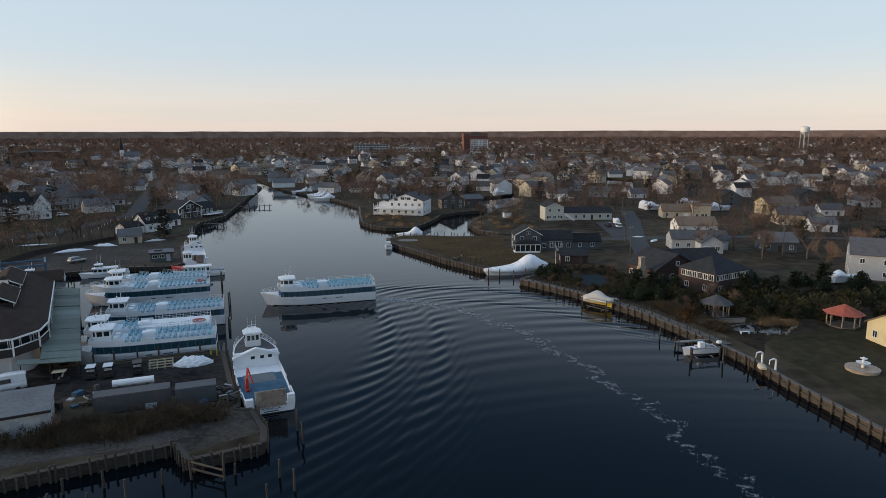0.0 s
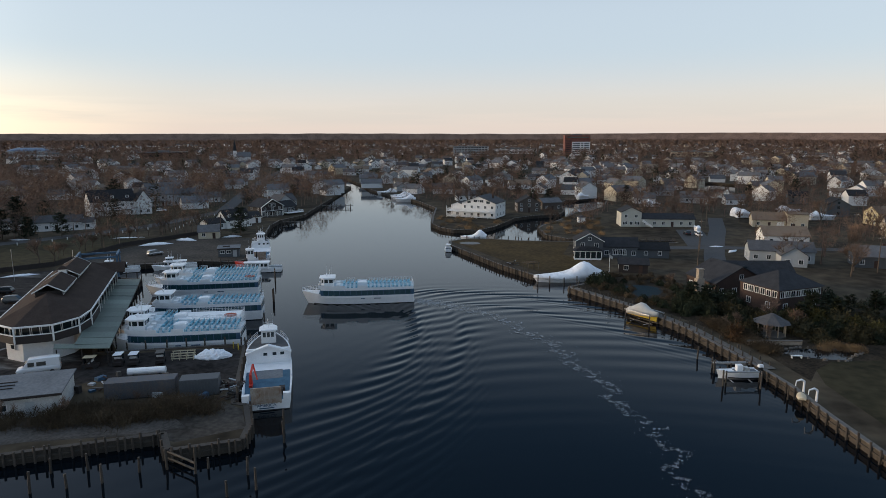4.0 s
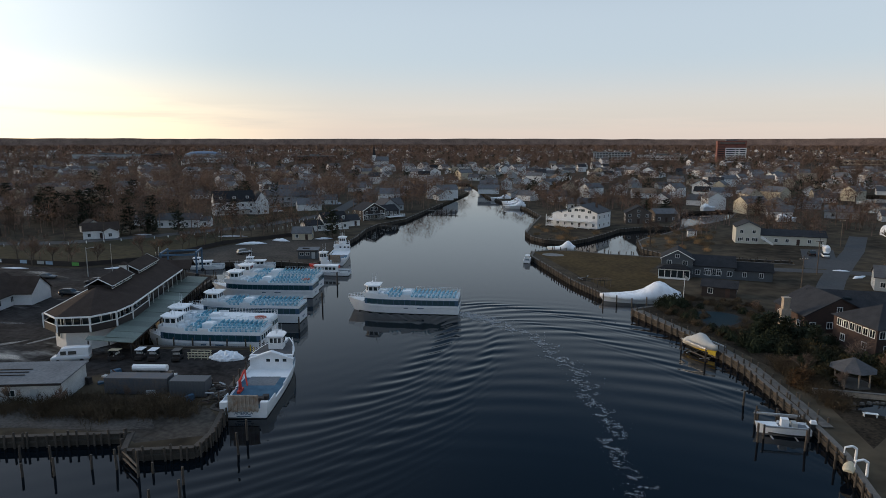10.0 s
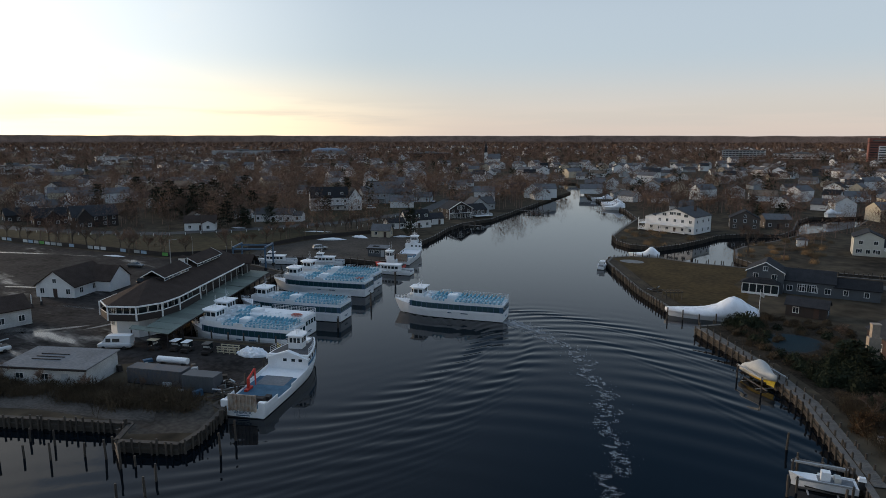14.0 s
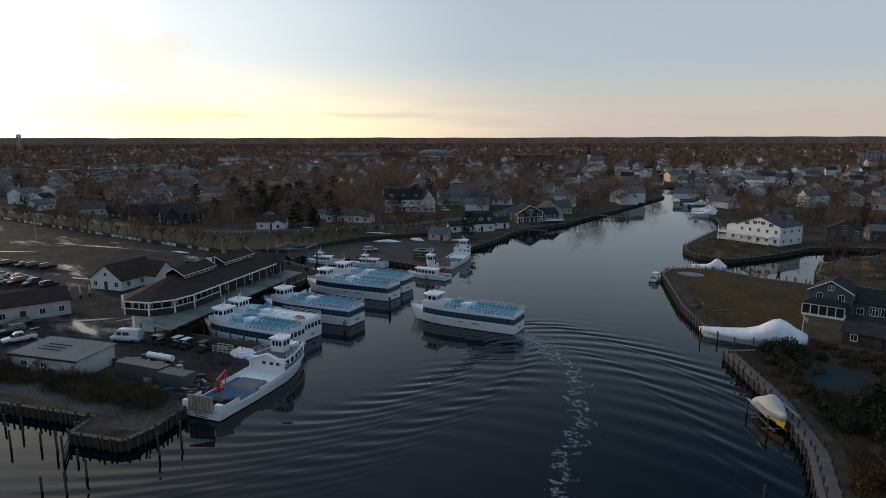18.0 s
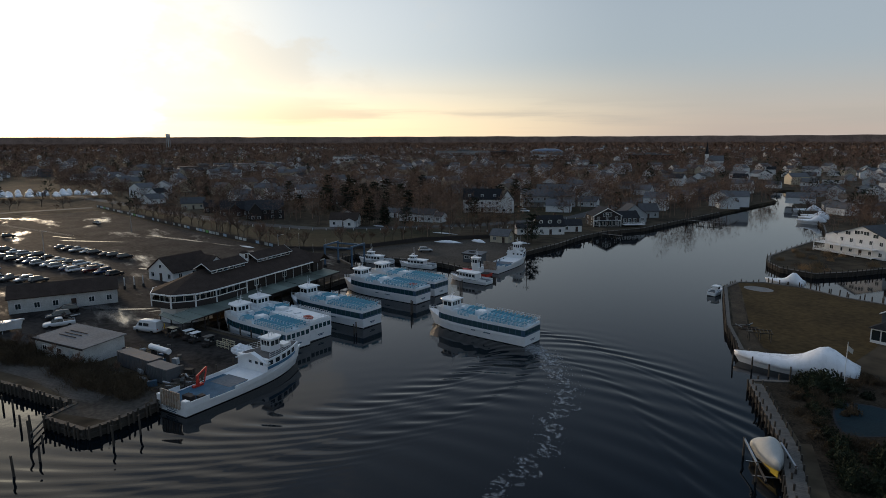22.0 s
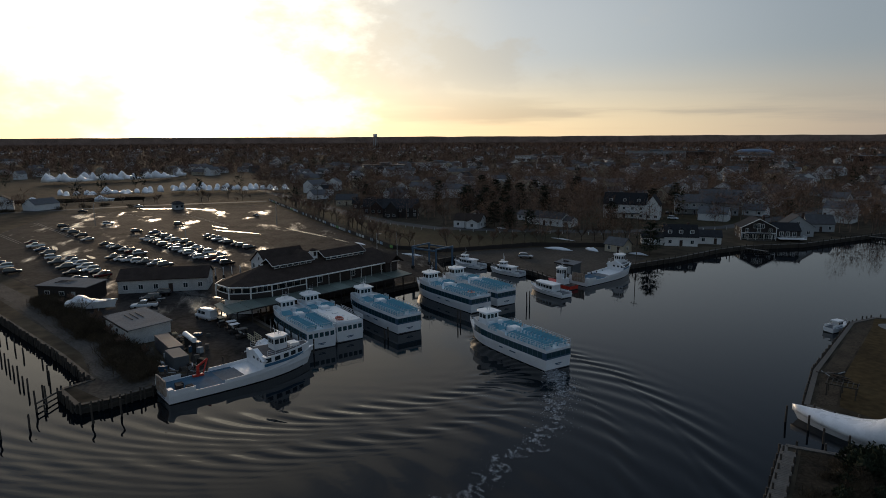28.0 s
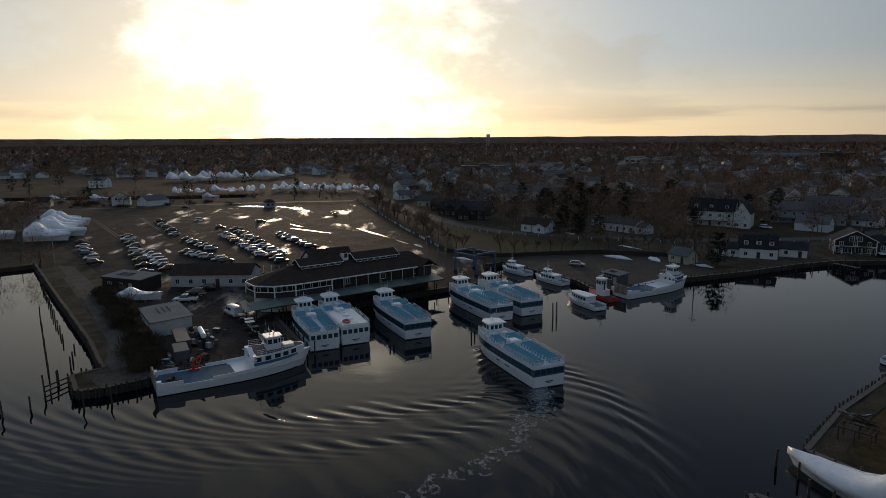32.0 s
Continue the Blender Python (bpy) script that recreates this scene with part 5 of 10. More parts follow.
def terminal():
    """The ferry terminal: long building with an eight-sided south end, balcony band, brown hip roof, two roof monitors and a cupola."""
    # local x runs north along the wharf, y west
    root = thing("ferry_terminal", pose(-58, 91, G, 0, 0, 119.6), "white and dark brown ferry terminal with a long brown shingle roof", "building")
    ow, oe, N = 13.2, 2.6, 47.5     # west and east walls, north end
    foot = [(3.6, 6.0), (6.2, 3.4), (10.0, oe), (N, oe), (N, ow), (6.5, ow), (3.6, 10.2)]
    wl = part("lower_wall", Mesh().prism([foot[0], foot[1], foot[2], (10.0, ow), foot[5], foot[6]], 0, 3.6), M_HOUSEWHITE, root)
    part("rear_wall", Mesh().prism([(10.0, oe), (N, oe), (N, ow), (10.0, ow)], 0, 3.6), M_BLACKWALL, root)
    up = part("upper_wall", Mesh().prism(foot, 3.6, 6.3), M_BLACKWALL, root, "dark siding with a band of windows")
    # balcony band round the south end
    def ring(d):
        return [(3.6 - d, 6.0 - d * 0.4), (6.2 - d * 0.5, 3.4 - d * 0.8), (10.0, oe - d), (19, oe - d), (19, ow + d), (6.5 - d * 0.4, ow + d), (3.6 - d, 10.2 + d * 0.4)]
    bal = Mesh().prism(ring(1.5), 3.5, 3.75)
    part("balcony_floor", bal, M_BLACKWALL, root)
    o, i = ring(1.5), ring(1.38)
    seq = list(range(3, -1, -1)) + [6, 5, 4]
    for a, c in zip(seq[:-1], seq[1:]):
        q = [o[a], o[c], i[c], i[a]]
        part("parapet", Mesh().prism(q, 3.75, 4.75), M_BLACKWALL, root)
        d = Vector(o[c]) - Vector(o[a])
        nrm = Vector((d.y, -d.x)).normalized() * 0.05
        q2 = [(Vector(o[a]) + nrm)[:], (Vector(o[c]) + nrm)[:], (Vector(i[c]) - nrm)[:], (Vector(i[a]) - nrm)[:]]
        part("white_rail", Mesh().prism(q2, 4.75, 4.95), M_TRIM, root)
    for p in [o[k] for k in seq]:
        part("post", Mesh().box(p[0] - 0.12, p[1] - 0.12, 3.6, p[0] + 0.12, p[1] + 0.12, 6.25), M_TRIM, root)
    # glazed wall behind the balcony
    corners = [foot[k] for k in (2, 1, 0, 6, 5)]
    for a, c in zip(corners[:-1], corners[1:]):
        A, C = Vector(a), Vector(c)
        d = C - A
        nrm = (d.y, -d.x) if (Vector((d.y, -d.x)).dot(A - Vector((10, 8))) > 0) else (-d.y, d.x)
        n = max(1, round(d.length / 1.5))
        for k in range(n):
            p = A + d * ((k + 0.5) / n)
            wall_window(up, (p.x, p.y, 5.15), nrm, d.length / n - 0.35, 1.8, bars=0)
    for k in range(4):
        wall_window(up, (11.5 + 2.0 * k, oe, 5.15), (0, -1), 1.5, 1.8, bars=0)
    for k in range(8):
        x = 20.5 + 3.3 * k
        if k % 3 == 1:
            wall_window(up, (x, oe, 4.9), (0, -1), 1.2, 1.3)
        part("post", Mesh().box(x + 1.54, oe - 1.46, 3.3, x + 1.66, oe - 1.34, 6.2), M_DIRTYWHITE, root)
    for k in range(9):
        wall_window(up, (12 + 3.8 * k, ow, 4.9), (0, 1), 1.3, 1.3)
    part("door", Mesh().box(12.0, ow, 0.0, 13.1, ow + 0.07, 2.1), M_BLACKWALL, wl)
    wall_window(wl, (5.0, 11.9, 2.4), (-0.72, 0.69), 0.9, 0.7, bars=0)
    # main roof: hipped at the south end along the eight-sided wall
    e = 0.9
    ym = (ow + oe) / 2
    ev = [(3.6 - 1.6, 6.0 - 0.7), (6.2 - 0.9, 3.4 - 1.4), (10.0, oe - 1.6), (N + e, oe - 1.6), (N + e, ow + 1.2), (6.5 - 0.7, ow + 1.2), (3.6 - 1.6, 10.2 + 0.7)]
    ra, rb = (11.5, ym, 9.3), (N - 2.5, ym, 9.3)
    v = [(x, y, 6.3) for x, y in ev] + [ra, rb]
    b = Mesh().add(v, [(0, 1, 7), (1, 2, 7), (2, 3, 8, 7), (3, 4, 8), (4, 5, 7, 8), (5, 6, 7), (6, 0, 7), (6, 5, 4, 3, 2, 1, 0)][:])
    b.f = [f[::-1] for f in b.f]
    part("roof", b, M_ROOFBROWN, root, "dark brown shingle roof")
    for a, c in zip(ev, ev[1:] + ev[:1]):
        d = (Vector(c) - Vector(a)).normalized()
        nn = Vector((-d.y, d.x)) * 0.08
        q = [(Vector(a) - nn)[:], (Vector(c) - nn)[:], (Vector(c) + nn)[:], (Vector(a) + nn)[:]]
        part("fascia", Mesh().prism(q, 6.12, 6.38), M_TRIM, root)
    # roof monitors with a strip of small windows
    for x0, x1 in ((13.5, 24.0), (28.0, 40.0)):
        mw = part("monitor_wall", Mesh().box(x0, ym - 2.1, 7.6, x1, ym + 2.1, 9.35), M_BLACKWALL, root)
        part("monitor_roof", Mesh().gable(x0, ym - 2.1, x1, ym + 2.1, 9.35, 1.15, "x", 0.45), M_ROOFBROWN, root)
        n = int((x1 - x0) / 1.7)
        for k in range(n):
            x = x0 + (x1 - x0) * (k + 0.5) / n
            for s in (-1, 1):
                wall_window(mw, (x, ym + s * 2.1, 8.85), (0, s), 1.25, 0.5, bars=0)
        for s in (-1, 1):
            part("monitor_fascia", Mesh().box(x0 - 0.45, ym + s * 2.52 - 0.04, 9.12, x1 + 0.45, ym + s * 2.52 + 0.04, 9.28), M_TRIM, root)
        for xx, sx in ((x0 - 0.45, -1), (x1 + 0.45, 1)):
            bb = Mesh()
            for s in (-1, 1):
                bb.add([(xx + sx * 0.02, ym + s * 2.55, 9.1), (xx + sx * 0.02, ym, 10.5), (xx + sx * 0.02, ym, 10.72), (xx + sx * 0.02, ym + s * 2.55, 9.3),
                        (xx + sx * 0.08, ym + s * 2.55, 9.1), (xx + sx * 0.08, ym, 10.5), (xx + sx * 0.08, ym, 10.72), (xx + sx * 0.08, ym + s * 2.55, 9.3)],
                       [(0, 1, 2, 3), (7, 6, 5, 4), (0, 4, 5, 1), (3, 2, 6, 7), (0, 3, 7, 4)])
            part("barge_board", bb, M_TRIM, root)
    cu = part("cupola", Mesh().box(25.3, ym - 0.7, 9.0, 26.7, ym + 0.7, 10.9), M_TRIM, root, "white louvred cupola")
    for s in (-1, 1):
        part("louvre", Mesh().box(25.6, ym + s * 0.7 - 0.03, 9.7, 26.4, ym + s * 0.7 + 0.03, 10.7), M_BLACKWALL, cu)
    part("cupola_roof", Mesh().prism([(25.1, ym - 0.9), (26.9, ym - 0.9), (26.9, ym + 0.9), (25.1, ym + 0.9)], 10.9, 11.5, 0.85), M_ROOFBROWN, cu)
    # small north gable
    ng = part("north_gable_wall", Mesh().box(43.5, oe - 1.2, 3.6, N, oe, 6.3), M_BLACKWALL, root)
    part("north_gable_roof", Mesh().gable(43.3, oe - 3.0, N + 0.3, ym, 6.4, 1.6, "y", 0.3), M_ROOFBROWN, root)


terminal()


def wharf_shed():
    """The long open passenger shed: posts and a pale green metal roof in separate bays."""
    root = thing("wharf_shed", pose(-58, 91, G, 0, 0, 119.6), "long open shed with a faded green metal roof along the wharf", "shed")
    n = 15
    rng = random.Random(4)
    for k in range(n):
        x0, x1 = -1.0 + 49.5 * k / n, -1.0 + 49.5 * (k + 1) / n
        dz = rng.choice((0, 0, 0.06, -0.06))
        w = 2.0 if k < 12 else 2.4
        b = Mesh().add([(x0, -3.2, 3.0 + dz), (x1 - 0.02, -3.2, 3.0 + dz), (x1 - 0.02, w, 3.5 + dz), (x0, w, 3.5 + dz), (x0, -3.2, 3.1 + dz), (x1 - 0.02, -3.2, 3.1 + dz), (x1 - 0.02, w, 3.6 + dz), (x0, w, 3.6 + dz)],
                       [(0, 3, 2, 1), (4, 5, 6, 7), (0, 1, 5, 4), (1, 2, 6, 5), (2, 3, 7, 6), (3, 0, 4, 7)])
        part("roof_panel", b, M_ROOFBROWN if k in (6, 8, 9) and False else M_SHEDGREEN, root)
        part("post", Mesh().box(x0 + 0.2, -3.0, 0, x0 + 0.38, -2.82, 3.05), M_BLACKWALL, root)
    part("end_canopy", Mesh().add([(-3.2, -3.2, 2.95), (-1.0, -3.2, 3.0), (-0.2, 4.9, 3.55), (-1.6, 4.8, 3.3), (-3.2, -3.2, 3.05), (-1.0, -3.2, 3.1), (-0.2, 4.9, 3.65), (-1.6, 4.8, 3.4)],
                                  [(0, 3, 2, 1), (4, 5, 6, 7), (0, 1, 5, 4), (1, 2, 6, 5), (2, 3, 7, 6), (3, 0, 4, 7)]), M_SHEDGREEN, root)
    for x, y in ((-2.9, -2.9), (-2.2, 0.8), (-1.5, 4.4)):
        part("post", Mesh().box(x, y, 0, x + 0.16, y + 0.16, 3.1), M_BLACKWALL, root)
    part("fascia", Mesh().box(-1.0, -3.28, 2.86, 48.5, -3.21, 3.08), M_BLACKWALL, root)


wharf_shed()


def house(m, label, w, d, h, rise, wall, roof, along="x", storeys=1, hip=False, wins=3, chimney=True, porch=False, dormers=0, trim=M_TRIM, door_side=-1, name="house", group="", wing=None, garage=False, far=0):
    """A dwelling over w x d metres: walls with gable ends, eaved roof, framed windows on every side, door, chimney, optional porch, dormers and wing."""
    root = thing(name, m, label, "house", group)
    b = Mesh().box(-w / 2, -d / 2, 0, w / 2, d / 2, h)
    if not hip:
        if along == "x":
            for s in (-1, 1):
                x = s * w / 2
                b.add([(x, -d / 2, h), (x, d / 2, h), (x, 0, h + rise), (x - s * 0.15, -d / 2, h), (x - s * 0.15, d / 2, h), (x - s * 0.15, 0, h + rise)], [(0, 1, 2), (5, 4, 3)] if s > 0 else [(2, 1, 0), (3, 4, 5)])
        else:
            for s in (-1, 1):
                y = s * d / 2
                b.add([(-w / 2, y, h), (w / 2, y, h), (0, y, h + rise), (-w / 2, y - s * 0.15, h), (w / 2, y - s * 0.15, h), (0, y - s * 0.15, h + rise)], [(2, 1, 0), (3, 4, 5)] if s > 0 else [(0, 1, 2), (5, 4, 3)])
    wl = part("wall", b, wall, root)
    rb = Mesh()
    if hip:
        rb.hip(-w / 2, -d / 2, w / 2, d / 2, h, rise, 0.45)
    else:
        rb.gable(-w / 2, -d / 2, w / 2, d / 2, h, rise, along, 0.35)
    rf = part("roof", rb, roof, root)
    sh = h / storeys
    def add_win(c, n, ww, hh):
        if far:
            nv = Vector((n[0], n[1], 0))
            a = Vector((-nv.y, nv.x, 0))
            window_row(wl, "window", [(c, a, (0, 0, 1), ww, hh)], M_GLASS)
        else:
            wall_window(wl, c, n, ww, hh, trim)
    for st in range(storeys if far < 2 else 1):
        z = sh * (storeys - 1 if far == 2 else 0) + sh * st + min(1.5, sh * 0.58)
        n = max(2, int(w / 3.2)) if not far else max(2, int(w / 4.5)) if far == 1 else 2
        for k in range(n):
            x = -w / 2 + w * (k + 0.5) / n
            for s in ((-1, 1) if far < 2 else (-1,)):
                if not (far < 2 and st == 0 and s == door_side and k == n // 2) and not (garage and s == door_side and st == 0 and k == n - 1):
                    add_win((x, s * d / 2, z), (0, s), 1.0, 1.15)
        n = max(1, int(d / 3.6)) if not far else (1 if far == 1 else 0)
        for k in range(n):
            y = -d / 2 + d * (k + 0.5) / n
            for s in (-1, 1):
                add_win((s * w / 2, y, z), (s, 0), 0.95, 1.15)
    if not hip and rise > 2.2 and far < 2:
        if along == "x":
            for s in (-1, 1):
                add_win((s * w / 2, 0, h + rise * 0.35), (s, 0), 0.9, 0.9)
        else:
            for s in (-1, 1):
                add_win((0, s * d / 2, h + rise * 0.35), (0, s), 0.9, 0.9)
    n = max(2, int(w / 3.2)) if not far else max(2, int(w / 4.5))
    xd = -w / 2 + w * (n // 2 + 0.5) / n
    y0 = door_side * d / 2
    if far < 2:
      part("door", Mesh().box(xd - 0.5, min(y0, y0 + door_side * 0.07), 0.05, xd + 0.5, max(y0, y0 + door_side * 0.07), 2.1), M_BRICK if not far else M_BLACKWALL, wl)
    if garage:
        xg = w / 2 - w / n * 0.5
        part("garage_door", Mesh().box(xg - 1.3, min(y0, y0 + door_side * 0.06), 0.0, xg + 1.3, max(y0, y0 + door_side * 0.06), 2.2), M_TRIM, wl)
    if chimney and far < 2:
        part("chimney", Mesh().box(w * 0.22, -0.4 + d * 0.1, h, w * 0.22 + 0.75, 0.4 + d * 0.1, h + rise + 0.8), M_BRICK, rf)
    if porch:
        pr = part("porch", Mesh().box(-w * 0.35, min(y0, y0 + door_side * 2.0), 0, w * 0.35, max(y0, y0 + door_side * 2.0), 0.35), M_PLANK, root)
        part("porch_roof", Mesh().box(-w * 0.37, min(y0, y0 + door_side * 2.2), 2.5, w * 0.37, max(y0, y0 + door_side * 2.2), 2.65), roof, pr)
        for k in range(4):
            xx = -w * 0.34 + w * 0.68 * k / 3
            yy = y0 + door_side * 1.9
            part("post", Mesh().box(xx - 0.07, yy - 0.07, 0.35, xx + 0.07, yy + 0.07, 2.5), M_TRIM, pr)
    for k in range(dormers):
        x = -w / 2 + w * (k + 0.5) / dormers
        for s in (-1, 1):
            ys = s * d * 0.39
            dz = h + rise * 0.18
            db = part("dormer", Mesh().box(x - 0.7, min(ys, 0.1 * s), dz, x + 0.7, max(ys, 0.1 * s), dz + 1.5), wall, rf)
            part("dormer_roof", Mesh().gable(x - 0.7, min(ys, 0) if s < 0 else 0.1, x + 0.7, 0 if s < 0 else max(ys, 0), dz + 1.5, 0.7, "y", 0.18, 0.1), roof, db)
            add_win((x, ys, dz + 0.85), (0, s), 0.85, 1.0)
    if wing:
        wx0, wy0, wx1, wy1, wh, wr, wa = wing
        wb = Mesh().box(wx0, wy0, 0, wx1, wy1, wh)
        xm, ymid = (wx0 + wx1) / 2, (wy0 + wy1) / 2
        if wa == "y":
            for y, s in ((wy0, -1), (wy1, 1)):
                wb.add([(wx0, y, wh), (wx1, y, wh), (xm, y, wh + wr)], [(0, 1, 2)] if s < 0 else [(2, 1, 0)])
        else:
            for x, s in ((wx0, -1), (wx1, 1)):
                wb.add([(x, wy0, wh), (x, wy1, wh), (x, ymid, wh + wr)], [(2, 1, 0)] if s < 0 else [(0, 1, 2)])
        ww = part("wing", wb, wall, root)
        part("wing_roof", Mesh().gable(wx0, wy0, wx1, wy1, wh, wr, wa, 0.3), roof, ww)
        n = max(1, int((wx1 - wx0) / 2.6))
        for k in range(n):
            x = wx0 + (wx1 - wx0) * (k + 0.5) / n
            for y, s in ((wy0, -1), (wy1, 1)):
                if abs(y) > d / 2 or wx0 >= w / 2 - 0.1 or wx1 <= -w / 2 + 0.1:
                    (wall_window(ww, (x, y, 1.45), (0, s), 1.1, 1.2, trim) if not far else None)
    return root


def at(x, y, deg):
    return pose(x, y, G, 0, 0, deg)


# yard buildings
house(at(-112.5, 103.5, 25), "white shop with a dark gabled roof beside the car park", 10, 13, 2.7, 3.4, M_HOUSEWHITE, M_ROOFBROWN, "y", chimney=False, name="shop", wing=(3.0, 0.5, 9.0, 8.0, 2.7, 3.0, "x"))
house(at(-97.0, 74.5, 84), "long white workshop with a dark low roof", 21, 9, 3.3, 2.0, M_DIRTYWHITE, M_ROOFBROWN, "x", chimney=False, name="workshop", door_side=-1)


def flat_shed(m, w, d, h, label, wall=M_DIRTYWHITE, name="shed", slope=0.35):
    root = thing(name, m, label, "shed")
    wl = part("wall", Mesh().add([(-w / 2, -d / 2, 0), (w / 2, -d / 2, 0), (w / 2, d / 2, 0), (-w / 2, d / 2, 0), (-w / 2, -d / 2, h), (w / 2, -d / 2, h), (w / 2, d / 2, h + slope), (-w / 2, d / 2, h + slope)],
                                 [(0, 3, 2, 1), (4, 5, 6, 7), (0, 1, 5, 4), (1, 2, 6, 5), (2, 3, 7, 6), (3, 0, 4, 7)]), wall, root)
    o = 0.35
    k = slope / d
    part("roof", Mesh().add([(-w / 2 - o, -d / 2 - o, h - k * o), (w / 2 + o, -d / 2 - o, h - k * o), (w / 2 + o, d / 2 + o, h + slope + k * o), (-w / 2 - o, d / 2 + o, h + slope + k * o),
                             (-w / 2 - o, -d / 2 - o, h + 0.16), (w / 2 + o, -d / 2 - o, h + 0.16), (w / 2 + o, d / 2 + o, h + slope + 0.18), (-w / 2 - o, d / 2 + o, h + slope + 0.18)],
                            [(0, 3, 2, 1), (4, 5, 6, 7), (0, 1, 5, 4), (1, 2, 6, 5), (2, 3, 7, 6), (3, 0, 4, 7)]), M_SHEDGREY, root, "pale flat sheet roof")
    part("edge_trim", Mesh().box(-w / 2 - o, -d / 2 - o - 0.05, h - 0.2, w / 2 + o, -d / 2 - o, h + 0.12), M_BLACKWALL, root)
    part("door", Mesh().box(w * 0.2, -d / 2 - 0.06, 0, w * 0.2 + 1.1, -d / 2, 2.1), M_LIGHTGREY, wl)
    for x in (-w * 0.3, 0):
        wall_window(wl, (x, -d / 2, 1.6), (0, -1), 1.2, 0.8)
    for k in range(3):
        part("roof_rib", Mesh().box(-w * 0.3, -d * 0.15 + k * d * 0.14, h + 0.30 + k * 0.05, w * 0.05, -d * 0.15 + k * d * 0.14 + 0.12, h + 0.42 + k * 0.05), M_BLACKWALL, root)
    return root


flat_shed(at(-56.0, 73.2, 27), 13.5, 7.5, 2.9, "white shed with a pale flat roof beside the dirt pier")
flat_shed(at(-94.5, 53.5, 62), 13.0, 7.0, 3.2, "dark shed with a pale grey roof beside the car park", M_BLACKWALL)

# storage containers and the heap of gear by the freight boat
for x, y, deg, mt, nm in ((-41.5, 80.2, 21, M_CONTAINER, "blue grey"), (-33.8, 82.2, 21, M_GREYSIDE, "dark grey")):
    c = thing("storage_tank", at(x, y, deg), nm + " steel storage container behind the shrubs", "container", "storage containers")
    part("body", Mesh().box(-4.6 if mt is M_CONTAINER else -2.6, -1.2, 0.15, 4.6 if mt is M_CONTAINER else 2.6, 1.2, 2.5), mt, c)
    Lc = 4.6 if mt is M_CONTAINER else 2.6
    for k in range(12):
        xx = -Lc + 2 * Lc * (k + 0.5) / 12
        part("rib", Mesh().box(xx - 0.1, -1.26, 0.25, xx + 0.1, -1.2, 2.4), mt, c)
    part("base_rail", Mesh().box(-Lc, -1.15, 0, Lc, 1.15, 0.15), M_DARK, c)
pipe = thing("white_tank", at(-43.0, 83.6, 21), "white gas tank on a rack in the yard", "tank")
part("tank", Mesh().tube((-2.6, 0, 2.3), (2.6, 0, 2.3), 0.5, n=12), M_WHITE, pipe)
for x in (-1.8, 1.8):
    part("stand", Mesh().box(x - 0.15, -0.45, 0, x + 0.15, 0.45, 1.95), M_DARK, pipe)
# heap under a white sheet
hp = Mesh()
rg = []
for i in range(25):
    u = i / 24
    hb = 1.6 * math.sin(math.pi * min(max(u, 0.04), 0.96)) ** 0.6
    row = []
    for j in range(19):
        w = math.pi * j / 18
        fold = 0.26 * noise.noise((u * 9, j * 0.55, 2.0)) + 0.14 * noise.noise((u * 23, j * 1.3, 7.0))
        row.append((-3.0 + 6.0 * u, -hb * math.cos(w) * (1 + 0.3 * fold), max(0, (1.25 + fold * 1.6) * hb / 1.6 * math.sin(w))))
    rg.append(row)
hp.loft(rg)
t = thing("sheeted_heap", at(-39.8, 96.5, 18), "heap of gear under a crumpled white sheet in the yard", "heap")
part("sheet", hp, M_WRAP, t)


def golf_cart(m, roof):
    root = thing("utility_cart", m, "small utility cart with a flat canopy in the yard", "cart", "utility carts")
    part("body", Mesh().box(-1.2, -0.6, 0.3, 1.2, 0.6, 0.75).box(-0.5, -0.6, 0.75, -0.1, 0.6, 1.15), M_BLACKWALL, root)
    part("seat", Mesh().box(-0.45, -0.55, 1.15, -0.3, 0.55, 1.45).box(-0.3, -0.55, 0.85, 0.2, 0.55, 0.97), M_DIRTYWHITE, root)
    part("windscreen", Mesh().box(0.78, -0.55, 0.8, 0.8, 0.55, 1.7), M_GLASS, root)
    part("canopy", Mesh().box(-0.9, -0.65, 1.85, 0.9, 0.65, 1.93), roof, root)
    for sx in (-0.8, 0.8):
        for sy in (-0.58, 0.58):
            part("canopy_post", Mesh().tube((sx, sy, 0.7), (sx, sy, 1.86), 0.03, n=4), M_DARK, root)
            part("wheel", Mesh().tube((sx, sy - 0.1, 0.25), (sx, sy + 0.1, 0.25), 0.25, n=10), M_TYRE, root)
    return root


for x, y, deg, rf in ((-56.3, 88.6, 200, M_WOODY), (-52.8, 90.6, 110, M_WHITE), (-50.5, 91.2, 112, M_WHITE), (-46.8, 92.6, 115, M_PLANK)):
    golf_cart(at(x, y, deg), rf)


def pallet_stack(m, n):
    root = thing("pallet_stack", m, "stack of timber pallets and racks in the yard", "pallets", "pallet stacks")
    for k in range(n):
        z = k * 0.16
        for j in range(5):
            part("slat", Mesh().box(-0.6, -0.5 + j * 0.24, z + 0.1, 0.6, -0.5 + j * 0.24 + 0.12, z + 0.14), M_WOODY, root)
        for x in (-0.55, 0, 0.55):
            part("block", Mesh().box(x - 0.06, -0.5, z, x + 0.06, 0.58, z + 0.1), M_WOODY, root)
    return root


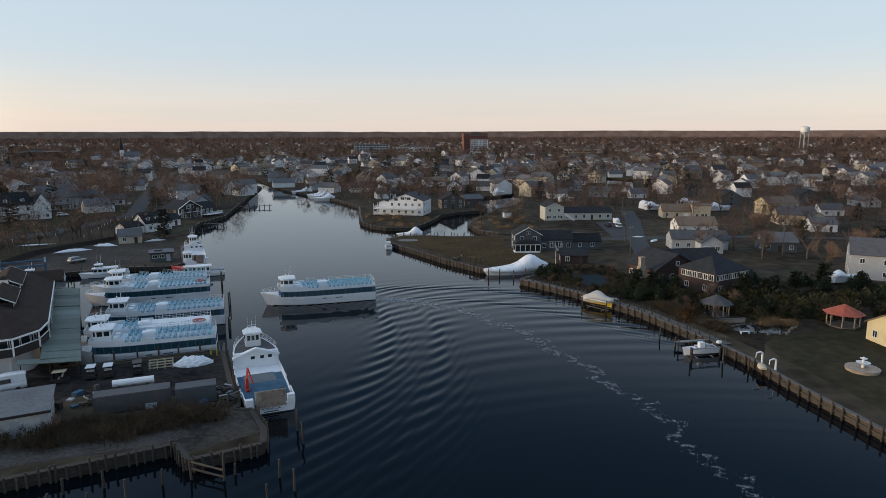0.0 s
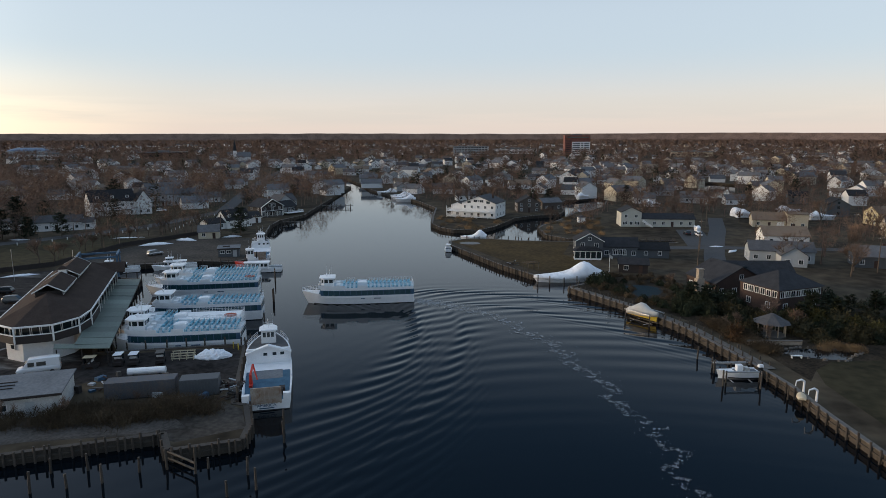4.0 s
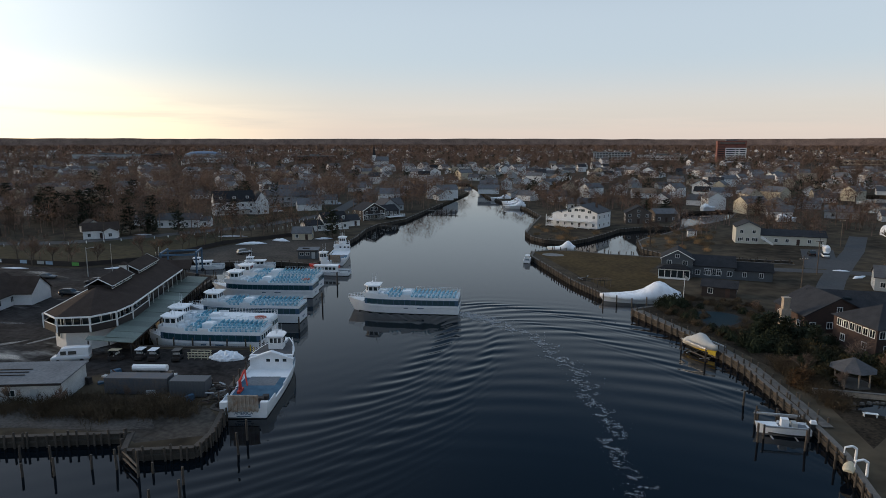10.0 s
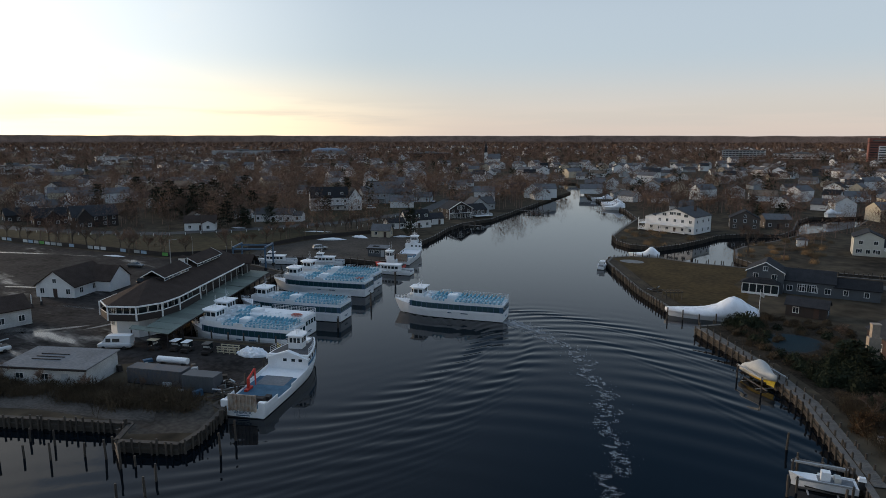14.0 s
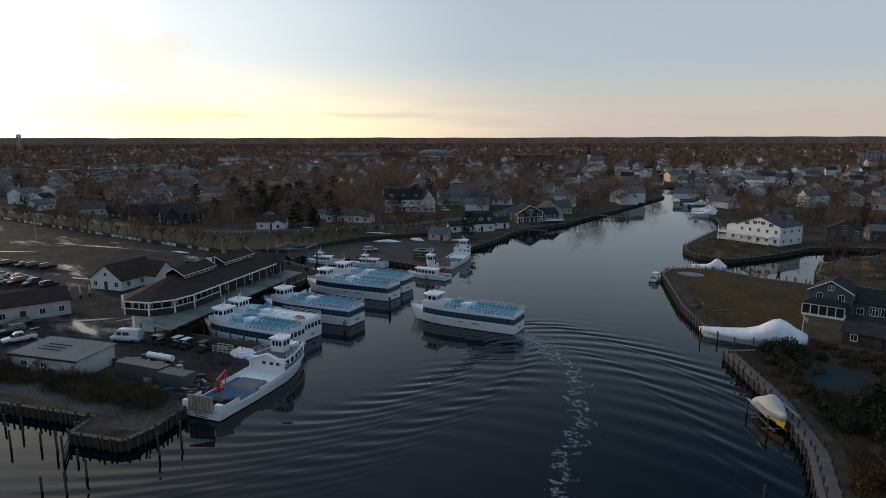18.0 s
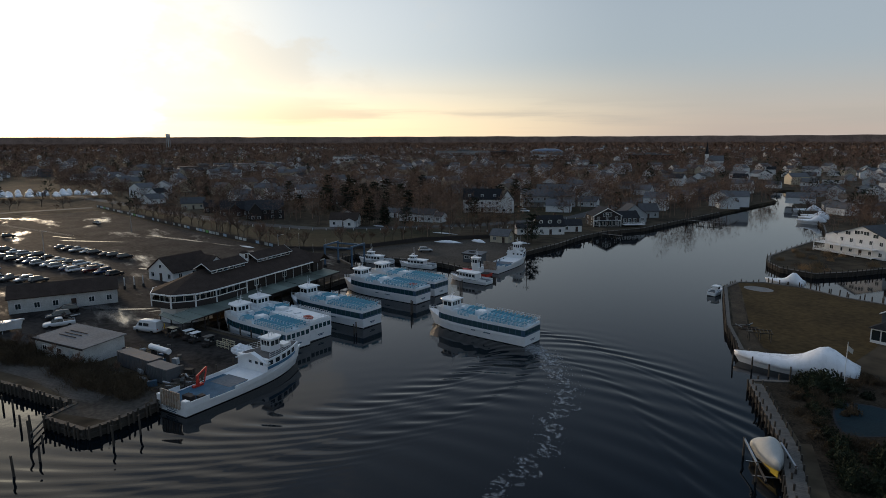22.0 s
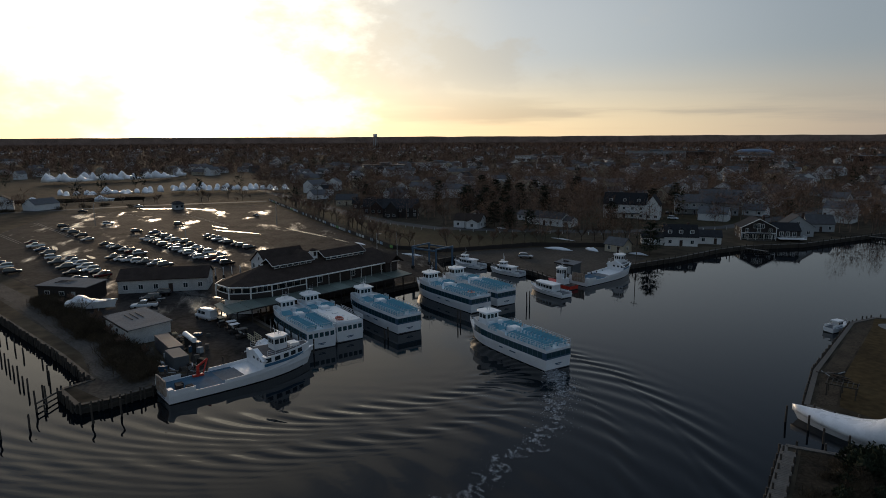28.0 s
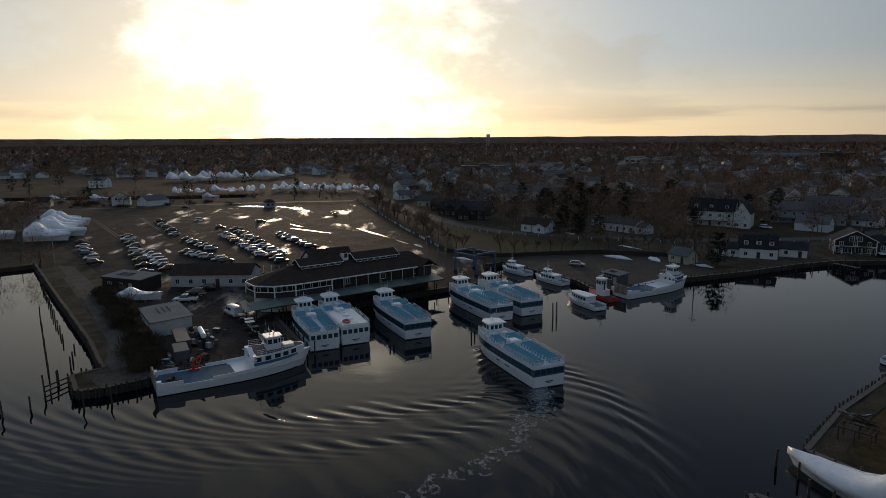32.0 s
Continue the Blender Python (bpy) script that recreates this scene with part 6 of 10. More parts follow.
rk_ = thing("yellow_rack", at(-44.2, 94.8, 20), "yellow timber rack beside the utility carts", "rack")
for x in (-1.6, -0.5, 0.6, 1.7):
    for y in (-0.6, 0.6):
        part("post", Mesh().box(x - 0.06, y - 0.06, 0, x + 0.06, y + 0.06, 1.25), M_WOODY, rk_)
for z in (0.35, 0.8, 1.2):
    for y in (-0.68, 0.68):
        part("rail", Mesh().box(-1.75, y - 0.05, z - 0.07, 1.85, y + 0.05, z + 0.07), M_WOODY, rk_)
for x, y, k in ((-41.0, 97.6, 3), (-53.5, 79.8, 2)):
    pallet_stack(at(x, y, 20), k)
for x, y in ((-66.0, 86.6), (-64.4, 87.6), (-62.6, 88.4), (-38.6, 101.0), (-37.4, 100.4)):
    b_ = thing("bollard", at(x, y, 0), "yellow steel bollard in the yard", "bollard", "yard bollards")
    part("post", Mesh().tube((0, 0, 0), (0, 0, 1.15), 0.1, n=8), M_YELLOW, b_)
    part("cap", Mesh().tube((0, 0, 1.15), (0, 0, 1.22), 0.11, 0.05, n=8), M_YELLOW, b_)


def boat_hoist():
    """The blue travelling hoist over the slip: four legs on wheels and a top frame."""
    root = thing("boat_hoist", at(-98.5, 146.0, 32), "blue steel travelling boat hoist over the slip", "boat hoist")
    m = mat("hoist_blue", (0.05, 0.11, 0.18), 0.5, 0.0, var=0.15, scale=1.0)
    for x in (-4.5, 4.5):
        for y in (-3.6, 3.6):
            part("leg", Mesh().box(x - 0.2, y - 0.2, 0.5, x + 0.2, y + 0.2, 6.4), m, root)
            part("wheel", Mesh().tube((x, y - 0.3, 0.5), (x, y + 0.3, 0.5), 0.5, n=12), M_TYRE, root)
        part("top_beam", Mesh().box(x - 0.2, -3.9, 6.4, x + 0.2, 3.9, 6.8), m, root)
    for y in (-3.6, 3.6):
        part("side_beam", Mesh().box(-4.8, y - 0.16, 5.9, 4.8, y + 0.16, 6.35), m, root)
    for x in (-2.5, 2.5):
        part("sling", Mesh().tube((x, -3.4, 6.0), (x, 0, 4.2), 0.05, n=4).tube((x, 3.4, 6.0), (x, 0, 4.2), 0.05, n=4), M_DARK, root)


boat_hoist()

# yard hut and sheds north of the slip
house(at(-106.0, 213.0, 24), "small cream hut with a grey gable roof by the gravel yard", 7.0, 5.2, 2.6, 2.0, M_TANSIDE, M_ROOFGREY, "x", chimney=False, name="hut")
flat_shed(at(-81.5, 181.0, 24), 6.0, 3.6, 2.6, "grey blue shed on the gravel yard", M_GREYSIDE)

# ---- houses along the banks ----
H = house
H(at(-111.5, 241.5, 60), "white cape house with dormers on the waterside", 11, 8.5, 3.4, 3.6, M_HOUSEWHITE, M_ROOFDARK, "x", 1, wins=3, dormers=3, wing=(-13.0, -3.2, -5.5, 3.0, 2.6, 1.6, "x"))
H(at(-110.5, 253.2, 55), "low white annex with a dark roof on the waterside", 8, 5.5, 2.7, 1.9, M_HOUSEWHITE, M_ROOFDARK, "x", 1, chimney=False)
dh_ = H(at(-114.0, 277.0, 62), "dark brown house with white trim and porch on the water", 12, 9.5, 4.6, 3.2, M_BLACKWALL, M_ROOFDARK, "y", 2, porch=True, wing=(5.8, -4, 14.5, 4, 3.6, 2.4, "x"))
for sx in (-1, 1):
    part("barge_board", Mesh().tube((sx * 6.5, -5.15, 4.45), (0, -5.15, 7.85), 0.17, n=4), M_TRIM, dh_)
    part("corner_board", Mesh().box(sx * 6.0 - 0.14, -4.9, 0, sx * 6.0 + 0.14, -4.72, 4.6), M_TRIM, dh_)
part("frieze_board", Mesh().box(-6.1, -4.92, 2.5, 6.1, -4.76, 2.8), M_TRIM, dh_)
for k in range(6):
    wall_window(dh_, (-4.8 + 1.92 * k, -4.76, 1.45), (0, -1), 1.45, 1.7)
for x in (-1.1, 1.1):
    wall_window(dh_, (x, -4.76, 5.2), (0, -1), 1.3, 1.4)
dr_ = part("deck", Mesh().box(6.5, -8.0, 0.9, 15.5, -4.0, 1.05), M_TRIM, dh_)
rl_ = Mesh()
rail(rl_, [(6.6, -7.9), (15.4, -7.9), (15.4, -4.1)], 1.05, 1.0, 0.5, 0.04)
part("railing", rl_, M_TRIM, dr_)
for x in (8.0, 10.2, 12.4):
    wall_window(dh_, (x, -4.0, 2.4), (0, -1), 1.2, 1.5)
H(at(-116.0, 298.0, 58), "grey waterside house with a steep gable", 11, 9, 3.8, 4.0, M_LIGHTGREY, M_ROOFGREY, "y", 1)
H(at(-122.0, 316.0, 60), "grey cottage near the long dock", 10, 8, 3.2, 3.2, M_LIGHTGREY, M_ROOFGREY, "x", 1)
H(at(-187.0, 269.0, 50), "large white three-storey house with dormers and columned porch", 19, 12, 6.8, 4.8, M_HOUSEWHITE, M_ROOFDARK, "x", 2, dormers=3, porch=True, wing=(9.4, -7.4, 16.0, 6, 6.4, 4.6, "y"))
H(at(-190.0, 308.0, 55), "grey colonial house with a front gable", 14, 11, 6.0, 3.4, M_LIGHTGREY, M_ROOFGREY, "x", 2, porch=True, wing=(6.9, -5, 22, 5, 5.6, 2.8, "x"))
H(at(-208.0, 340.0, 52), "large pale grey house with long wings", 18, 11, 6.2, 3.4, M_LIGHTGREY, M_ROOFGREY, "x", 2)
H(at(-175.0, 222.5, 30), "long low white ranch house behind the field", 17, 8, 3.4, 2.2, M_HOUSEWHITE, M_ROOFGREY, "x", 1, wing=(8.4, -3.0, 12.5, 3.0, 2.8, 1.4, "x"))
H(at(-194.0, 220.5, 30), "small white garage beside the ranch house", 7, 6, 2.6, 1.6, M_HOUSEWHITE, M_ROOFGREY, "x", 1, garage=True, chimney=False)
H(at(-179.5, 187.0, 50), "white cottage with a brown roof behind the field", 12, 8, 3.2, 2.4, M_HOUSEWHITE, M_ROOFBROWN, "x", 1, wing=(0.5, -6.0, 5.5, -3.9, 2.8, 1.2, "y"))
H(at(-196.0, 196.0, 70), "small white cottage among trees", 7, 6, 2.8, 2.2, M_HOUSEWHITE, M_ROOFDARK, "y", 1)
H(at(-226.0, 168.0, 72), "dark house with three white trimmed gables", 17, 11, 4.6, 4.0, M_BLACKWALL, M_ROOFDARK, "x", 2, wing=(-7, -8.5, -1.5, -5, 4.4, 3.4, "y"))
H(at(-246.0, 160.0, 75), "dark red house with a white gable trim", 13, 10, 3.6, 3.4, M_BRICK, M_ROOFDARK, "x", 1, wing=(-3, -7.5, 3, -4.5, 3.4, 2.8, "y"))
H(at(-268.0, 158.0, 76), "brown house with a low roof", 13, 9, 3.2, 2.8, M_BLACKWALL, M_ROOFDARK, "x", 1)
H(at(-292.0, 152.0, 76), "pale house behind the fence", 12, 9, 3.2, 2.8, M_TANSIDE, M_ROOFGREY, "x", 1)

# east bank
pt = H(at(-15.0, 291.0, -14), "large white two-storey house with balconies on a point", 16, 14, 6.6, 3.0, M_HOUSEWHITE, M_ROOFGREY, "y", 2, wing=(-13.0, -6.0, -7.9, 3.0, 5.6, 0.9, "y"))
for z in (0.5, 3.0):
    dk_ = part("balcony", Mesh().box(-14.5, -9.6, z - 0.15, 5.5, -6.9, z).box(-14.6, -7.4, z - 0.15, -12.4, 2.0, z), M_TRIM, pt)
    rl_ = Mesh()
    rail(rl_, [(5.4, -9.5), (-14.4, -9.5), (-14.4, 1.9)], z, 1.0, 0.6, 0.035)
    part("railing", rl_, M_TRIM, dk_)
for x, y in ((5.3, -9.4), (0, -9.4), (-5, -9.4), (-10, -9.4), (-14.3, -9.4), (-14.3, -4), (-14.3, 1.8)):
    part("balcony_post", Mesh().box(x - 0.1, y - 0.1, 0, x + 0.1, y + 0.1, 5.2), M_TRIM, pt)
for k in range(4):
    wall_window(pt, (-4.5 + 3.0 * k, -7.0, 7.0 + (0.5 if k in (1, 2) else 0)), (0, -1), 1.6, 1.1)
def grey_house():
    """The slate grey house: a two-storey gable front with a glazed sunroom, a middle range and a lower end."""
    root = H(at(26.3, 199.0, 3), "slate grey house with white windows and a glazed sunroom", 8.0, 8.0, 5.0, 2.3, M_GREYSIDE, M_ROOFDARK, "y", 2, chimney=False, wing=(4.0, -2.4, 14.5, 4.2, 3.3, 2.3, "x"))
    lw = part("end_range", Mesh().box(14.5, -2.2, 0, 23.5, 3.4, 2.6), M_GREYSIDE, root)
    part("end_roof", Mesh().gable(14.5, -2.2, 23.5, 3.4, 2.6, 1.7, "x", 0.3), M_ROOFDARK, lw)
    for x in (16.8, 20.8):
        wall_window(lw, (x, -2.2, 1.5), (0, -1), 0.9, 1.1)
    for k in range(4):
        wall_window(root, (7.4 + 1.0 * k, -2.4, 1.75), (0, -1), 0.85, 1.6)
    sr = part("sunroom", Mesh().box(-4.6, -7.0, 0, 3.2, -4.0, 0.5).box(-4.6, -7.0, 2.4, 3.2, -4.0, 2.7), M_TRIM, root, "white framed glazed sunroom")
    part("glazing", Mesh().box(-4.5, -6.9, 0.5, 3.1, -4.0, 2.4), M_GLASS, sr)
    for k in range(6):
        part("mullion", Mesh().box(-4.62 + 1.55 * k, -7.04, 0.45, -4.44 + 1.55 * k, -6.86, 2.45), M_TRIM, sr)
    part("sunroom_roof", Mesh().prism([(-5.0, -7.4), (3.6, -7.4), (3.6, -4.0), (-5.0, -4.0)], 2.7, 3.7, 0.42), M_ROOFDARK, sr)
    for a, b in (((-4.35, -4.4, 5.0), (0, -4.4, 7.42)), ((4.35, -4.4, 5.0), (0, -4.4, 7.42))):
        part("barge_board", Mesh().tube(a, b, 0.12, n=4), M_TRIM, root)


grey_house()
H(at(37.0, 177.5, -4), "dark low garden house with a shallow roof", 7.5, 4.5, 2.4, 1.2, M_BLACKWALL, M_ROOFDARK, "x", 1, chimney=False, name="garden_house")
bh_ = H(at(61.0, 271.5, 5), "long beige house with a white trimmed two-storey end and stairs", 21, 8, 3.2, 1.7, M_BEIGE, M_ROOFDARK, "x", 1, chimney=False, wing=(-18.5, -4.4, -10.5, 5, 5.8, 1.9, "y"))
for k in range(7):
    part("stair_tread", Mesh().box(-10.4 + 0.55 * k, -6.2, 2.3 - 0.36 * k, -9.8 + 0.55 * k, -4.6, 2.4 - 0.36 * k), M_TRIM, bh_)
part("stair_side", Mesh().add([(-10.4, -6.25, 2.2), (-6.4, -6.25, -0.1), (-6.4, -6.25, 0.6), (-10.4, -6.25, 3.3)], [(0, 1, 2, 3)]).add([(-10.4, -6.3, 2.2), (-6.4, -6.3, -0.1), (-6.4, -6.3, 0.6), (-10.4, -6.3, 3.3)], [(3, 2, 1, 0)]), M_TRIM, bh_)
for z in (1.6, 4.3):
    for x in (-16.6, -12.6):
        wall_window(bh_, (x, -4.4, z), (0, -1), 1.0, 1.1)
H(at(4.0, 312.5, 12), "brown waterside house with white gable boards", 11, 9, 4.6, 3.0, M_BROWNSIDE, M_ROOFDARK, "y", 2)
H(at(14.0, 323.5, 26), "brown waterside range with a blue grey roof", 10, 9, 3.8, 1.8, M_BROWNSIDE, M_ROOFGREY, "x", 1, chimney=False)
kb_ = thing("garden_kiosk", at(28.0, 276, 10), "small white kiosk beside the side canal", "kiosk")
part("wall", Mesh().box(-1.6, -1.4, 0, 1.6, 1.4, 2.3), M_TRIM, kb_)
part("roof", Mesh().prism([(-2, -1.8), (2, -1.8), (2, 1.8), (-2, 1.8)], 2.3, 3.0, 0.7), M_ROOFGREY, kb_)
H(at(101.5, 277.0, -8), "tan ranch house with a pale two-storey garage", 12, 9, 3.0, 2.6, M_TANSIDE, M_ROOFTAN, "x", 1, garage=True, wing=(6.2, -5.6, 13.5, 4, 5.6, 0.5, "x"))
H(at(81.0, 200.5, -6), "pale grey house with white window bays", 17, 8, 3.4, 2.2, M_LIGHTGREY, M_ROOFGREY, "x", 1, chimney=False, wing=(-1.5, -10.0, 5.2, -3.9, 3.2, 2.2, "y"))
H(at(55.5, 158.0, 22), "red brown brick house with a large dark roof", 13, 11, 3.4, 3.4, M_BRICK, M_ROOFDARK, "y", 1, chimney=False)
bw_ = H(at(63.5, 146.0, 30), "brick house wing with long rows of white windows", 12, 10, 5.0, 3.0, M_BRICK, M_ROOFDARK, "x", 2, hip=True, chimney=False)
for k in range(8):
    wall_window(bw_, (-5.0 + 1.43 * k, -5.0, 4.0), (0, -1), 1.05, 1.2)
for k in range(6):
    wall_window(bw_, (-6.0, -4.0 + 1.5 * k, 4.0), (-1, 0), 1.05, 1.2)
bl_ = H(at(62.0, 163.0, 8), "dark roofed rear range of the brick house", 18, 9, 3.6, 2.8, M_BRICK, M_ROOFDARK, "x", 1, chimney=False)
part("roof_light", Mesh().box(-3, -2.6, 5.2, -1.6, -1.6, 5.5), M_GLASS, bl_)
st = thing("stone_chimney", at(48.3, 151.6, 20), "tall buff stone chimney beside the brick house", "chimney")
part("stack", Mesh().prism([(-0.9, -0.6), (0.9, -0.6), (0.9, 0.6), (-0.9, 0.6)], 0, 4.2), M_STONE, st)
part("shaft", Mesh().prism([(-0.6, -0.5), (0.6, -0.5), (0.6, 0.5), (-0.6, 0.5)], 4.2, 6.3), M_STONE, st)
part("cap", Mesh().box(-0.7, -0.6, 6.3, 0.7, 0.6, 6.5), M_STONE, st)
H(at(151.5, 288.0, 8), "cream yellow house with a tan roof", 15, 10, 5.0, 2.6, M_YELSIDE, M_ROOFTAN, "x", 2)
H(at(142.0, 256.0, -12), "cream house with a grey roof and porch", 14, 10, 4.0, 2.8, M_TANSIDE, M_ROOFGREY, "x", 1, wing=(3, -8, 10, -4.5, 3.2, 2.2, "y"))
H(at(141.5, 236.0, -10), "white garage with a grey roof", 9, 7, 3.0, 2.0, M_HOUSEWHITE, M_ROOFGREY, "x", 1, garage=True, chimney=False)
H(at(109.5, 159.5, 62), "tall grey clapboard house with white windows", 12, 10, 6.2, 3.4, M_LIGHTGREY, M_ROOFGREY, "y", 2)
H(at(80.5, 105.0, 5), "yellow cottage beside the lawn", 10, 8, 3.2, 2.2, M_YELSIDE, M_ROOFTAN, "x", 1)
H(at(104.0, 196.0, -10), "grey blue cottage among bare trees", 10, 8, 3.2, 2.4, M_GREYSIDE, M_ROOFGREY, "x", 1)


def gazebo(m, roof_mat, label, r=2.6):
    root = thing("gazebo", m, label, "gazebo")
    pts = [(r * math.cos(2 * math.pi * k / 8), r * math.sin(2 * math.pi * k / 8)) for k in range(8)]
    part("floor", Mesh().prism(pts, 0, 0.25), M_PLANK, root)
    part("roof", Mesh().prism([(x * 1.25, y * 1.25) for x, y in pts], 2.5, 4.1, 0.92), roof_mat, root)
    for x, y in pts:
        part("post", Mesh().box(x * 0.93 - 0.08, y * 0.93 - 0.08, 0.25, x * 0.93 + 0.08, y * 0.93 + 0.08, 2.55), M_STONE, root)


gazebo(at(55.0, 124.0, 10), M_ROOFGREY, "garden gazebo with a grey shingle roof")
gazebo(at(76.0, 116.5, 10), mat("red_tile_roof", (0.34, 0.08, 0.045), 0.8, var=0.25, scale=1.0, bump=0.3), "garden gazebo with a red roof", 2.9)
fo = thing("fountain", at(64.5, 93.0, 0), "pale stone tiered fountain on the lawn", "fountain")
part("basin", Mesh().tube((0, 0, 0), (0, 0, 0.5), 2.3, 2.4, 20), M_STONE, fo)
part("lower_bowl", Mesh().tube((0, 0, 1.1), (0, 0, 1.35), 0.4, 1.0, 14), M_HOUSEWHITE, fo)
part("stem", Mesh().tube((0, 0, 0.4), (0, 0, 2.2), 0.22, 0.14, 8), M_HOUSEWHITE, fo)
part("upper_bowl", Mesh().tube((0, 0, 1.8), (0, 0, 2.0), 0.2, 0.55, 12), M_HOUSEWHITE, fo)
# garden pool
pl_ = [(36.5 + 4.2 * math.cos(a) * 1.0 + 1.0 * math.sin(2 * a), 154.5 + 6.0 * math.sin(a)) for a in [2 * math.pi * k / 20 for k in range(20)]]
sheet("garden_pool", pl_, G + 0.05, mat("dark_pool_cover", (0.014, 0.028, 0.034), 0.8, var=0.3, scale=0.4, spec=0.12), "dark covered garden pool", "pool")
tagged(part("pool_edge", Mesh().prism([(x + (x - 36.5) * 0.07, y + (y - 154.5) * 0.07) for x, y in pl_], G - 0.2, G + 0.035), M_ROOFDARK), "dark stone edge of the garden pool", "pool edge", "", "structure")


def dock(name, pts, width, label, z=G - 0.05):
    """A plank walk on piles along a line."""
    root = thing(name, pose(0, 0, 0), label, "dock")
    for (ax, ay), (bx, by) in zip(pts[:-1], pts[1:]):
        L = math.hypot(bx - ax, by - ay)
        deg = math.degrees(math.atan2(by - ay, bx - ax))
        n = int(L / 0.4)
        me = mesh_data(Mesh().box(0.01, -width / 2, -0.05, L / n - 0.02, width / 2, 0), M_PLANK, name="plank")
        for k in range(n):
            part("plank", me, None, root, at=pose(ax, ay, z, 0, 0, deg) @ pose(k * L / n, 0, 0))
        for k in range(int(L / 2.5) + 1):
            for s in (-1, 1):
                part("pile", PILE, None, root, at=pose(ax, ay, z + 0.7, 0, 0, deg) @ pose(min(k * 2.5 + 0.3, L), s * width / 2, 0) @ Matrix.Diagonal((0.9, 0.9, 1.8, 1)))
    return root


dock("dock_walk", [(21.0, 155.2), (34.4, 138.6), (41.7, 126.4), (46.3, 113.9), (49.3, 105.2)], 1.4, "grey plank walk along the bulkhead", G + 0.16)
dock("long_dock", [(-104, 322), (-88, 326)], 2.2, "plank dock with railings reaching into the channel")
dock("finger_dock", [(-98, 258), (-90, 260)], 1.6, "small plank dock below the white house")
dock("finger_dock", [(-62, 110.5), (-50.5, 115)], 1.4, "narrow finger dock between two ferries", 1.1)
dock("finger_dock", [(-70, 121.5), (-61, 124.5)], 1.6, "finger dock with fenders between ferries", 1.1)
dock("finger_dock", [(41.0, 107.6), (47.6, 108.2)], 1.2, "short dock beside the boat lift", 1.1)

# a lit lantern on the wharf
ln_ = thing("wharf_lamp", at(-63.8, 101.7, 0), "lit lantern on a post at the wharf", "lamp")
part("post", Mesh().tube((0, 0, 0), (0, 0, 2.2), 0.06, n=6), M_DARK, ln_)
m_ = bpy.data.materials.new("lit_lamp_glass")
m_.use_nodes = True
m_.node_tree.nodes["Principled BSDF"].inputs["Emission Color"].default_value = (1.0, 0.62, 0.25, 1)
m_.node_tree.nodes["Principled BSDF"].inputs["Emission Strength"].default_value = 6.0
part("lantern", Mesh().box(-0.3, -0.3, 2.2, 0.3, 0.3, 2.75), m_, ln_)

# lone mooring piles
def piles(pts, label, h0=1.4, h1=3.0, seed=2):
    rng = random.Random(seed)
    for x, y in pts:
        h = rng.uniform(h0, h1)
        ob = part("mooring_pile", Mesh().tube((0, 0, -1.5), (0, 0, h), 0.16, 0.13, 8), M_PILE, at=pose(x, y, 0, rng.uniform(-2, 2), rng.uniform(-2, 2), 0))
        tagged(ob, label, "pile", "mooring piles")


piles([(-27.7, 64.3), (-23.2, 65.3), (-18.1, 64.7), (-36.4, 62.6), (-40.1, 61.4), (-15.8, 62.0), (-18.2, 60.2), (-46.5, 59.0)] + [(-52.0 - 5.6 * k, 54.6 - 3.0 * k) for k in range(12)] + [(-33 - 3.1 * k, 60.5 - 1.55 * k) for k in range(14)], "old dark mooring pile beside the pier", 1.2, 2.6)
piles([(-18.7, 76.0), (-24.0, 64.0), (-30.4, 63.2), (-17.2, 72.6), (-37.8, 103.6), (-37.4, 105.0), (-42.0, 120.0), (-41.4, 119.2), (-47.6, 137.0), (-47.0, 136.2), (-55.6, 156.2), (-56.2, 157.2)], "tall dark mooring pile in the water", 1.8, 3.4, 5)
piles([(-14 + 3.6 * k, 226.4 + 0.5 * math.sin(k)) for k in range(15)], "slim mooring pile in the inlet", 1.6, 2.6, 6)
piles([(12.0, 163.8), (15.0, 164.6), (18.6, 163.2), (21.8, 163.6), (41.0, 100.5), (39.8, 112.2), (46.2, 100.2), (48.8, 96.6)], "tall mooring pile by the slip", 2.0, 3.2, 7)
piles([(-92 - 1.0 * k, 236 + 6 * k) for k in range(14)], "slim mooring pile along the bank", 1.4, 2.4, 9)


fr_ = thing("fender_frame", pose(0, 0, 0), "dark open timber frame at the corner of the old pier", "timber frame")
for (ax, ay), (bx, by), z in (((-28.6, 66.0), (-24.0, 64.0), 1.2), ((-28.6, 66.0), (-24.0, 64.0), 0.4)):
    part("beam", Mesh().tube((ax, ay, z), (bx, by, z + 0.05), 0.13, 0.13, 6), M_PILE, fr_)


# garden pond, low wall, davits and shelter on the east bank
sheet("garden_beds", [(34.8, 142.4), (43.6, 128.5), (50.6, 113), (53.4, 101), (56, 106), (60, 110.5), (70, 113), (92, 118), (112, 126), (112, 152), (88, 153), (70, 139), (48, 148), (45, 160), (41, 146)], G + 0.010, M_MULCH, "dark planted garden beds of bark and leaf litter", "garden bed")
sheet("garden_lawn", [(55, 100), (56, 106), (60, 110.5), (70, 113), (92, 118), (112, 100), (110, 50), (64, 50), (58, 78)], G + 0.014, M_GRASS, "dull brown green winter lawn by the bulkhead", "lawn")
pd_ = [(60.0 + 5.6 * math.cos(a) + 1.2 * math.sin(3 * a), 114.5 + 2.6 * math.sin(a) + 0.5 * math.cos(2 * a)) for a in [2 * math.pi * k / 24 for k in range(24)]]
tagged(part("garden_pond", Mesh().prism(pd_, G - 0.05, G + 0.03), M_WATER), "dark still garden pond", "pond", "", "structure")
rng = random.Random(19)
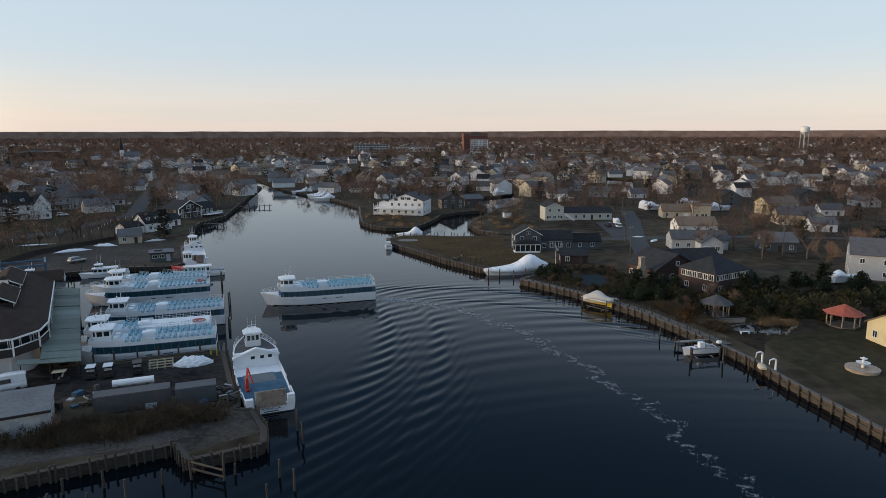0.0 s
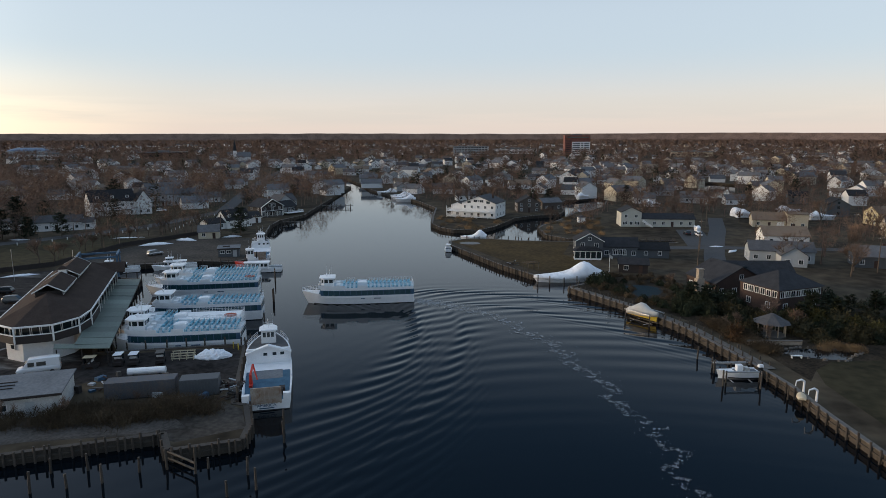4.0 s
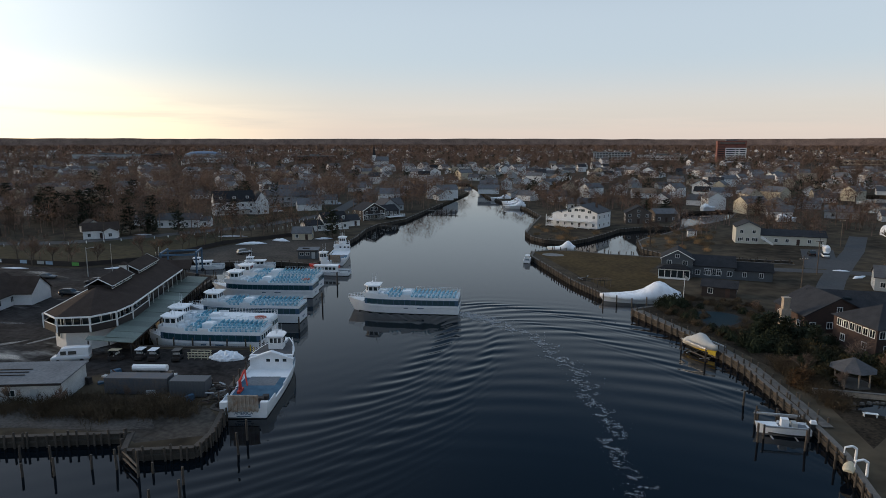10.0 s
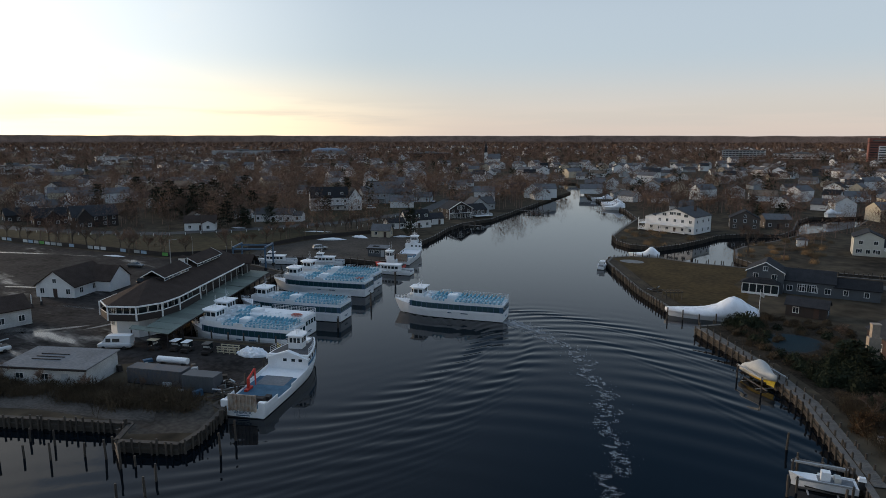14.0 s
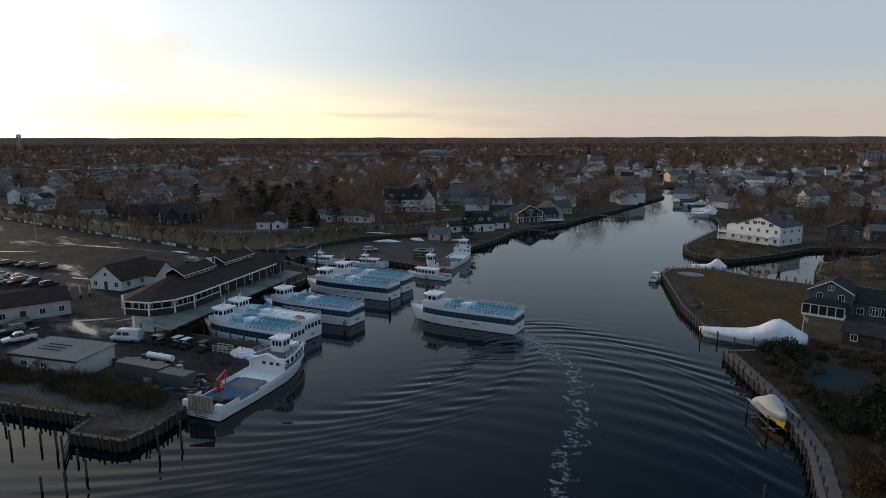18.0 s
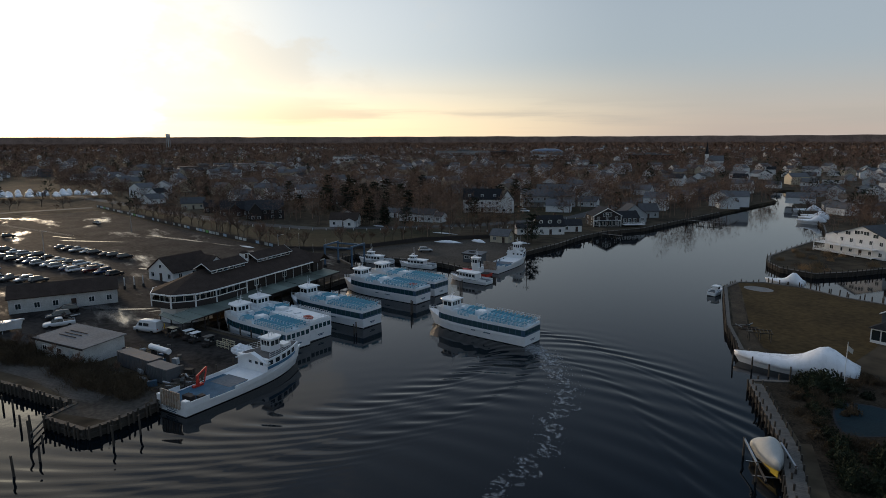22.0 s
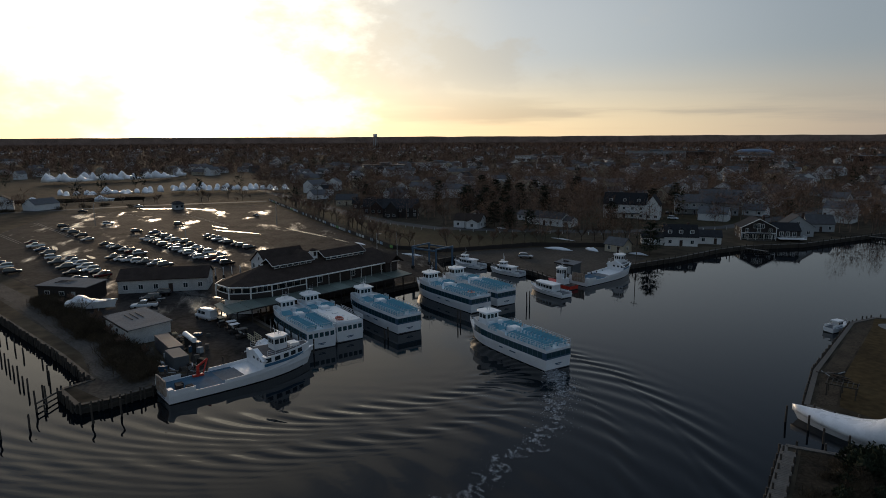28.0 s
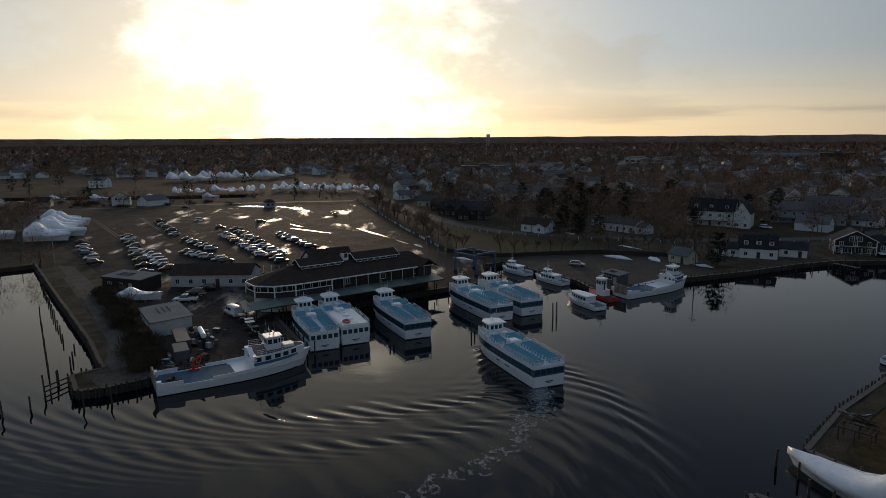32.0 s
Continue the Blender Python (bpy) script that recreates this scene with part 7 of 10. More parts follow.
for k in range(24):
    a = 2 * math.pi * k / 24
    x, y = 60.0 + 6.2 * math.cos(a) + 1.2 * math.sin(3 * a), 114.5 + 3.1 * math.sin(a) + 0.5 * math.cos(2 * a)
    r_ = rng.uniform(0.25, 0.5)
    tagged(part("pond_stone", Mesh().prism([(r_ * math.cos(b + k) * rng.uniform(0.8, 1.1), r_ * 0.8 * math.sin(b + k)) for b in [math.pi * j / 3 for j in range(6)]], -0.05, rng.uniform(0.2, 0.4), 0.25), M_PLANK, at=at(x, y, rng.uniform(0, 90))), "rough dark stone on the pond's rim", "stone", "pond stones")
dw_ = thing("garden_wall", at(49.0, 117.2, 8), "low pale stone wall and terrace in the garden", "wall")
part("wall", Mesh().box(0, 0, 0, 9.5, 0.4, 0.75), M_STONE, dw_)
part("coping", Mesh().box(-0.1, -0.08, 0.75, 9.6, 0.48, 0.85), M_PLANK, dw_)
bn_ = thing("garden_bench", at(55.0, 111.4, 5), "pale garden bench on the grass", "bench")
part("seat", Mesh().box(-0.9, -0.25, 0.42, 0.9, 0.25, 0.48), M_TRIM, bn_)
for x in (-0.75, 0.75):
    part("leg", Mesh().box(x - 0.06, -0.22, 0, x + 0.06, 0.22, 0.42), M_TRIM, bn_)
for x, y in ((50.7, 96.4), (51.2, 93.2)):
    dv_ = thing("davit", at(x, y, 200), "white curved boat davit on the bulkhead", "davit", "boat davits")
    part("post", Mesh().tube((0, 0, 0), (0, 0, 1.7), 0.16, 0.14, 8), M_WHITE, dv_)
    part("arm", Mesh().tube((0, 0, 1.65), (0.5, 0, 1.95), 0.14, n=8).tube((0.5, 0, 1.95), (1.3, 0, 1.8), 0.14, 0.1, 8), M_WHITE, dv_)
    part("hook", Mesh().tube((1.3, 0, 1.8), (1.35, 0, 1.1), 0.07, n=6), M_WHITE, dv_)
sk_ = thing("upturned_dinghy", at(49.9, 94.9, 75), "upturned tan dinghy under the davits", "boat")
part("hull", Mesh().loft([[(-1.5 + 3.0 * k / 8, 0.65 * math.sin(math.pi * (0.25 + 0.7 * k / 8)) * math.cos(math.pi * j / 8), 0.5 * math.sin(math.pi * j / 8) * math.sin(math.pi * (0.2 + 0.75 * k / 8))) for j in range(9)] for k in range(9)]), M_WOODY, sk_)
sh_ = thing("arched_shelter", at(98.5, 309.0, 12), "white arched canvas shelter in a garden", "shelter")
part("cover", Mesh().loft([[(2.0 * math.cos(math.pi * j / 12), -2.5 + 5.0 * k, 3.8 * math.sin(math.pi * j / 12) ** 0.7) for j in range(13)] for k in range(2)]), M_WRAP, sh_)
part("door_flap", Mesh().box(-0.9, -2.6, 0, 0.9, -2.52, 2.6), M_TARP, sh_)


def scrap_heap(x, y, deg, n, seed, spread=2.6):
    """A heap of old pipes, hoses and planks."""
    r_ = random.Random(seed)
    root = thing("scrap_heap", at(x, y, deg), "dark heap of old pipes, planks and gear in the yard", "scrap heap", "scrap heaps")
    for k in range(n):
        px, py = r_.gauss(0, spread * 0.45), r_.gauss(0, spread * 0.3)
        z = max(0.12, 1.5 * math.exp(-(px * px + py * py) / spread ** 2) * r_.random())
        a = r_.uniform(0, math.pi)
        L_ = r_.uniform(0.7, 2.0)
        q = (px + L_ * math.cos(a), py + L_ * math.sin(a), max(0.1, z + r_.uniform(-0.4, 0.5)))
        if k % 3:
            part("pipe", Mesh().tube((px, py, z), q, r_.uniform(0.06, 0.14), n=6), r_.choice((M_DARK, M_BRICK, M_METAL, M_PILE)), root)
        else:
            part("plank", Mesh().box(px - L_ / 2, py - 0.15, z - 0.1, px + L_ / 2, py + 0.15, z + 0.02), r_.choice((M_PLANK, M_TIMBER, M_BLACKWALL)), root)


scrap_heap(-31.0, 84.5, 20, 26, 3)
scrap_heap(-28.8, 81.2, 60, 22, 4, 2.0)
scrap_heap(-47.5, 81.0, 20, 16, 5, 2.2)

scrap_heap(-80.5, 73.0, 30, 24, 6, 2.4)
scrap_heap(4.6, 180.6, 30, 18, 7, 2.0)
# low timber arbour and a paved corner on the lawn
pg_ = thing("garden_arbour", at(9.8, 176.2, 35), "low brown timber arbour at the lawn's edge", "arbour")
for x in (-1.8, 0, 1.8):
    for y in (-1.1, 1.1):
        part("post", Mesh().box(x - 0.07, y - 0.07, 0, x + 0.07, y + 0.07, 1.7), M_TIMBER, pg_)
for y in (-1.1, 1.1):
    part("beam", Mesh().box(-2.1, y - 0.06, 1.7, 2.1, y + 0.06, 1.85), M_TIMBER, pg_)
for k in range(7):
    part("rafter", Mesh().box(-1.95 + 0.65 * k - 0.04, -1.4, 1.85, -1.95 + 0.65 * k + 0.04, 1.4, 1.95), M_TIMBER, pg_)
sheet("paved_corner", [(-12.0 + 3.6 * math.cos(2 * math.pi * k / 18), 216.0 + 2.6 * math.sin(2 * math.pi * k / 18)) for k in range(18)], G + 0.03, mat("grey_flagstones", (0.17, 0.17, 0.17), 0.85, var=0.3, scale=0.6, bump=0.4), "grey paved corner at the tip of the lawn", "paving")

# ---- vehicles ----
M_LAMPRED = mat("tail_lamp_red", (0.35, 0.01, 0.01), 0.3, var=0.05)
M_LAMPCLEAR = glass("headlamp_glass", (0.55, 0.56, 0.58), 0.1)


def car_proto(kind, paint):
    """A parked car, nose to +x: body shell, glasshouse with roof, wheels, lamps."""
    L, W, Hh = {"sedan": (4.7, 1.82, 1.45), "suv": (4.8, 1.92, 1.75), "pickup": (5.7, 2.0, 1.85), "van": (5.9, 2.05, 2.5)}[kind]
    root = thing({"van": "van", "pickup": "pickup_truck"}.get(kind, "car"), at(0, 0, 0), "", "van" if kind == "van" else "car")
    hw, hl = W / 2, L / 2
    # body: stations along the car as (x, half width, underside, shoulder, top)
    sh = {"sedan": 0.80, "suv": 0.94, "pickup": 1.02, "van": 1.15}[kind]
    nose = {"sedan": 1.45, "suv": 1.35, "pickup": 1.5, "van": 0.95}[kind]
    lo = 0.26 if kind == "sedan" else 0.34
    st = [(-hl, 0.80, lo + 0.16, sh - 0.16, sh - 0.08), (-hl + 0.12, 0.92, lo + 0.04, sh - 0.06, sh + 0.06), (-hl + 0.55, 0.99, lo, sh, sh + 0.12), (-0.2, 1.0, lo, sh, sh + 0.12),
          (hl - nose, 0.99, lo, sh - 0.02, sh + 0.11), (hl - 0.55, 0.96, lo, sh - 0.10, sh + 0.01), (hl - 0.16, 0.89, lo + 0.04, sh - 0.20, sh - 0.10), (hl, 0.74, lo + 0.14, sh - 0.34, sh - 0.27)]
    b = Mesh()
    b.loft([[(x, hw * k * 0.82, zt), (x, hw * k * 0.95, (zt + zs) / 2 + 0.02), (x, hw * k, zs), (x, hw * k * 0.99, (zs + zb) / 2), (x, hw * k * 0.93, zb),
             (x, -hw * k * 0.93, zb), (x, -hw * k * 0.99, (zs + zb) / 2), (x, -hw * k, zs), (x, -hw * k * 0.95, (zt + zs) / 2 + 0.02), (x, -hw * k * 0.82, zt)] for x, k, zb, zs, zt in st])
    part("body", b, paint, root, smooth=True)
    z0 = sh + 0.08
    # cabin line: foot of the rear glass, roof's rear and front, foot of the windscreen
    xa, xb, xc, xd = {"sedan": (-hl + 0.55, -hl + 1.45, 0.25, hl - 1.35), "suv": (-hl + 0.12, -hl + 0.5, 0.35, hl - 1.25), "pickup": (-0.75, -0.55, 0.6, hl - 1.45), "van": (-hl + 0.03, -hl + 0.12, hl - 1.75, hl - 0.9)}[kind]
    cabin_st = [(xa, 0.90, z0 + 0.02), (xa + (xb - xa) * 0.55, 0.85, z0 + (Hh - z0) * 0.62), (xb, 0.79, Hh - 0.05), ((xb + xc) / 2, 0.80, Hh), (xc, 0.79, Hh - 0.05), (xc + (xd - xc) * 0.5, 0.85, z0 + (Hh - z0) * 0.55), (xd, 0.90, z0 + 0.02)]
    g = Mesh()
    g.loft([[(x, hw * k * 0.82, z), (x, hw * k, z - 0.09 * (z - z0) / (Hh - z0)), (x, hw * 0.93, z0 - 0.03), (x, -hw * 0.93, z0 - 0.03), (x, -hw * k, z - 0.09 * (z - z0) / (Hh - z0)), (x, -hw * k * 0.82, z)] for x, k, z in cabin_st])
    part("glasshouse", g, paint if kind == "van" else M_GLASS, root)
    r = Mesh()
    r.loft([[(x, hw * k * 0.80, z + 0.022), (x, hw * k * 1.0, z - 0.07), (x, hw * k * 0.97, z - 0.10), (x, -hw * k * 0.97, z - 0.10), (x, -hw * k * 1.0, z - 0.07), (x, -hw * k * 0.80, z + 0.022)]
            for x, k, z in ((xb - 0.12, 0.77, Hh - 0.10), (xb + 0.1, 0.80, Hh - 0.035), ((xb + xc) / 2, 0.82, Hh + 0.01), (xc - 0.1, 0.80, Hh - 0.035), (xc + 0.12, 0.77, Hh - 0.10))])
    part("roof", r, paint, root, smooth=True)
    if kind == "van":
        window_row(root, "side_window", [((hl - 2.05, s * hw * 0.90, 1.72), (-s, 0, 0), (0, s * -0.14, 1), 0.85, 0.62) for s in (-1, 1)] + [((hl - 3.4, s * hw * 0.90, 1.72), (-s, 0, 0), (0, s * -0.14, 1), 1.25, 0.58) for s in (-1, 1)], M_GLASS)
        window_row(root, "windscreen", [((hl - 1.26, 0, 1.86), (0, 1, 0), (-0.62, 0, 0.8), 1.45, 0.95)], M_GLASS)
    if kind == "pickup":
        part("bed", Mesh().box(-hl + 0.15, -hw * 0.78, 0.6, -0.8, hw * 0.78, sh + 0.135), M_DARK, root)
    for sx in (-1, 1):
        for sy in (-1, 1):
            part("wheel", Mesh().tube((sx * hl * 0.61, sy * (hw - 0.2), 0.33), (sx * hl * 0.61, sy * (hw + 0.01), 0.33), 0.33, n=12), M_TYRE, root)
    for sy in (-1, 1):
        part("headlight", Mesh().box(hl - 0.22, sy * hw * 0.66 - 0.18, sh - 0.33, hl - 0.04, sy * hw * 0.66 + 0.18, sh - 0.20), M_LAMPCLEAR, root)
        part("tail_light", Mesh().box(-hl - 0.015, sy * hw * 0.68 - 0.11, sh - 0.26, -hl + 0.1, sy * hw * 0.68 + 0.11, sh - 0.12), M_LAMPRED, root)
    return root


PROTO = {}
COLOURS = ("white", "black", "silver", "dark grey", "navy blue", "dark red")


def park(x, y, deg, kind, paint, where="in the ferry car park", group="cars in the car park"):
    """Stands a copy of a car on the ground."""
    key = (kind, paint)
    m = at(x, y, deg) @ pose(0, 0, 0.03)
    lab = f"parked {COLOURS[paint]} {kind} {where}"
    if key not in PROTO:
        PROTO[key] = car_proto(kind, CAR_PAINT[paint])
        ob = PROTO[key]
        ob.matrix_basis = m
    else:
        ob = copy_thing(PROTO[key], m)
    tagged(ob, lab, "van" if kind == "van" else "car")
    ob["group"] = group
    return ob


rng = random.Random(21)
CAR_ROWS = [((-174.6, 7.9), (-130, 30.1), 6), ((-189.4, 19.4), (-114.1, 50.7), 9), ((-146.6, 41.3), (-116.8, 56.0), 7), ((-236.2, 18.6), (-190.8, 37.3), 5), ((-175.5, 46.3), (-151.7, 61.1), 6),
            ((-145.6, 54.0), (-127.4, 70.7), 7), ((-185.4, 58.7), (-136.9, 80.6), 12), ((-201.3, 59.9), (-139.9, 85.7), 11), ((-184.5, 80.6), (-150.5, 95.4), 8), ((-134, 84), (-124, 88.5), 3)]
for (ax, ay), (bx, by), n in CAR_ROWS:
    for k in range(n):
        u = k / (n - 1)
        park(ax + (bx - ax) * u + rng.uniform(-0.5, 0.5), ay + (by - ay) * u + rng.uniform(-0.3, 0.3), 113 + rng.uniform(-3, 3) + (180 if rng.random() < 0.4 else 0), rng.choice(("sedan", "sedan", "suv", "suv", "pickup")), rng.choice((0, 0, 0, 1, 1, 1, 1, 2, 2, 2, 3, 3, 3, 4, 4, 5)))
for x, y, d, k, c in ((-225.8, 66.7, 100, "suv", 1), (-208, 52, 110, "suv", 1), (-318, 38, 80, "sedan", 0), (-300, 13.4, 80, "sedan", 1), (-239, 36, 110, "suv", 0), (-250, 100, 20, "sedan", 3),
                      (-104.5, 117.0, 20, "suv", 1), (-100.5, 121.5, 20, "suv", 3), (-110, 128, 200, "suv", 1), (-96.5, 126, 20, "sedan", 1), (-128, 128, 25, "sedan", 3)):
    park(x, y, d, k, c, "near the terminal" if x > -140 else "on the open lot")
park(-62.6, 85.4, 215, "van", 0, "beside the terminal", "")
park(-77.0, 71.6, 268, "pickup", 0, "outside the workshop", "")
park(-84.0, 72.0, 268, "suv", 3, "outside the workshop", "")
park(-88.2, 73.8, 268, "suv", 1, "outside the workshop", "")
park(-104.7, 178.6, 62, "suv", 2, "on the gravel yard", "")
for x, y, d, k, c in ((64.8, 247.5, 92, "suv", 1), (68.2, 245.0, 92, "suv", 0), (91.5, 242, 178, "sedan", 0), (150, 218, 20, "suv", 1), (155, 219, 20, "suv", 2), (-163, 330, 110, "sedan", 2), (-190, 296, 60, "sedan", 1), (-171, 284, 30, "suv", 0)):
    park(x, y, d, k, c, "at a house drive", "cars at houses")

# ---- poles, fences and yard gear ----


def pole(x, y, h, label, arm=False, name="utility_pole", mt=M_BARK):
    root = thing(name, at(x, y, 30), label, "pole")
    part("shaft", Mesh().tube((0, 0, 0), (0, 0, h), 0.15, 0.09, 8), mt, root)
    if arm:
        part("crossarm", Mesh().box(-1.1, -0.06, h - 0.9, 1.1, 0.06, h - 0.75), mt, root)
        for xx in (-0.95, -0.4, 0.4, 0.95):
            part("insulator", Mesh().tube((xx, 0, h - 0.75), (xx, 0, h - 0.55), 0.05, n=6), M_METAL, root)
    else:
        part("lamp_arm", Mesh().tube((0, 0, h - 0.3), (1.6, 0, h), 0.05, n=5), M_METAL, root)
        part("lamp_head", Mesh().box(1.3, -0.18, h - 0.05, 2.1, 0.18, h + 0.1), M_METAL, root)


for x, y, h in ((-160, 74.5, 9.5), (-238, 31, 10), (-134.5, 16.5, 9), (-120, 134, 8), (-214, 108, 9)):
    pole(x, y, h, "tall lamp pole over the car park", name="lamp_pole", mt=M_METAL)
for x, y in ((54.5, 182), (62, 214), (76, 268), (118, 240), (101, 186), (-146, 214), (-150, 256), (-148, 292), (-172, 182), (-225, 152), (-290, 135), (-84, 205), (-114, 226)):
    pole(x, y, 10, "wooden utility pole with a crossarm", True)
fp = thing("flag_pole", at(29.5, 163.5, 0), "white flagpole with a small hanging flag", "flagpole")
part("mast", Mesh().tube((0, 0, 0), (0, 0, 7.4), 0.07, 0.04, 8), M_WHITE, fp)
part("flag", Mesh().add([(0.05, 0, 6.9), (0.75, 0.15, 6.4), (0.7, 0.1, 5.7), (0.05, 0, 6.1)], [(0, 1, 2, 3)]), M_TARP, fp)
for x, y in ((-102.0, 141.5), (-118, 140), (-96, 135)):
    f2 = thing("flag_pole", at(x, y, 0), "slim white pole beside the terminal", "pole")
    part("mast", Mesh().tube((0, 0, 0), (0, 0, 8.0), 0.07, 0.04, 6), M_METAL, f2)
    part("finial", Mesh().tube((0, 0, 8.0), (0, 0, 8.2), 0.1, 0.03, 6), M_METAL, f2)


def banner_fence(pts, label, step=3.0, banners=True):
    """A dark fence with pale banners hung on its panels."""
    rng = random.Random(3)
    root = thing("fence", pose(0, 0, 0), label, "fence", "", "structure")
    for (ax, ay), (bx, by) in zip(pts[:-1], pts[1:]):
        L = math.hypot(bx - ax, by - ay)
        n = round(L / step)
        deg = math.degrees(math.atan2(by - ay, bx - ax))
        panel = mesh_data(Mesh().box(0.05, -0.03, 0.08, L / n - 0.05, 0.03, 1.5), M_BLACKWALL, name="panel")
        post = mesh_data(Mesh().box(-0.06, -0.06, 0, 0.06, 0.06, 1.65), M_BLACKWALL, name="post")
        for k in range(n):
            m = pose(ax, ay, G, 0, 0, deg) @ pose(k * L / n, 0, 0)
            part("panel", panel, None, root, at=m)
            part("post", post, None, root, at=m)
            if banners and rng.random() < 0.62:
                b = Mesh().box(0.3, -0.075, 0.35, L / n - 0.3, -0.035, 1.35).box(0.3, 0.035, 0.35, L / n - 0.3, 0.075, 1.35)
                part("banner", b, M_SIGNS[rng.choice((0, 0, 0, 3, 2, 1 if rng.random() < 0.4 else 3))], root, at=m)


banner_fence([(-330, 110), (-243, 123.5), (-187, 132.5), (-134, 142.5)], "dark fence hung with pale advertising banners")
banner_fence([(-134, 142.5), (-122, 158), (-124, 190), (-113, 217)], "dark fence behind the gravel yard", 3.0, False)


def picket(pts, label, step=5.2, h=0.95, mt=M_TRIM):
    root = thing("post_fence", pose(0, 0, 0), label, "fence", "", "structure")
    post = mesh_data(Mesh().box(-0.09, -0.09, 0, 0.09, 0.09, h), mt, name="post")
    for (ax, ay), (bx, by) in zip(pts[:-1], pts[1:]):
        L = math.hypot(bx - ax, by - ay)
        n = round(L / step)
        for k in range(n):
            part("post", post, None, root, at=pose(ax + (bx - ax) * k / n, ay + (by - ay) * k / n, G))


picket([(-235, 142), (-205, 151), (-178, 165), (-158, 192), (-138, 232)], "white posts along the street's grass verge")
picket([(-128, 224), (-138, 262), (-135, 300)], "white posts along the street's far side")

# old snow heaps and puddle ice
def snow(x, y, w, d, h, seed, label="heap of old grey snow on the ground"):
    rng = random.Random(seed)
    b = Mesh()
    rg = []
    for i in range(8):
        s = i / 7
        hb = d / 2 * max(math.sin(math.pi * s), 0.05) * rng.uniform(0.8, 1.15)
        rg.append([(-w / 2 + w * s, -hb * math.cos(math.pi * j / 7), max(0, h * rng.uniform(0.6, 1.1) * math.sin(math.pi * j / 7) * max(math.sin(math.pi * s), 0.05))) for j in range(8)])
    b.loft(rg)
    tagged(part("snow_heap", b, M_SNOW, smooth=True, at=at(x, y, rng.uniform(0, 60))), label, "snow", "snow heaps")


for k, (x, y, w, d, h) in enumerate(((-116, 196, 11, 3, 0.9), (-111, 206, 8, 3, 1.0), (-99, 216, 7, 2.2, 0.7), (-150, 134, 9, 1.6, 0.3), (-170, 198, 8, 3, 0.25), (72, 214, 7, 2, 0.4), (69, 222, 5, 2, 0.3), (-122, 146, 9, 2, 0.5), (-135, 208, 12, 1.2, 0.3))):
    snow(x, y, w, d, h, k)
for k, (x, y, d) in enumerate(((-83.0, 60.5, 65), (-88, 57, 65))):
    if k == 0:
        wrapped_boat(at(x + 3, y - 5, 85), "white cabin cruiser half wrapped beside the workshop", 10.5, 3.2, 2.7, seed=11, z_keel=0.7)
# clutter by the freight boat and along the yard's edge
rng = random.Random(31)
for k in range(26):
    x, y = rng.uniform(-52, -29.5), rng.uniform(78.5, 86.5)
    w, d, h = rng.uniform(0.5, 1.6), rng.uniform(0.4, 1.2), rng.uniform(0.3, 1.4)
    c = thing("yard_crate", at(x, y, rng.uniform(0, 90)), "dark crate and scrap gear at the yard's edge", "crate", "yard scrap")
    part("box", Mesh().prism([(-w / 2, -d / 2), (w / 2, -d / 2), (w / 2, d / 2), (-w / 2, d / 2)], 0.08, h, 0.06), rng.choice((M_BLACKWALL, M_PLANK, M_BAND, M_LIGHTGREY, M_TIMBER)), c)
    part("skid", Mesh().box(-w / 2, -d / 2, 0, w / 2, d / 2, 0.08), M_PLANK, c)
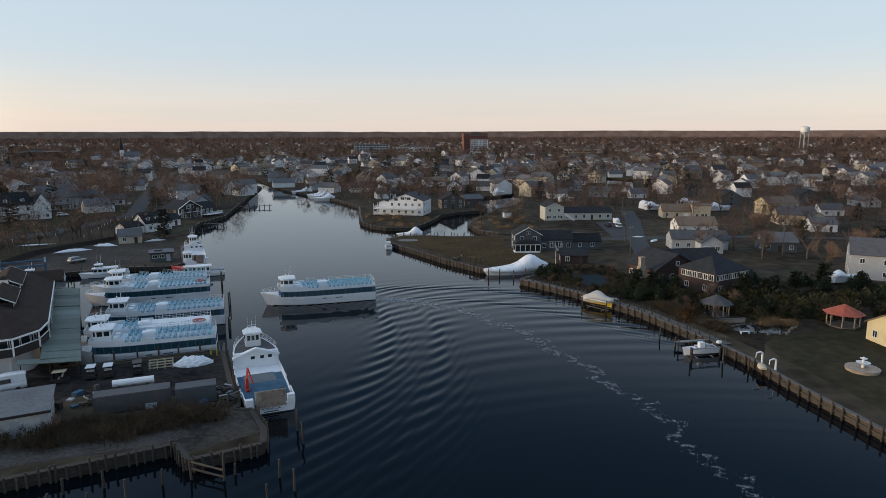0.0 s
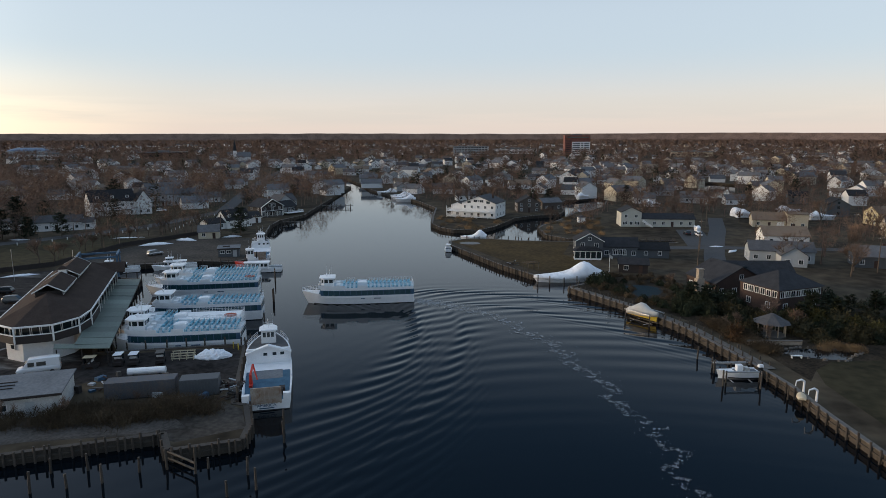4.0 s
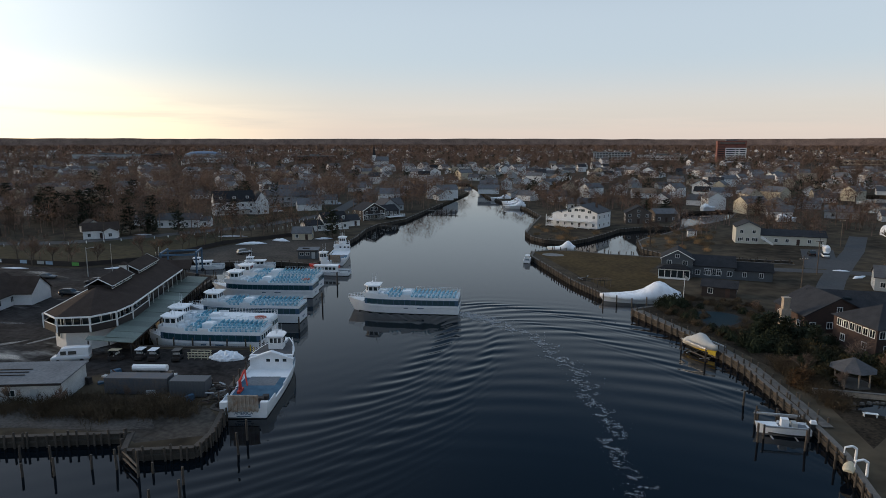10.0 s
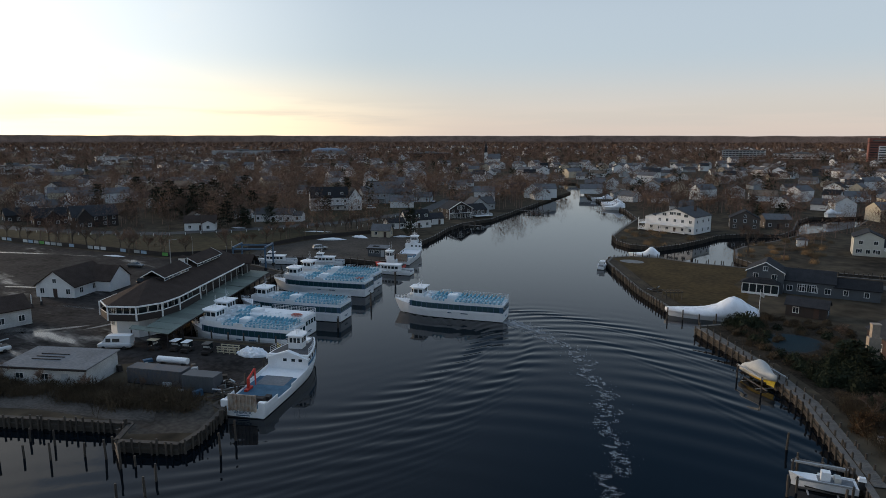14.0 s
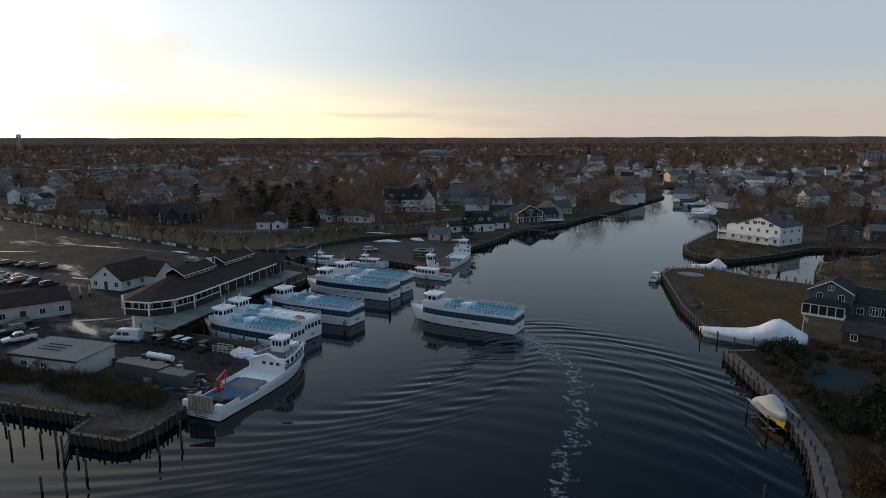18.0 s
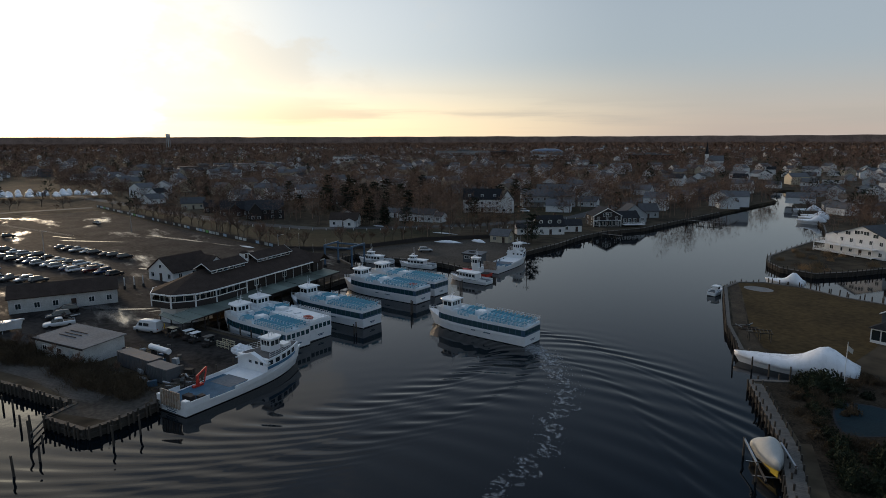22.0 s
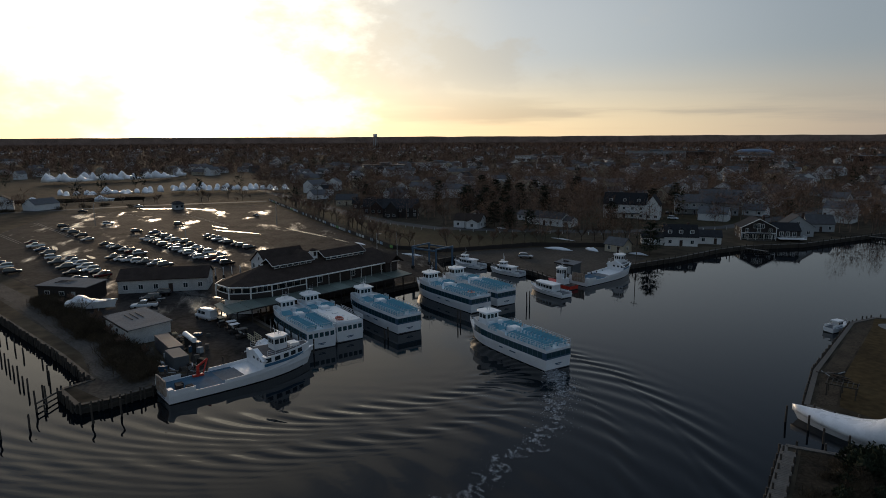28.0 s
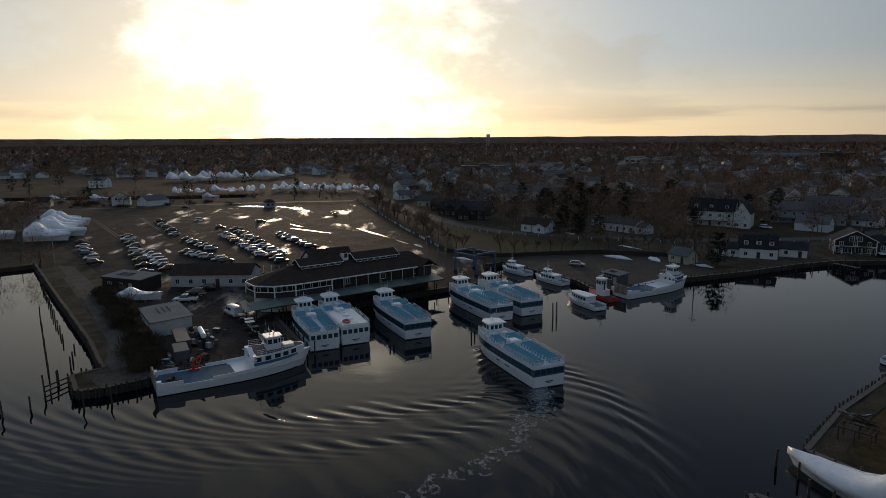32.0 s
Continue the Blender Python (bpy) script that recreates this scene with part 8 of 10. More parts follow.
# foam where the ferry's screws have stirred the water
def wake_foam():
    rng = random.Random(12)
    px, py = np.array(WAKE[:10]).T
    run = np.concatenate([[0], np.cumsum(np.hypot(np.diff(px), np.diff(py)))])
    b = Mesh()

    def fleck(x, y, r, st, an):
        n = rng.randint(4, 6)
        pts = []
        for j in range(n):
            a = 2 * math.pi * j / n
            qx, qy = r * st * math.cos(a) * rng.uniform(0.6, 1.2), r * math.sin(a) * rng.uniform(0.6, 1.2)
            pts.append((x + qx * math.cos(an) - qy * math.sin(an), y + qx * math.sin(an) + qy * math.cos(an), 0.085))
        b.add(pts, [tuple(range(n))])

    s = 1.0
    while s < run[-1]:
        x, y = np.interp(s, run, px), np.interp(s, run, py)
        x1, y1 = np.interp(s + 0.5, run, px), np.interp(s + 0.5, run, py)
        hd = math.atan2(y1 - y, x1 - x)
        fade = math.exp(-s / 95)
        side = rng.choice((-1, 1))
        off = side * rng.uniform(0.0, 1.0) + 0.8 * math.sin(s * 0.33) + 0.5 * math.sin(s * 0.91)
        cx, cy = x - math.sin(hd) * off, y + math.cos(hd) * off
        # one curl of foam, thickest in its middle
        R, a0, sweep = rng.uniform(0.25, 1.0), rng.uniform(0, 6.28), rng.uniform(1.2, 4.0)
        for k in range(int(130 * R * fade) + 8):
            u = rng.random()
            a = a0 + sweep * u
            w = rng.gauss(0, 0.09 + 0.11 * math.sin(math.pi * u))
            rr = R * (1 + 0.35 * u) + w
            fleck(cx + rr * math.cos(a), cy + rr * math.sin(a) * 0.75, abs(rng.gauss(0, 0.018)) + 0.008, rng.uniform(1.2, 3.6), a + math.pi / 2 + rng.gauss(0, 0.4))
        # loose flecks round it
        for k in range(int(12 * fade)):
            fleck(cx + rng.gauss(0, 1.1), cy + rng.gauss(0, 1.1), abs(rng.gauss(0, 0.016)) + 0.007, rng.uniform(1, 3), rng.uniform(0, 3.14))
        s += rng.uniform(0.25, 0.75) + 0.0025 * s
    # churned water close behind the screws
    for k in range(3600):
        s = abs(rng.gauss(0, 7.0))
        x, y = np.interp(s, run, px), np.interp(s, run, py)
        fleck(x + rng.gauss(0, 0.5 + 0.05 * s), y + rng.gauss(0, 0.7 + 0.07 * s), abs(rng.gauss(0, 0.022)) + 0.008, rng.uniform(1, 3), rng.uniform(0, 3.14))
    ob = part("wake_foam", b, M_FOAM)
    tagged(ob, "broken white foam in the ferry's wake", "foam", "", "stuff")


wake_foam()


# the lot's far end: painted bays, puddles, a gate hut, pipe posts
M_PAINTLINE = mat("worn_line_paint", (0.26, 0.25, 0.23), 0.8, var=0.3, scale=1.0, spec=0.15)
M_PUDDLE = mat("meltwater_puddle", (0.012, 0.012, 0.013), 0.22, var=0.2, scale=0.5, bump=0.15, spec=0.11)


def bay_lines(a, b, n, label):
    """A row of short bay marks across the line from a to b."""
    d = (Vector(b) - Vector(a)).normalized()
    nx, ny = -d.y, d.x
    m_ = Mesh()
    for k in range(n):
        x, y = a[0] + (b[0] - a[0]) * k / n, a[1] + (b[1] - a[1]) * k / n
        for s in (-1, 1):
            m_.prism([(x + nx * s * 0.4, y + ny * s * 0.4), (x + d.x * 0.9 + nx * s * 0.4, y + d.y * 0.9 + ny * s * 0.4), (x + d.x * 0.9 + nx * s * 0.75, y + d.y * 0.9 + ny * s * 0.75), (x + nx * s * 0.75, y + ny * s * 0.75)][::s], G + 0.022, G + 0.034)
    tagged(part("bay_marking", m_, M_PAINTLINE), label, "road marking", "", "structure")


for a, b, n in (((-261, -22.6), (-191, 15.5), 44), ((-257, 2.8), (-204, 29), 34), ((-274, 64.6), (-216, 87.6), 36), ((-281, 38.4), (-247, 57.4), 22)):
    bay_lines(a, b, n, "faded double line of bay marks on the lot")


def puddle(x, y, L, w, deg, seed):
    r_ = random.Random(seed)
    pts = []
    for k in range(22):
        a = 2 * math.pi * k / 22
        q = 1 + 0.35 * noise.noise((math.cos(a) * 1.3, math.sin(a) * 1.3, seed * 3.7)) + r_.uniform(-0.12, 0.12)
        pts.append((L / 2 * math.cos(a) * q, w / 2 * math.sin(a) * q))
    tagged(part("puddle", Mesh().prism(pts, 0.0, 0.006), M_PUDDLE, at=pose(x, y, G + 0.021, 0, 0, deg)), "shallow puddle of meltwater on asphalt", "puddle", "puddles", "structure")


for k, (x, y, L, w, d) in enumerate(((-184, 118.5, 34, 1.6, 24), (-160, 128.5, 12, 1.0, 20), (-197, 91, 26, 2.0, 45), (-214, 84, 13, 1.6, 30), (-176, 30, 12, 1.3, 20),
                                     (-152, 46, 9, 1.4, 25), (-306, 48, 26, 5, 70), (-296, 70, 18, 2.2, 40), (-84, 84, 14, 1.6, 60), (-96, 96, 9, 1.2, 15), (-78, 92, 7, 1.0, 80), (-112, 104, 8, 1.1, 30), (-121, 116, 12, 1.2, 20), (-128, 98, 10, 1.4, 25), (-90, 78, 9, 1.2, 35))):
    puddle(x, y, L, w, d, k)
hut_ = thing("gate_hut", at(-300, 60, 20), "small dark gate hut with a hipped roof at the lot's end", "hut")
hw_ = part("wall", Mesh().box(-3.2, -2.4, 0, 3.2, 2.4, 2.9), M_LIGHTGREY, hut_)
part("roof", Mesh().prism([(-4, -3.1), (4, -3.1), (4, 3.1), (-4, 3.1)], 2.9, 4.6, 0.75), M_ROOFDARK, hut_)
for s_ in (-1, 1):
    part("window", Mesh().box(3.2, s_ * 1.2 - 0.6, 1.1, 3.27, s_ * 1.2 + 0.6, 2.2), M_GLASS, hw_)
for x, y in ((-104.3, 85.9), (-104.8, 88.0), (-104.6, 90.2), (-105.2, 92.4)):
    bp_ = thing("pipe_post", at(x, y, 0), "pale pipe post on a dark base beside the terminal", "post", "pipe posts")
    part("pipe", Mesh().tube((0, 0, 0.3), (0, 0, 3.0), 0.11, n=8), M_TRIM, bp_)
    part("base", Mesh().tube((0, 0, 0), (0, 0, 0.9), 0.34, 0.28, 8), M_DARK, bp_)

# ---- trees, shrubs and the town behind ----


def branch(b, p, d, length, r, depth, rng, tips):
    q = p + d * length
    b.tube(p, q, r, r * 0.62, 5 if depth > 1 else 4)
    if depth == 0:
        tips.append((q, d, length))
        return
    n = 3 if depth > 1 else 3
    for k in range(n):
        a = Vector((rng.uniform(-1, 1), rng.uniform(-1, 1), rng.uniform(-0.15, 0.9)))
        nd = (d * 0.75 + a * 0.75).normalized()
        branch(b, p + d * length * rng.uniform(0.65, 1.0), nd, length * rng.uniform(0.6, 0.8), r * 0.55, depth - 1, rng, tips)
    tips.append((q, d, length * 0.6))


def bare_tree_meshes(seed, Ht):
    """Trunk and limbs in one mesh, a haze of fine twigs in another."""
    rng = random.Random(seed)
    b, tips = Mesh(), []
    base = Vector((0, 0, 0))
    up = Vector((rng.uniform(-0.08, 0.08), rng.uniform(-0.08, 0.08), 1)).normalized()
    b.tube(base, up * Ht * 0.3, Ht * 0.022, Ht * 0.016, 7)
    for k in range(5):
        a = Vector((rng.uniform(-1, 1), rng.uniform(-1, 1), rng.uniform(0.6, 1.5))).normalized()
        branch(b, up * Ht * rng.uniform(0.2, 0.32), a, Ht * rng.uniform(0.22, 0.30), Ht * 0.011, 2, rng, tips)
    tw = Mesh()
    for q, d, L in tips:
        for k in range(11):
            a = (d * 0.8 + Vector((rng.uniform(-1, 1), rng.uniform(-1, 1), rng.uniform(-0.3, 1.0)))).normalized()
            s = q - d * L * rng.uniform(0, 0.9)
            ln = Ht * rng.uniform(0.06, 0.15)
            o = a.orthogonal().normalized() * rng.uniform(0.018, 0.035)
            m_ = s + a * ln * 0.5 + o * 3 * rng.uniform(-1, 1)
            tw.add([s - o, s + o, m_ + o * 0.8, s + a * ln, m_ - o * 0.8], [(0, 1, 2, 3, 4)])
    return mesh_data(b, M_BARK, name="trunk"), mesh_data(tw, M_TWIG, name="crown")


def conifer_meshes(seed, Ht):
    """A broad ragged evergreen: boughs in loose tiers, each a flat spray of small tufts."""
    rng = random.Random(seed)
    b, c = Mesh(), Mesh()
    b.tube((0, 0, 0), (0, 0, Ht * 0.95), Ht * 0.018, 0.02, 6)
    boughs = 30
    for k in range(boughs):
        u = ((k + rng.random()) / boughs) ** 0.9
        z = Ht * (0.10 + 0.88 * u)
        R = Ht * (0.10 + 0.24 * (1 - u) ** 0.7) * rng.uniform(0.6, 1.25)
        a = k * 2.4 + rng.uniform(-0.5, 0.5)
        tip = Vector((R * math.cos(a), R * math.sin(a), z + R * rng.uniform(-0.15, 0.25)))
        b.tube((0, 0, z), tip * 0.85 + Vector((0, 0, z * 0.15)), 0.05, 0.02, 3)
        for j in range(44):
            q = rng.uniform(0.2, 1.05)
            p = Vector((0, 0, z)).lerp(tip, q) + Vector((rng.gauss(0, 0.14), rng.gauss(0, 0.14), rng.gauss(0, 0.07))) * R * (0.6 + q)
            d = Vector((math.cos(a) + rng.uniform(-0.8, 0.8), math.sin(a) + rng.uniform(-0.8, 0.8), rng.uniform(-0.2, 0.7))).normalized()
            s = d.cross(Vector((rng.uniform(-0.5, 0.5), rng.uniform(-0.5, 0.5), 1))).normalized()
            ln, w = rng.uniform(0.45, 0.95), rng.uniform(0.12, 0.26)
            c.add([p - s * w, p + s * w, p + d * ln + s * w * 0.25, p + d * ln - s * w * 0.25], [(0, 1, 2, 3)])
    return mesh_data(b, M_BARK, name="trunk"), mesh_data(c, M_NEEDLE, name="crown")


def shrub_mesh(seed, r, material, n=480, tall=1.0):
    """A bush: small leaf tufts in lumpy layers round a rough inner mass."""
    rng = random.Random(seed)
    c = Mesh()

    def lump(d):
        return 0.82 + 0.34 * noise.noise((d.x * 1.7 + seed * 5.1, d.y * 1.7, d.z * 1.7))

    core = []
    for i in range(5):
        ring = []
        for j in range(8):
            a, e = 2 * math.pi * j / 8, math.pi / 2 * (i / 4) * 0.97
            d = Vector((math.cos(a) * math.cos(e), math.sin(a) * math.cos(e), math.sin(e)))
            k = r * lump(d) * 0.72
            ring.append((d.x * k, d.y * k, d.z * k * 1.15 * tall))
        core.append(ring)
    c.loft(core)
    for k in range(n):
        d = Vector((rng.gauss(0, 1), rng.gauss(0, 1), abs(rng.gauss(0, 0.9)))).normalized()
        p = Vector((d.x * r, d.y * r, d.z * r * 1.15 * tall)) * lump(d) * rng.uniform(0.68, 1.12)
        a = (d + Vector((rng.uniform(-1, 1), rng.uniform(-1, 1), rng.uniform(-0.4, 1)))).normalized()
        s = a.cross(Vector((rng.uniform(-1, 1), rng.uniform(-1, 1), rng.uniform(-1, 1)))).normalized()
        ln, w = r * rng.uniform(0.09, 0.22), r * rng.uniform(0.035, 0.075)
        c.add([p - s * w, p + s * w, p + a * ln + s * w * 0.3, p + a * ln - s * w * 0.3], [(0, 1, 2, 3)])
    return mesh_data(c, material, name="foliage")


M_BRUSH = mat("dark_dry_brush", (0.068, 0.051, 0.035), 0.9, var=0.35, scale=0.4, second=(0.115, 0.086, 0.055), obj_var=0.3, spec=0.1)
BARE = [bare_tree_meshes(50 + k, h) for k, h in enumerate((11.0, 12.5, 10.0, 14.0, 9.0, 12.0))]
CONE = [conifer_meshes(80 + k, h) for k, h in enumerate((8.0, 9.5, 6.5))]
M_RUSSET = mat("russet_cedar", (0.070, 0.042, 0.024), 0.9, var=0.4, scale=0.8, second=(0.115, 0.068, 0.036), obj_var=0.2, spec=0.08)
M_OLIVE = mat("olive_pine", (0.066, 0.062, 0.022), 0.9, var=0.4, scale=0.8, second=(0.090, 0.080, 0.034), obj_var=0.25, spec=0.08)
SHRUB = [shrub_mesh(90 + k, 1.3, M_HEDGE if k < 3 else M_NEEDLE) for k in range(5)]
YEW = [shrub_mesh(110 + k, 1.3, M_NEEDLE, 620, 1.9) for k in range(2)]
CEDAR = shrub_mesh(114, 1.3, M_RUSSET, 620, 1.9)
OLIVE = [shrub_mesh(116 + k, 1.3, M_OLIVE, 520, 1.35) for k in range(2)]
BROWN = []
for sd in range(3):
    rg_ = random.Random(40 + sd)
    c_ = Mesh()
    for k in range(170):
        x, y = rg_.gauss(0, 0.8), rg_.gauss(0, 0.8)
        h_ = rg_.uniform(0.4, 1.6)
        ex, ey = x + rg_.gauss(0, 0.5), y + rg_.gauss(0, 0.5)
        c_.add([(x - 0.015, y, 0), (x + 0.015, y, 0), ((x + ex) / 2 + 0.02, (y + ey) / 2, h_ * 0.6), (ex, ey, h_), ((x + ex) / 2 - 0.02, (y + ey) / 2, h_ * 0.6)], [(0, 1, 2, 3, 4)])
        for j in range(2):
            ax, ay = x + (ex - x) * 0.6, y + (ey - y) * 0.6
            c_.add([(ax, ay, h_ * 0.6), (ax + 0.03, ay, h_ * 0.62), (ax + rg_.gauss(0, 0.4), ay + rg_.gauss(0, 0.4), h_ * rg_.uniform(0.7, 1.0))], [(0, 1, 2)])
    BROWN.append(mesh_data(c_, M_BRUSH, name="stems"))
REED = []
for sd in range(2):
    rg_ = random.Random(60 + sd)
    c_ = Mesh()
    for k in range(220):
        x, y = rg_.gauss(0, 0.7), rg_.gauss(0, 0.7)
        h_ = rg_.uniform(0.8, 1.7)
        c_.add([(x - 0.02, y, 0), (x + 0.02, y, 0), (x + rg_.uniform(-0.3, 0.3), y + rg_.uniform(-0.3, 0.3), h_)], [(0, 1, 2)])
    REED.append(mesh_data(c_, M_REED, name="stalks"))
HOUSES = [(o.matrix_basis.translation.x, o.matrix_basis.translation.y) for o in scene.objects if o.parent is None and o.name.split(".")[0] in ("house", "shop", "workshop", "hut", "porch_room", "garden_house")]


def bare_tree(x, y, k, s=1.0, deg=0.0, label="bare brown deciduous tree in winter", group="bare trees"):
    root = thing("tree", pose(x, y, G - 0.05, 0, 0, deg) @ Matrix.Scale(s, 4), label, "tree", group)
    part("trunk", BARE[k][0], None, root)
    part("crown", BARE[k][1], None, root)


def conifer(x, y, k, s=1.0, deg=0.0):
    root = thing("tree", pose(x, y, G - 0.05, 0, 0, deg) @ Matrix.Scale(s, 4), "dark green evergreen conifer beside houses", "tree", "evergreen trees")
    part("trunk", CONE[k][0], None, root)
    part("crown", CONE[k][1], None, root)


CLUMPS = {}


def clump(x, y, me, s, deg, key):
    """Adds one tuft to a joined growth."""
    CLUMPS.setdefault(key, []).append((me, pose(x, y, G - 0.02, 0, 0, deg) @ Matrix.Scale(s, 4)))


def grow(key, name, label, material):
    """Joins the tufts of one growth into one mesh."""
    vs, fs, n = [], [], 0
    for me, m in CLUMPS[key]:
        vs += [tuple(m @ v.co) for v in me.vertices]
        fs += [tuple(i + n for i in p.vertices) for p in me.polygons]
        n += len(me.vertices)
    b = Mesh()
    b.v, b.f = vs, fs
    tagged(part(name, b, material), label, "plants", "", "stuff")


def shrub(x, y, me, s=1.0, deg=0.0, label="dull green garden shrub", name="shrub"):
    if name in ("brush", "grass_clump"):
        clump(x, y, me, s, deg, name)
        return
    tagged(part(name, me, None, at=pose(x, y, G - 0.02, 0, 0, deg) @ Matrix.Scale(s, 4)), label, "shrub", name.replace("_", " ") + " plants")


rng = random.Random(77)
# along the car park fence and the street
for k in range(26):
    u = k / 25
    x, y = -320 + 186 * u, 112.5 + 31 * u
    bare_tree(x + rng.uniform(-2, 2), y + 4 + rng.uniform(-1, 1.5), rng.randrange(6), rng.uniform(0.55, 0.8), rng.uniform(0, 360), "small bare street tree beside the fence")
for k in range(16):
    u = k / 15
    x, y = -128 - 4 * math.sin(u * 3), 160 + 66 * u
    bare_tree(x + rng.uniform(-2, 2), y, rng.randrange(6), rng.uniform(0.5, 0.75), rng.uniform(0, 360), "small bare tree behind the gravel yard")
# evergreens and shrubs round the brick house and its neighbours
for x, y, k, s in ((44.5, 143.5, 0, 0.62), (47.5, 141.0, 2, 0.8), (46.0, 147.0, 2, 0.7), (52.0, 139.0, 0, 0.6), (66.0, 136.0, 2, 0.9), (70.0, 134.0, 2, 0.8), (74.0, 138.5, 0, 0.6),
                   (80.0, 141.0, 2, 0.8), (86.0, 139.0, 0, 0.55), (90.0, 147.0, 2, 0.9), (96.0, 142.0, 0, 0.6), (63.0, 133.0, 2, 0.6), (-172, 252, 1, 1.0), (-160, 206, 1, 0.95), (-168, 200, 0, 1.0), (-176, 204, 1, 0.9), (-214, 204, 1, 1.1), (-222, 214, 1, 1.2),
                   (-205, 212, 0, 1.2), (-236, 190, 1, 1.0), (-206, 236, 1, 1.2), (-236, 250, 1, 1.3), (-176, 197, 1, 1.15), (-236, 216, 1, 1.3), (-229, 203, 1, 1.3), (-242, 208, 1, 1.4), (-225, 222, 1, 1.2), (-250, 222, 1, 1.3), (-269, 260, 1, 1.4), (-262, 248, 1, 1.3), (-254, 236, 0, 1.5), (-215, 228, 1, 1.1), (-280, 240, 1, 1.4), (-300, 210, 1, 1.3), (-196, 240, 1, 1.0), (-330, 250, 1, 1.4), (-210, 300, 1, 1.2), (-230, 330, 1, 1.3), (-150, 330, 1, 1.0), (-290, 300, 1, 1.4), (6, 340, 0, 1.0), (14, 345, 1, 0.9), (-24, 300, 2, 0.8), (120, 210, 1, 0.8), (132, 190, 1, 0.9)):
    conifer(x, y, k, s, rng.uniform(0, 360))
for k in range(120):
    x, y = rng.uniform(44, 104), rng.uniform(119, 152)
    if inside(WATER, [x], [y])[0] or min(math.dist((x, y), h) for h in HOUSES) < 8 or x < 42 + (150 - y) * 0.33:
        continue
    shrub(x, y, rng.choice(SHRUB), rng.uniform(1.0, 2.3), rng.uniform(0, 360))
for k in range(46):
    x, y = rng.uniform(-34, 0), rng.uniform(244, 300)
    if inside(WATER, [x], [y])[0] or not inside([(-32.5, 263), (-27, 253), (-21, 248), (-13, 248), (-9, 258), (-5, 272), (-4, 282), (-34, 288)], [x], [y])[0] or math.dist((x, y), (-15, 291)) < 12:
        continue
    shrub(x, y, rng.choice(REED), rng.uniform(0.8, 1.3), rng.uniform(0, 360), "clump of dry reddish grass on the point", "grass_clump")
for k in range(60):
    x, y = rng.uniform(13, 36), rng.uniform(240, 300)
    if inside(WATER, [x], [y])[0] or math.dist((x, y), (54, 256)) < 15:
        continue
    shrub(x, y, rng.choice(REED), rng.uniform(0.7, 1.2), rng.uniform(0, 360), "clump of dry grass by the canal", "grass_clump")
for k in range(36):
    u = k / 35
    x, y = 50 + 26 * u + rng.uniform(-2.0, 2.0), 134 - 6 * math.sin(u * 3) + rng.uniform(-3.0, 3.0)
    shrub(x, y, SHRUB[3 + k % 2], rng.uniform(0.8, 1.3), rng.uniform(0, 360), "dense dark evergreen hedge below the brick house", "hedge_bush")
for k in range(5):
    shrub(43.5 + 1.4 * k + rng.uniform(-1, 1), 147 - 2.6 * k + rng.uniform(-1, 1), SHRUB[3 + k % 2], rng.uniform(0.8, 1.35), rng.uniform(0, 360), "dense dark evergreen hedge below the brick house", "hedge_bush")
for k in range(16):
    shrub(61.5 + rng.uniform(-1, 6), 117.5 + rng.uniform(-1.2, 1.2), rng.choice(REED), rng.uniform(0.7, 1.0), rng.uniform(0, 360), "clump of pale dry reeds beside the pond", "grass_clump")
for x, y, s in ((33.0, 162.8, 0.8), (37.0, 163.8, 0.7), (41.5, 161.5, 0.9), (44.0, 157.0, 1.0), (43.6, 151.5, 0.9), (33.0, 148.2, 0.6), (25.2, 160.4, 1.5), (27.2, 159.4, 1.8), (28.2, 161.6, 2.0), (26.2, 162.4, 1.6), (29.8, 160.0, 1.4), (30.4, 152.6, 0.9), (32.2, 150.4, 1.1), (35.4, 145.6, 1.0), (37.6, 143.4, 1.2), (38.8, 140.6, 1.1), (28.4, 155.4, 0.8), (31.8, 156.4, 0.9)):
    shrub(x, y, SHRUB[3], s, 40 * s, "dark spreading pine between the slip and the pool", "pine")
# clipped yews by the pool, a russet cedar and olive pines below the brick house
for x, y, k, sc in ((40.9, 137.6, 0, 1.25), (42.3, 134.9, 1, 1.2), (44.4, 136.2, 0, 1.35), (46.6, 133.6, 1, 1.3), (42.8, 142.4, 1, 1.3), (45.0, 140.2, 0, 1.2), (46.8, 137.2, 1, 1.3), (44.2, 146.0, 0, 1.1)):
    shrub(x, y, YEW[k], sc, 70 * x, "clipped dark round-topped yew beside the pool", "yew")
for x, y, sc in ((47.6, 119.6, 1.35), (49.0, 121.6, 1.0)):
    shrub(x, y, CEDAR, sc, 50 * x, "russet brown winter cedar beside the walkway", "cedar")
for x, y, k, sc in ((63.6, 134.4, 0, 1.7), (66.2, 132.6, 1, 1.9), (69.4, 134.0, 0, 1.6), (71.2, 129.4, 1, 1.7), (74.2, 127.2, 0, 1.5), (79.6, 129.6, 1, 1.7), (82.4, 127.6, 0, 1.6), (60.4, 132.6, 1, 1.4), (86.0, 131.0, 1, 1.8)):
    shrub(x, y, OLIVE[k], sc, 40 * x, "olive green spreading pine in the garden", "garden_pine")
for k in range(46):
    u = rng.random()
    x, y = 44.8 + 6.0 * u + rng.uniform(0, 2.2), 131 - 17.5 * u + rng.uniform(-1.5, 1.5)
    shrub(x, y, rng.choice(BROWN), rng.uniform(0.7, 1.25), rng.uniform(0, 360), "leafless brown brush beside the walkway", "brush")
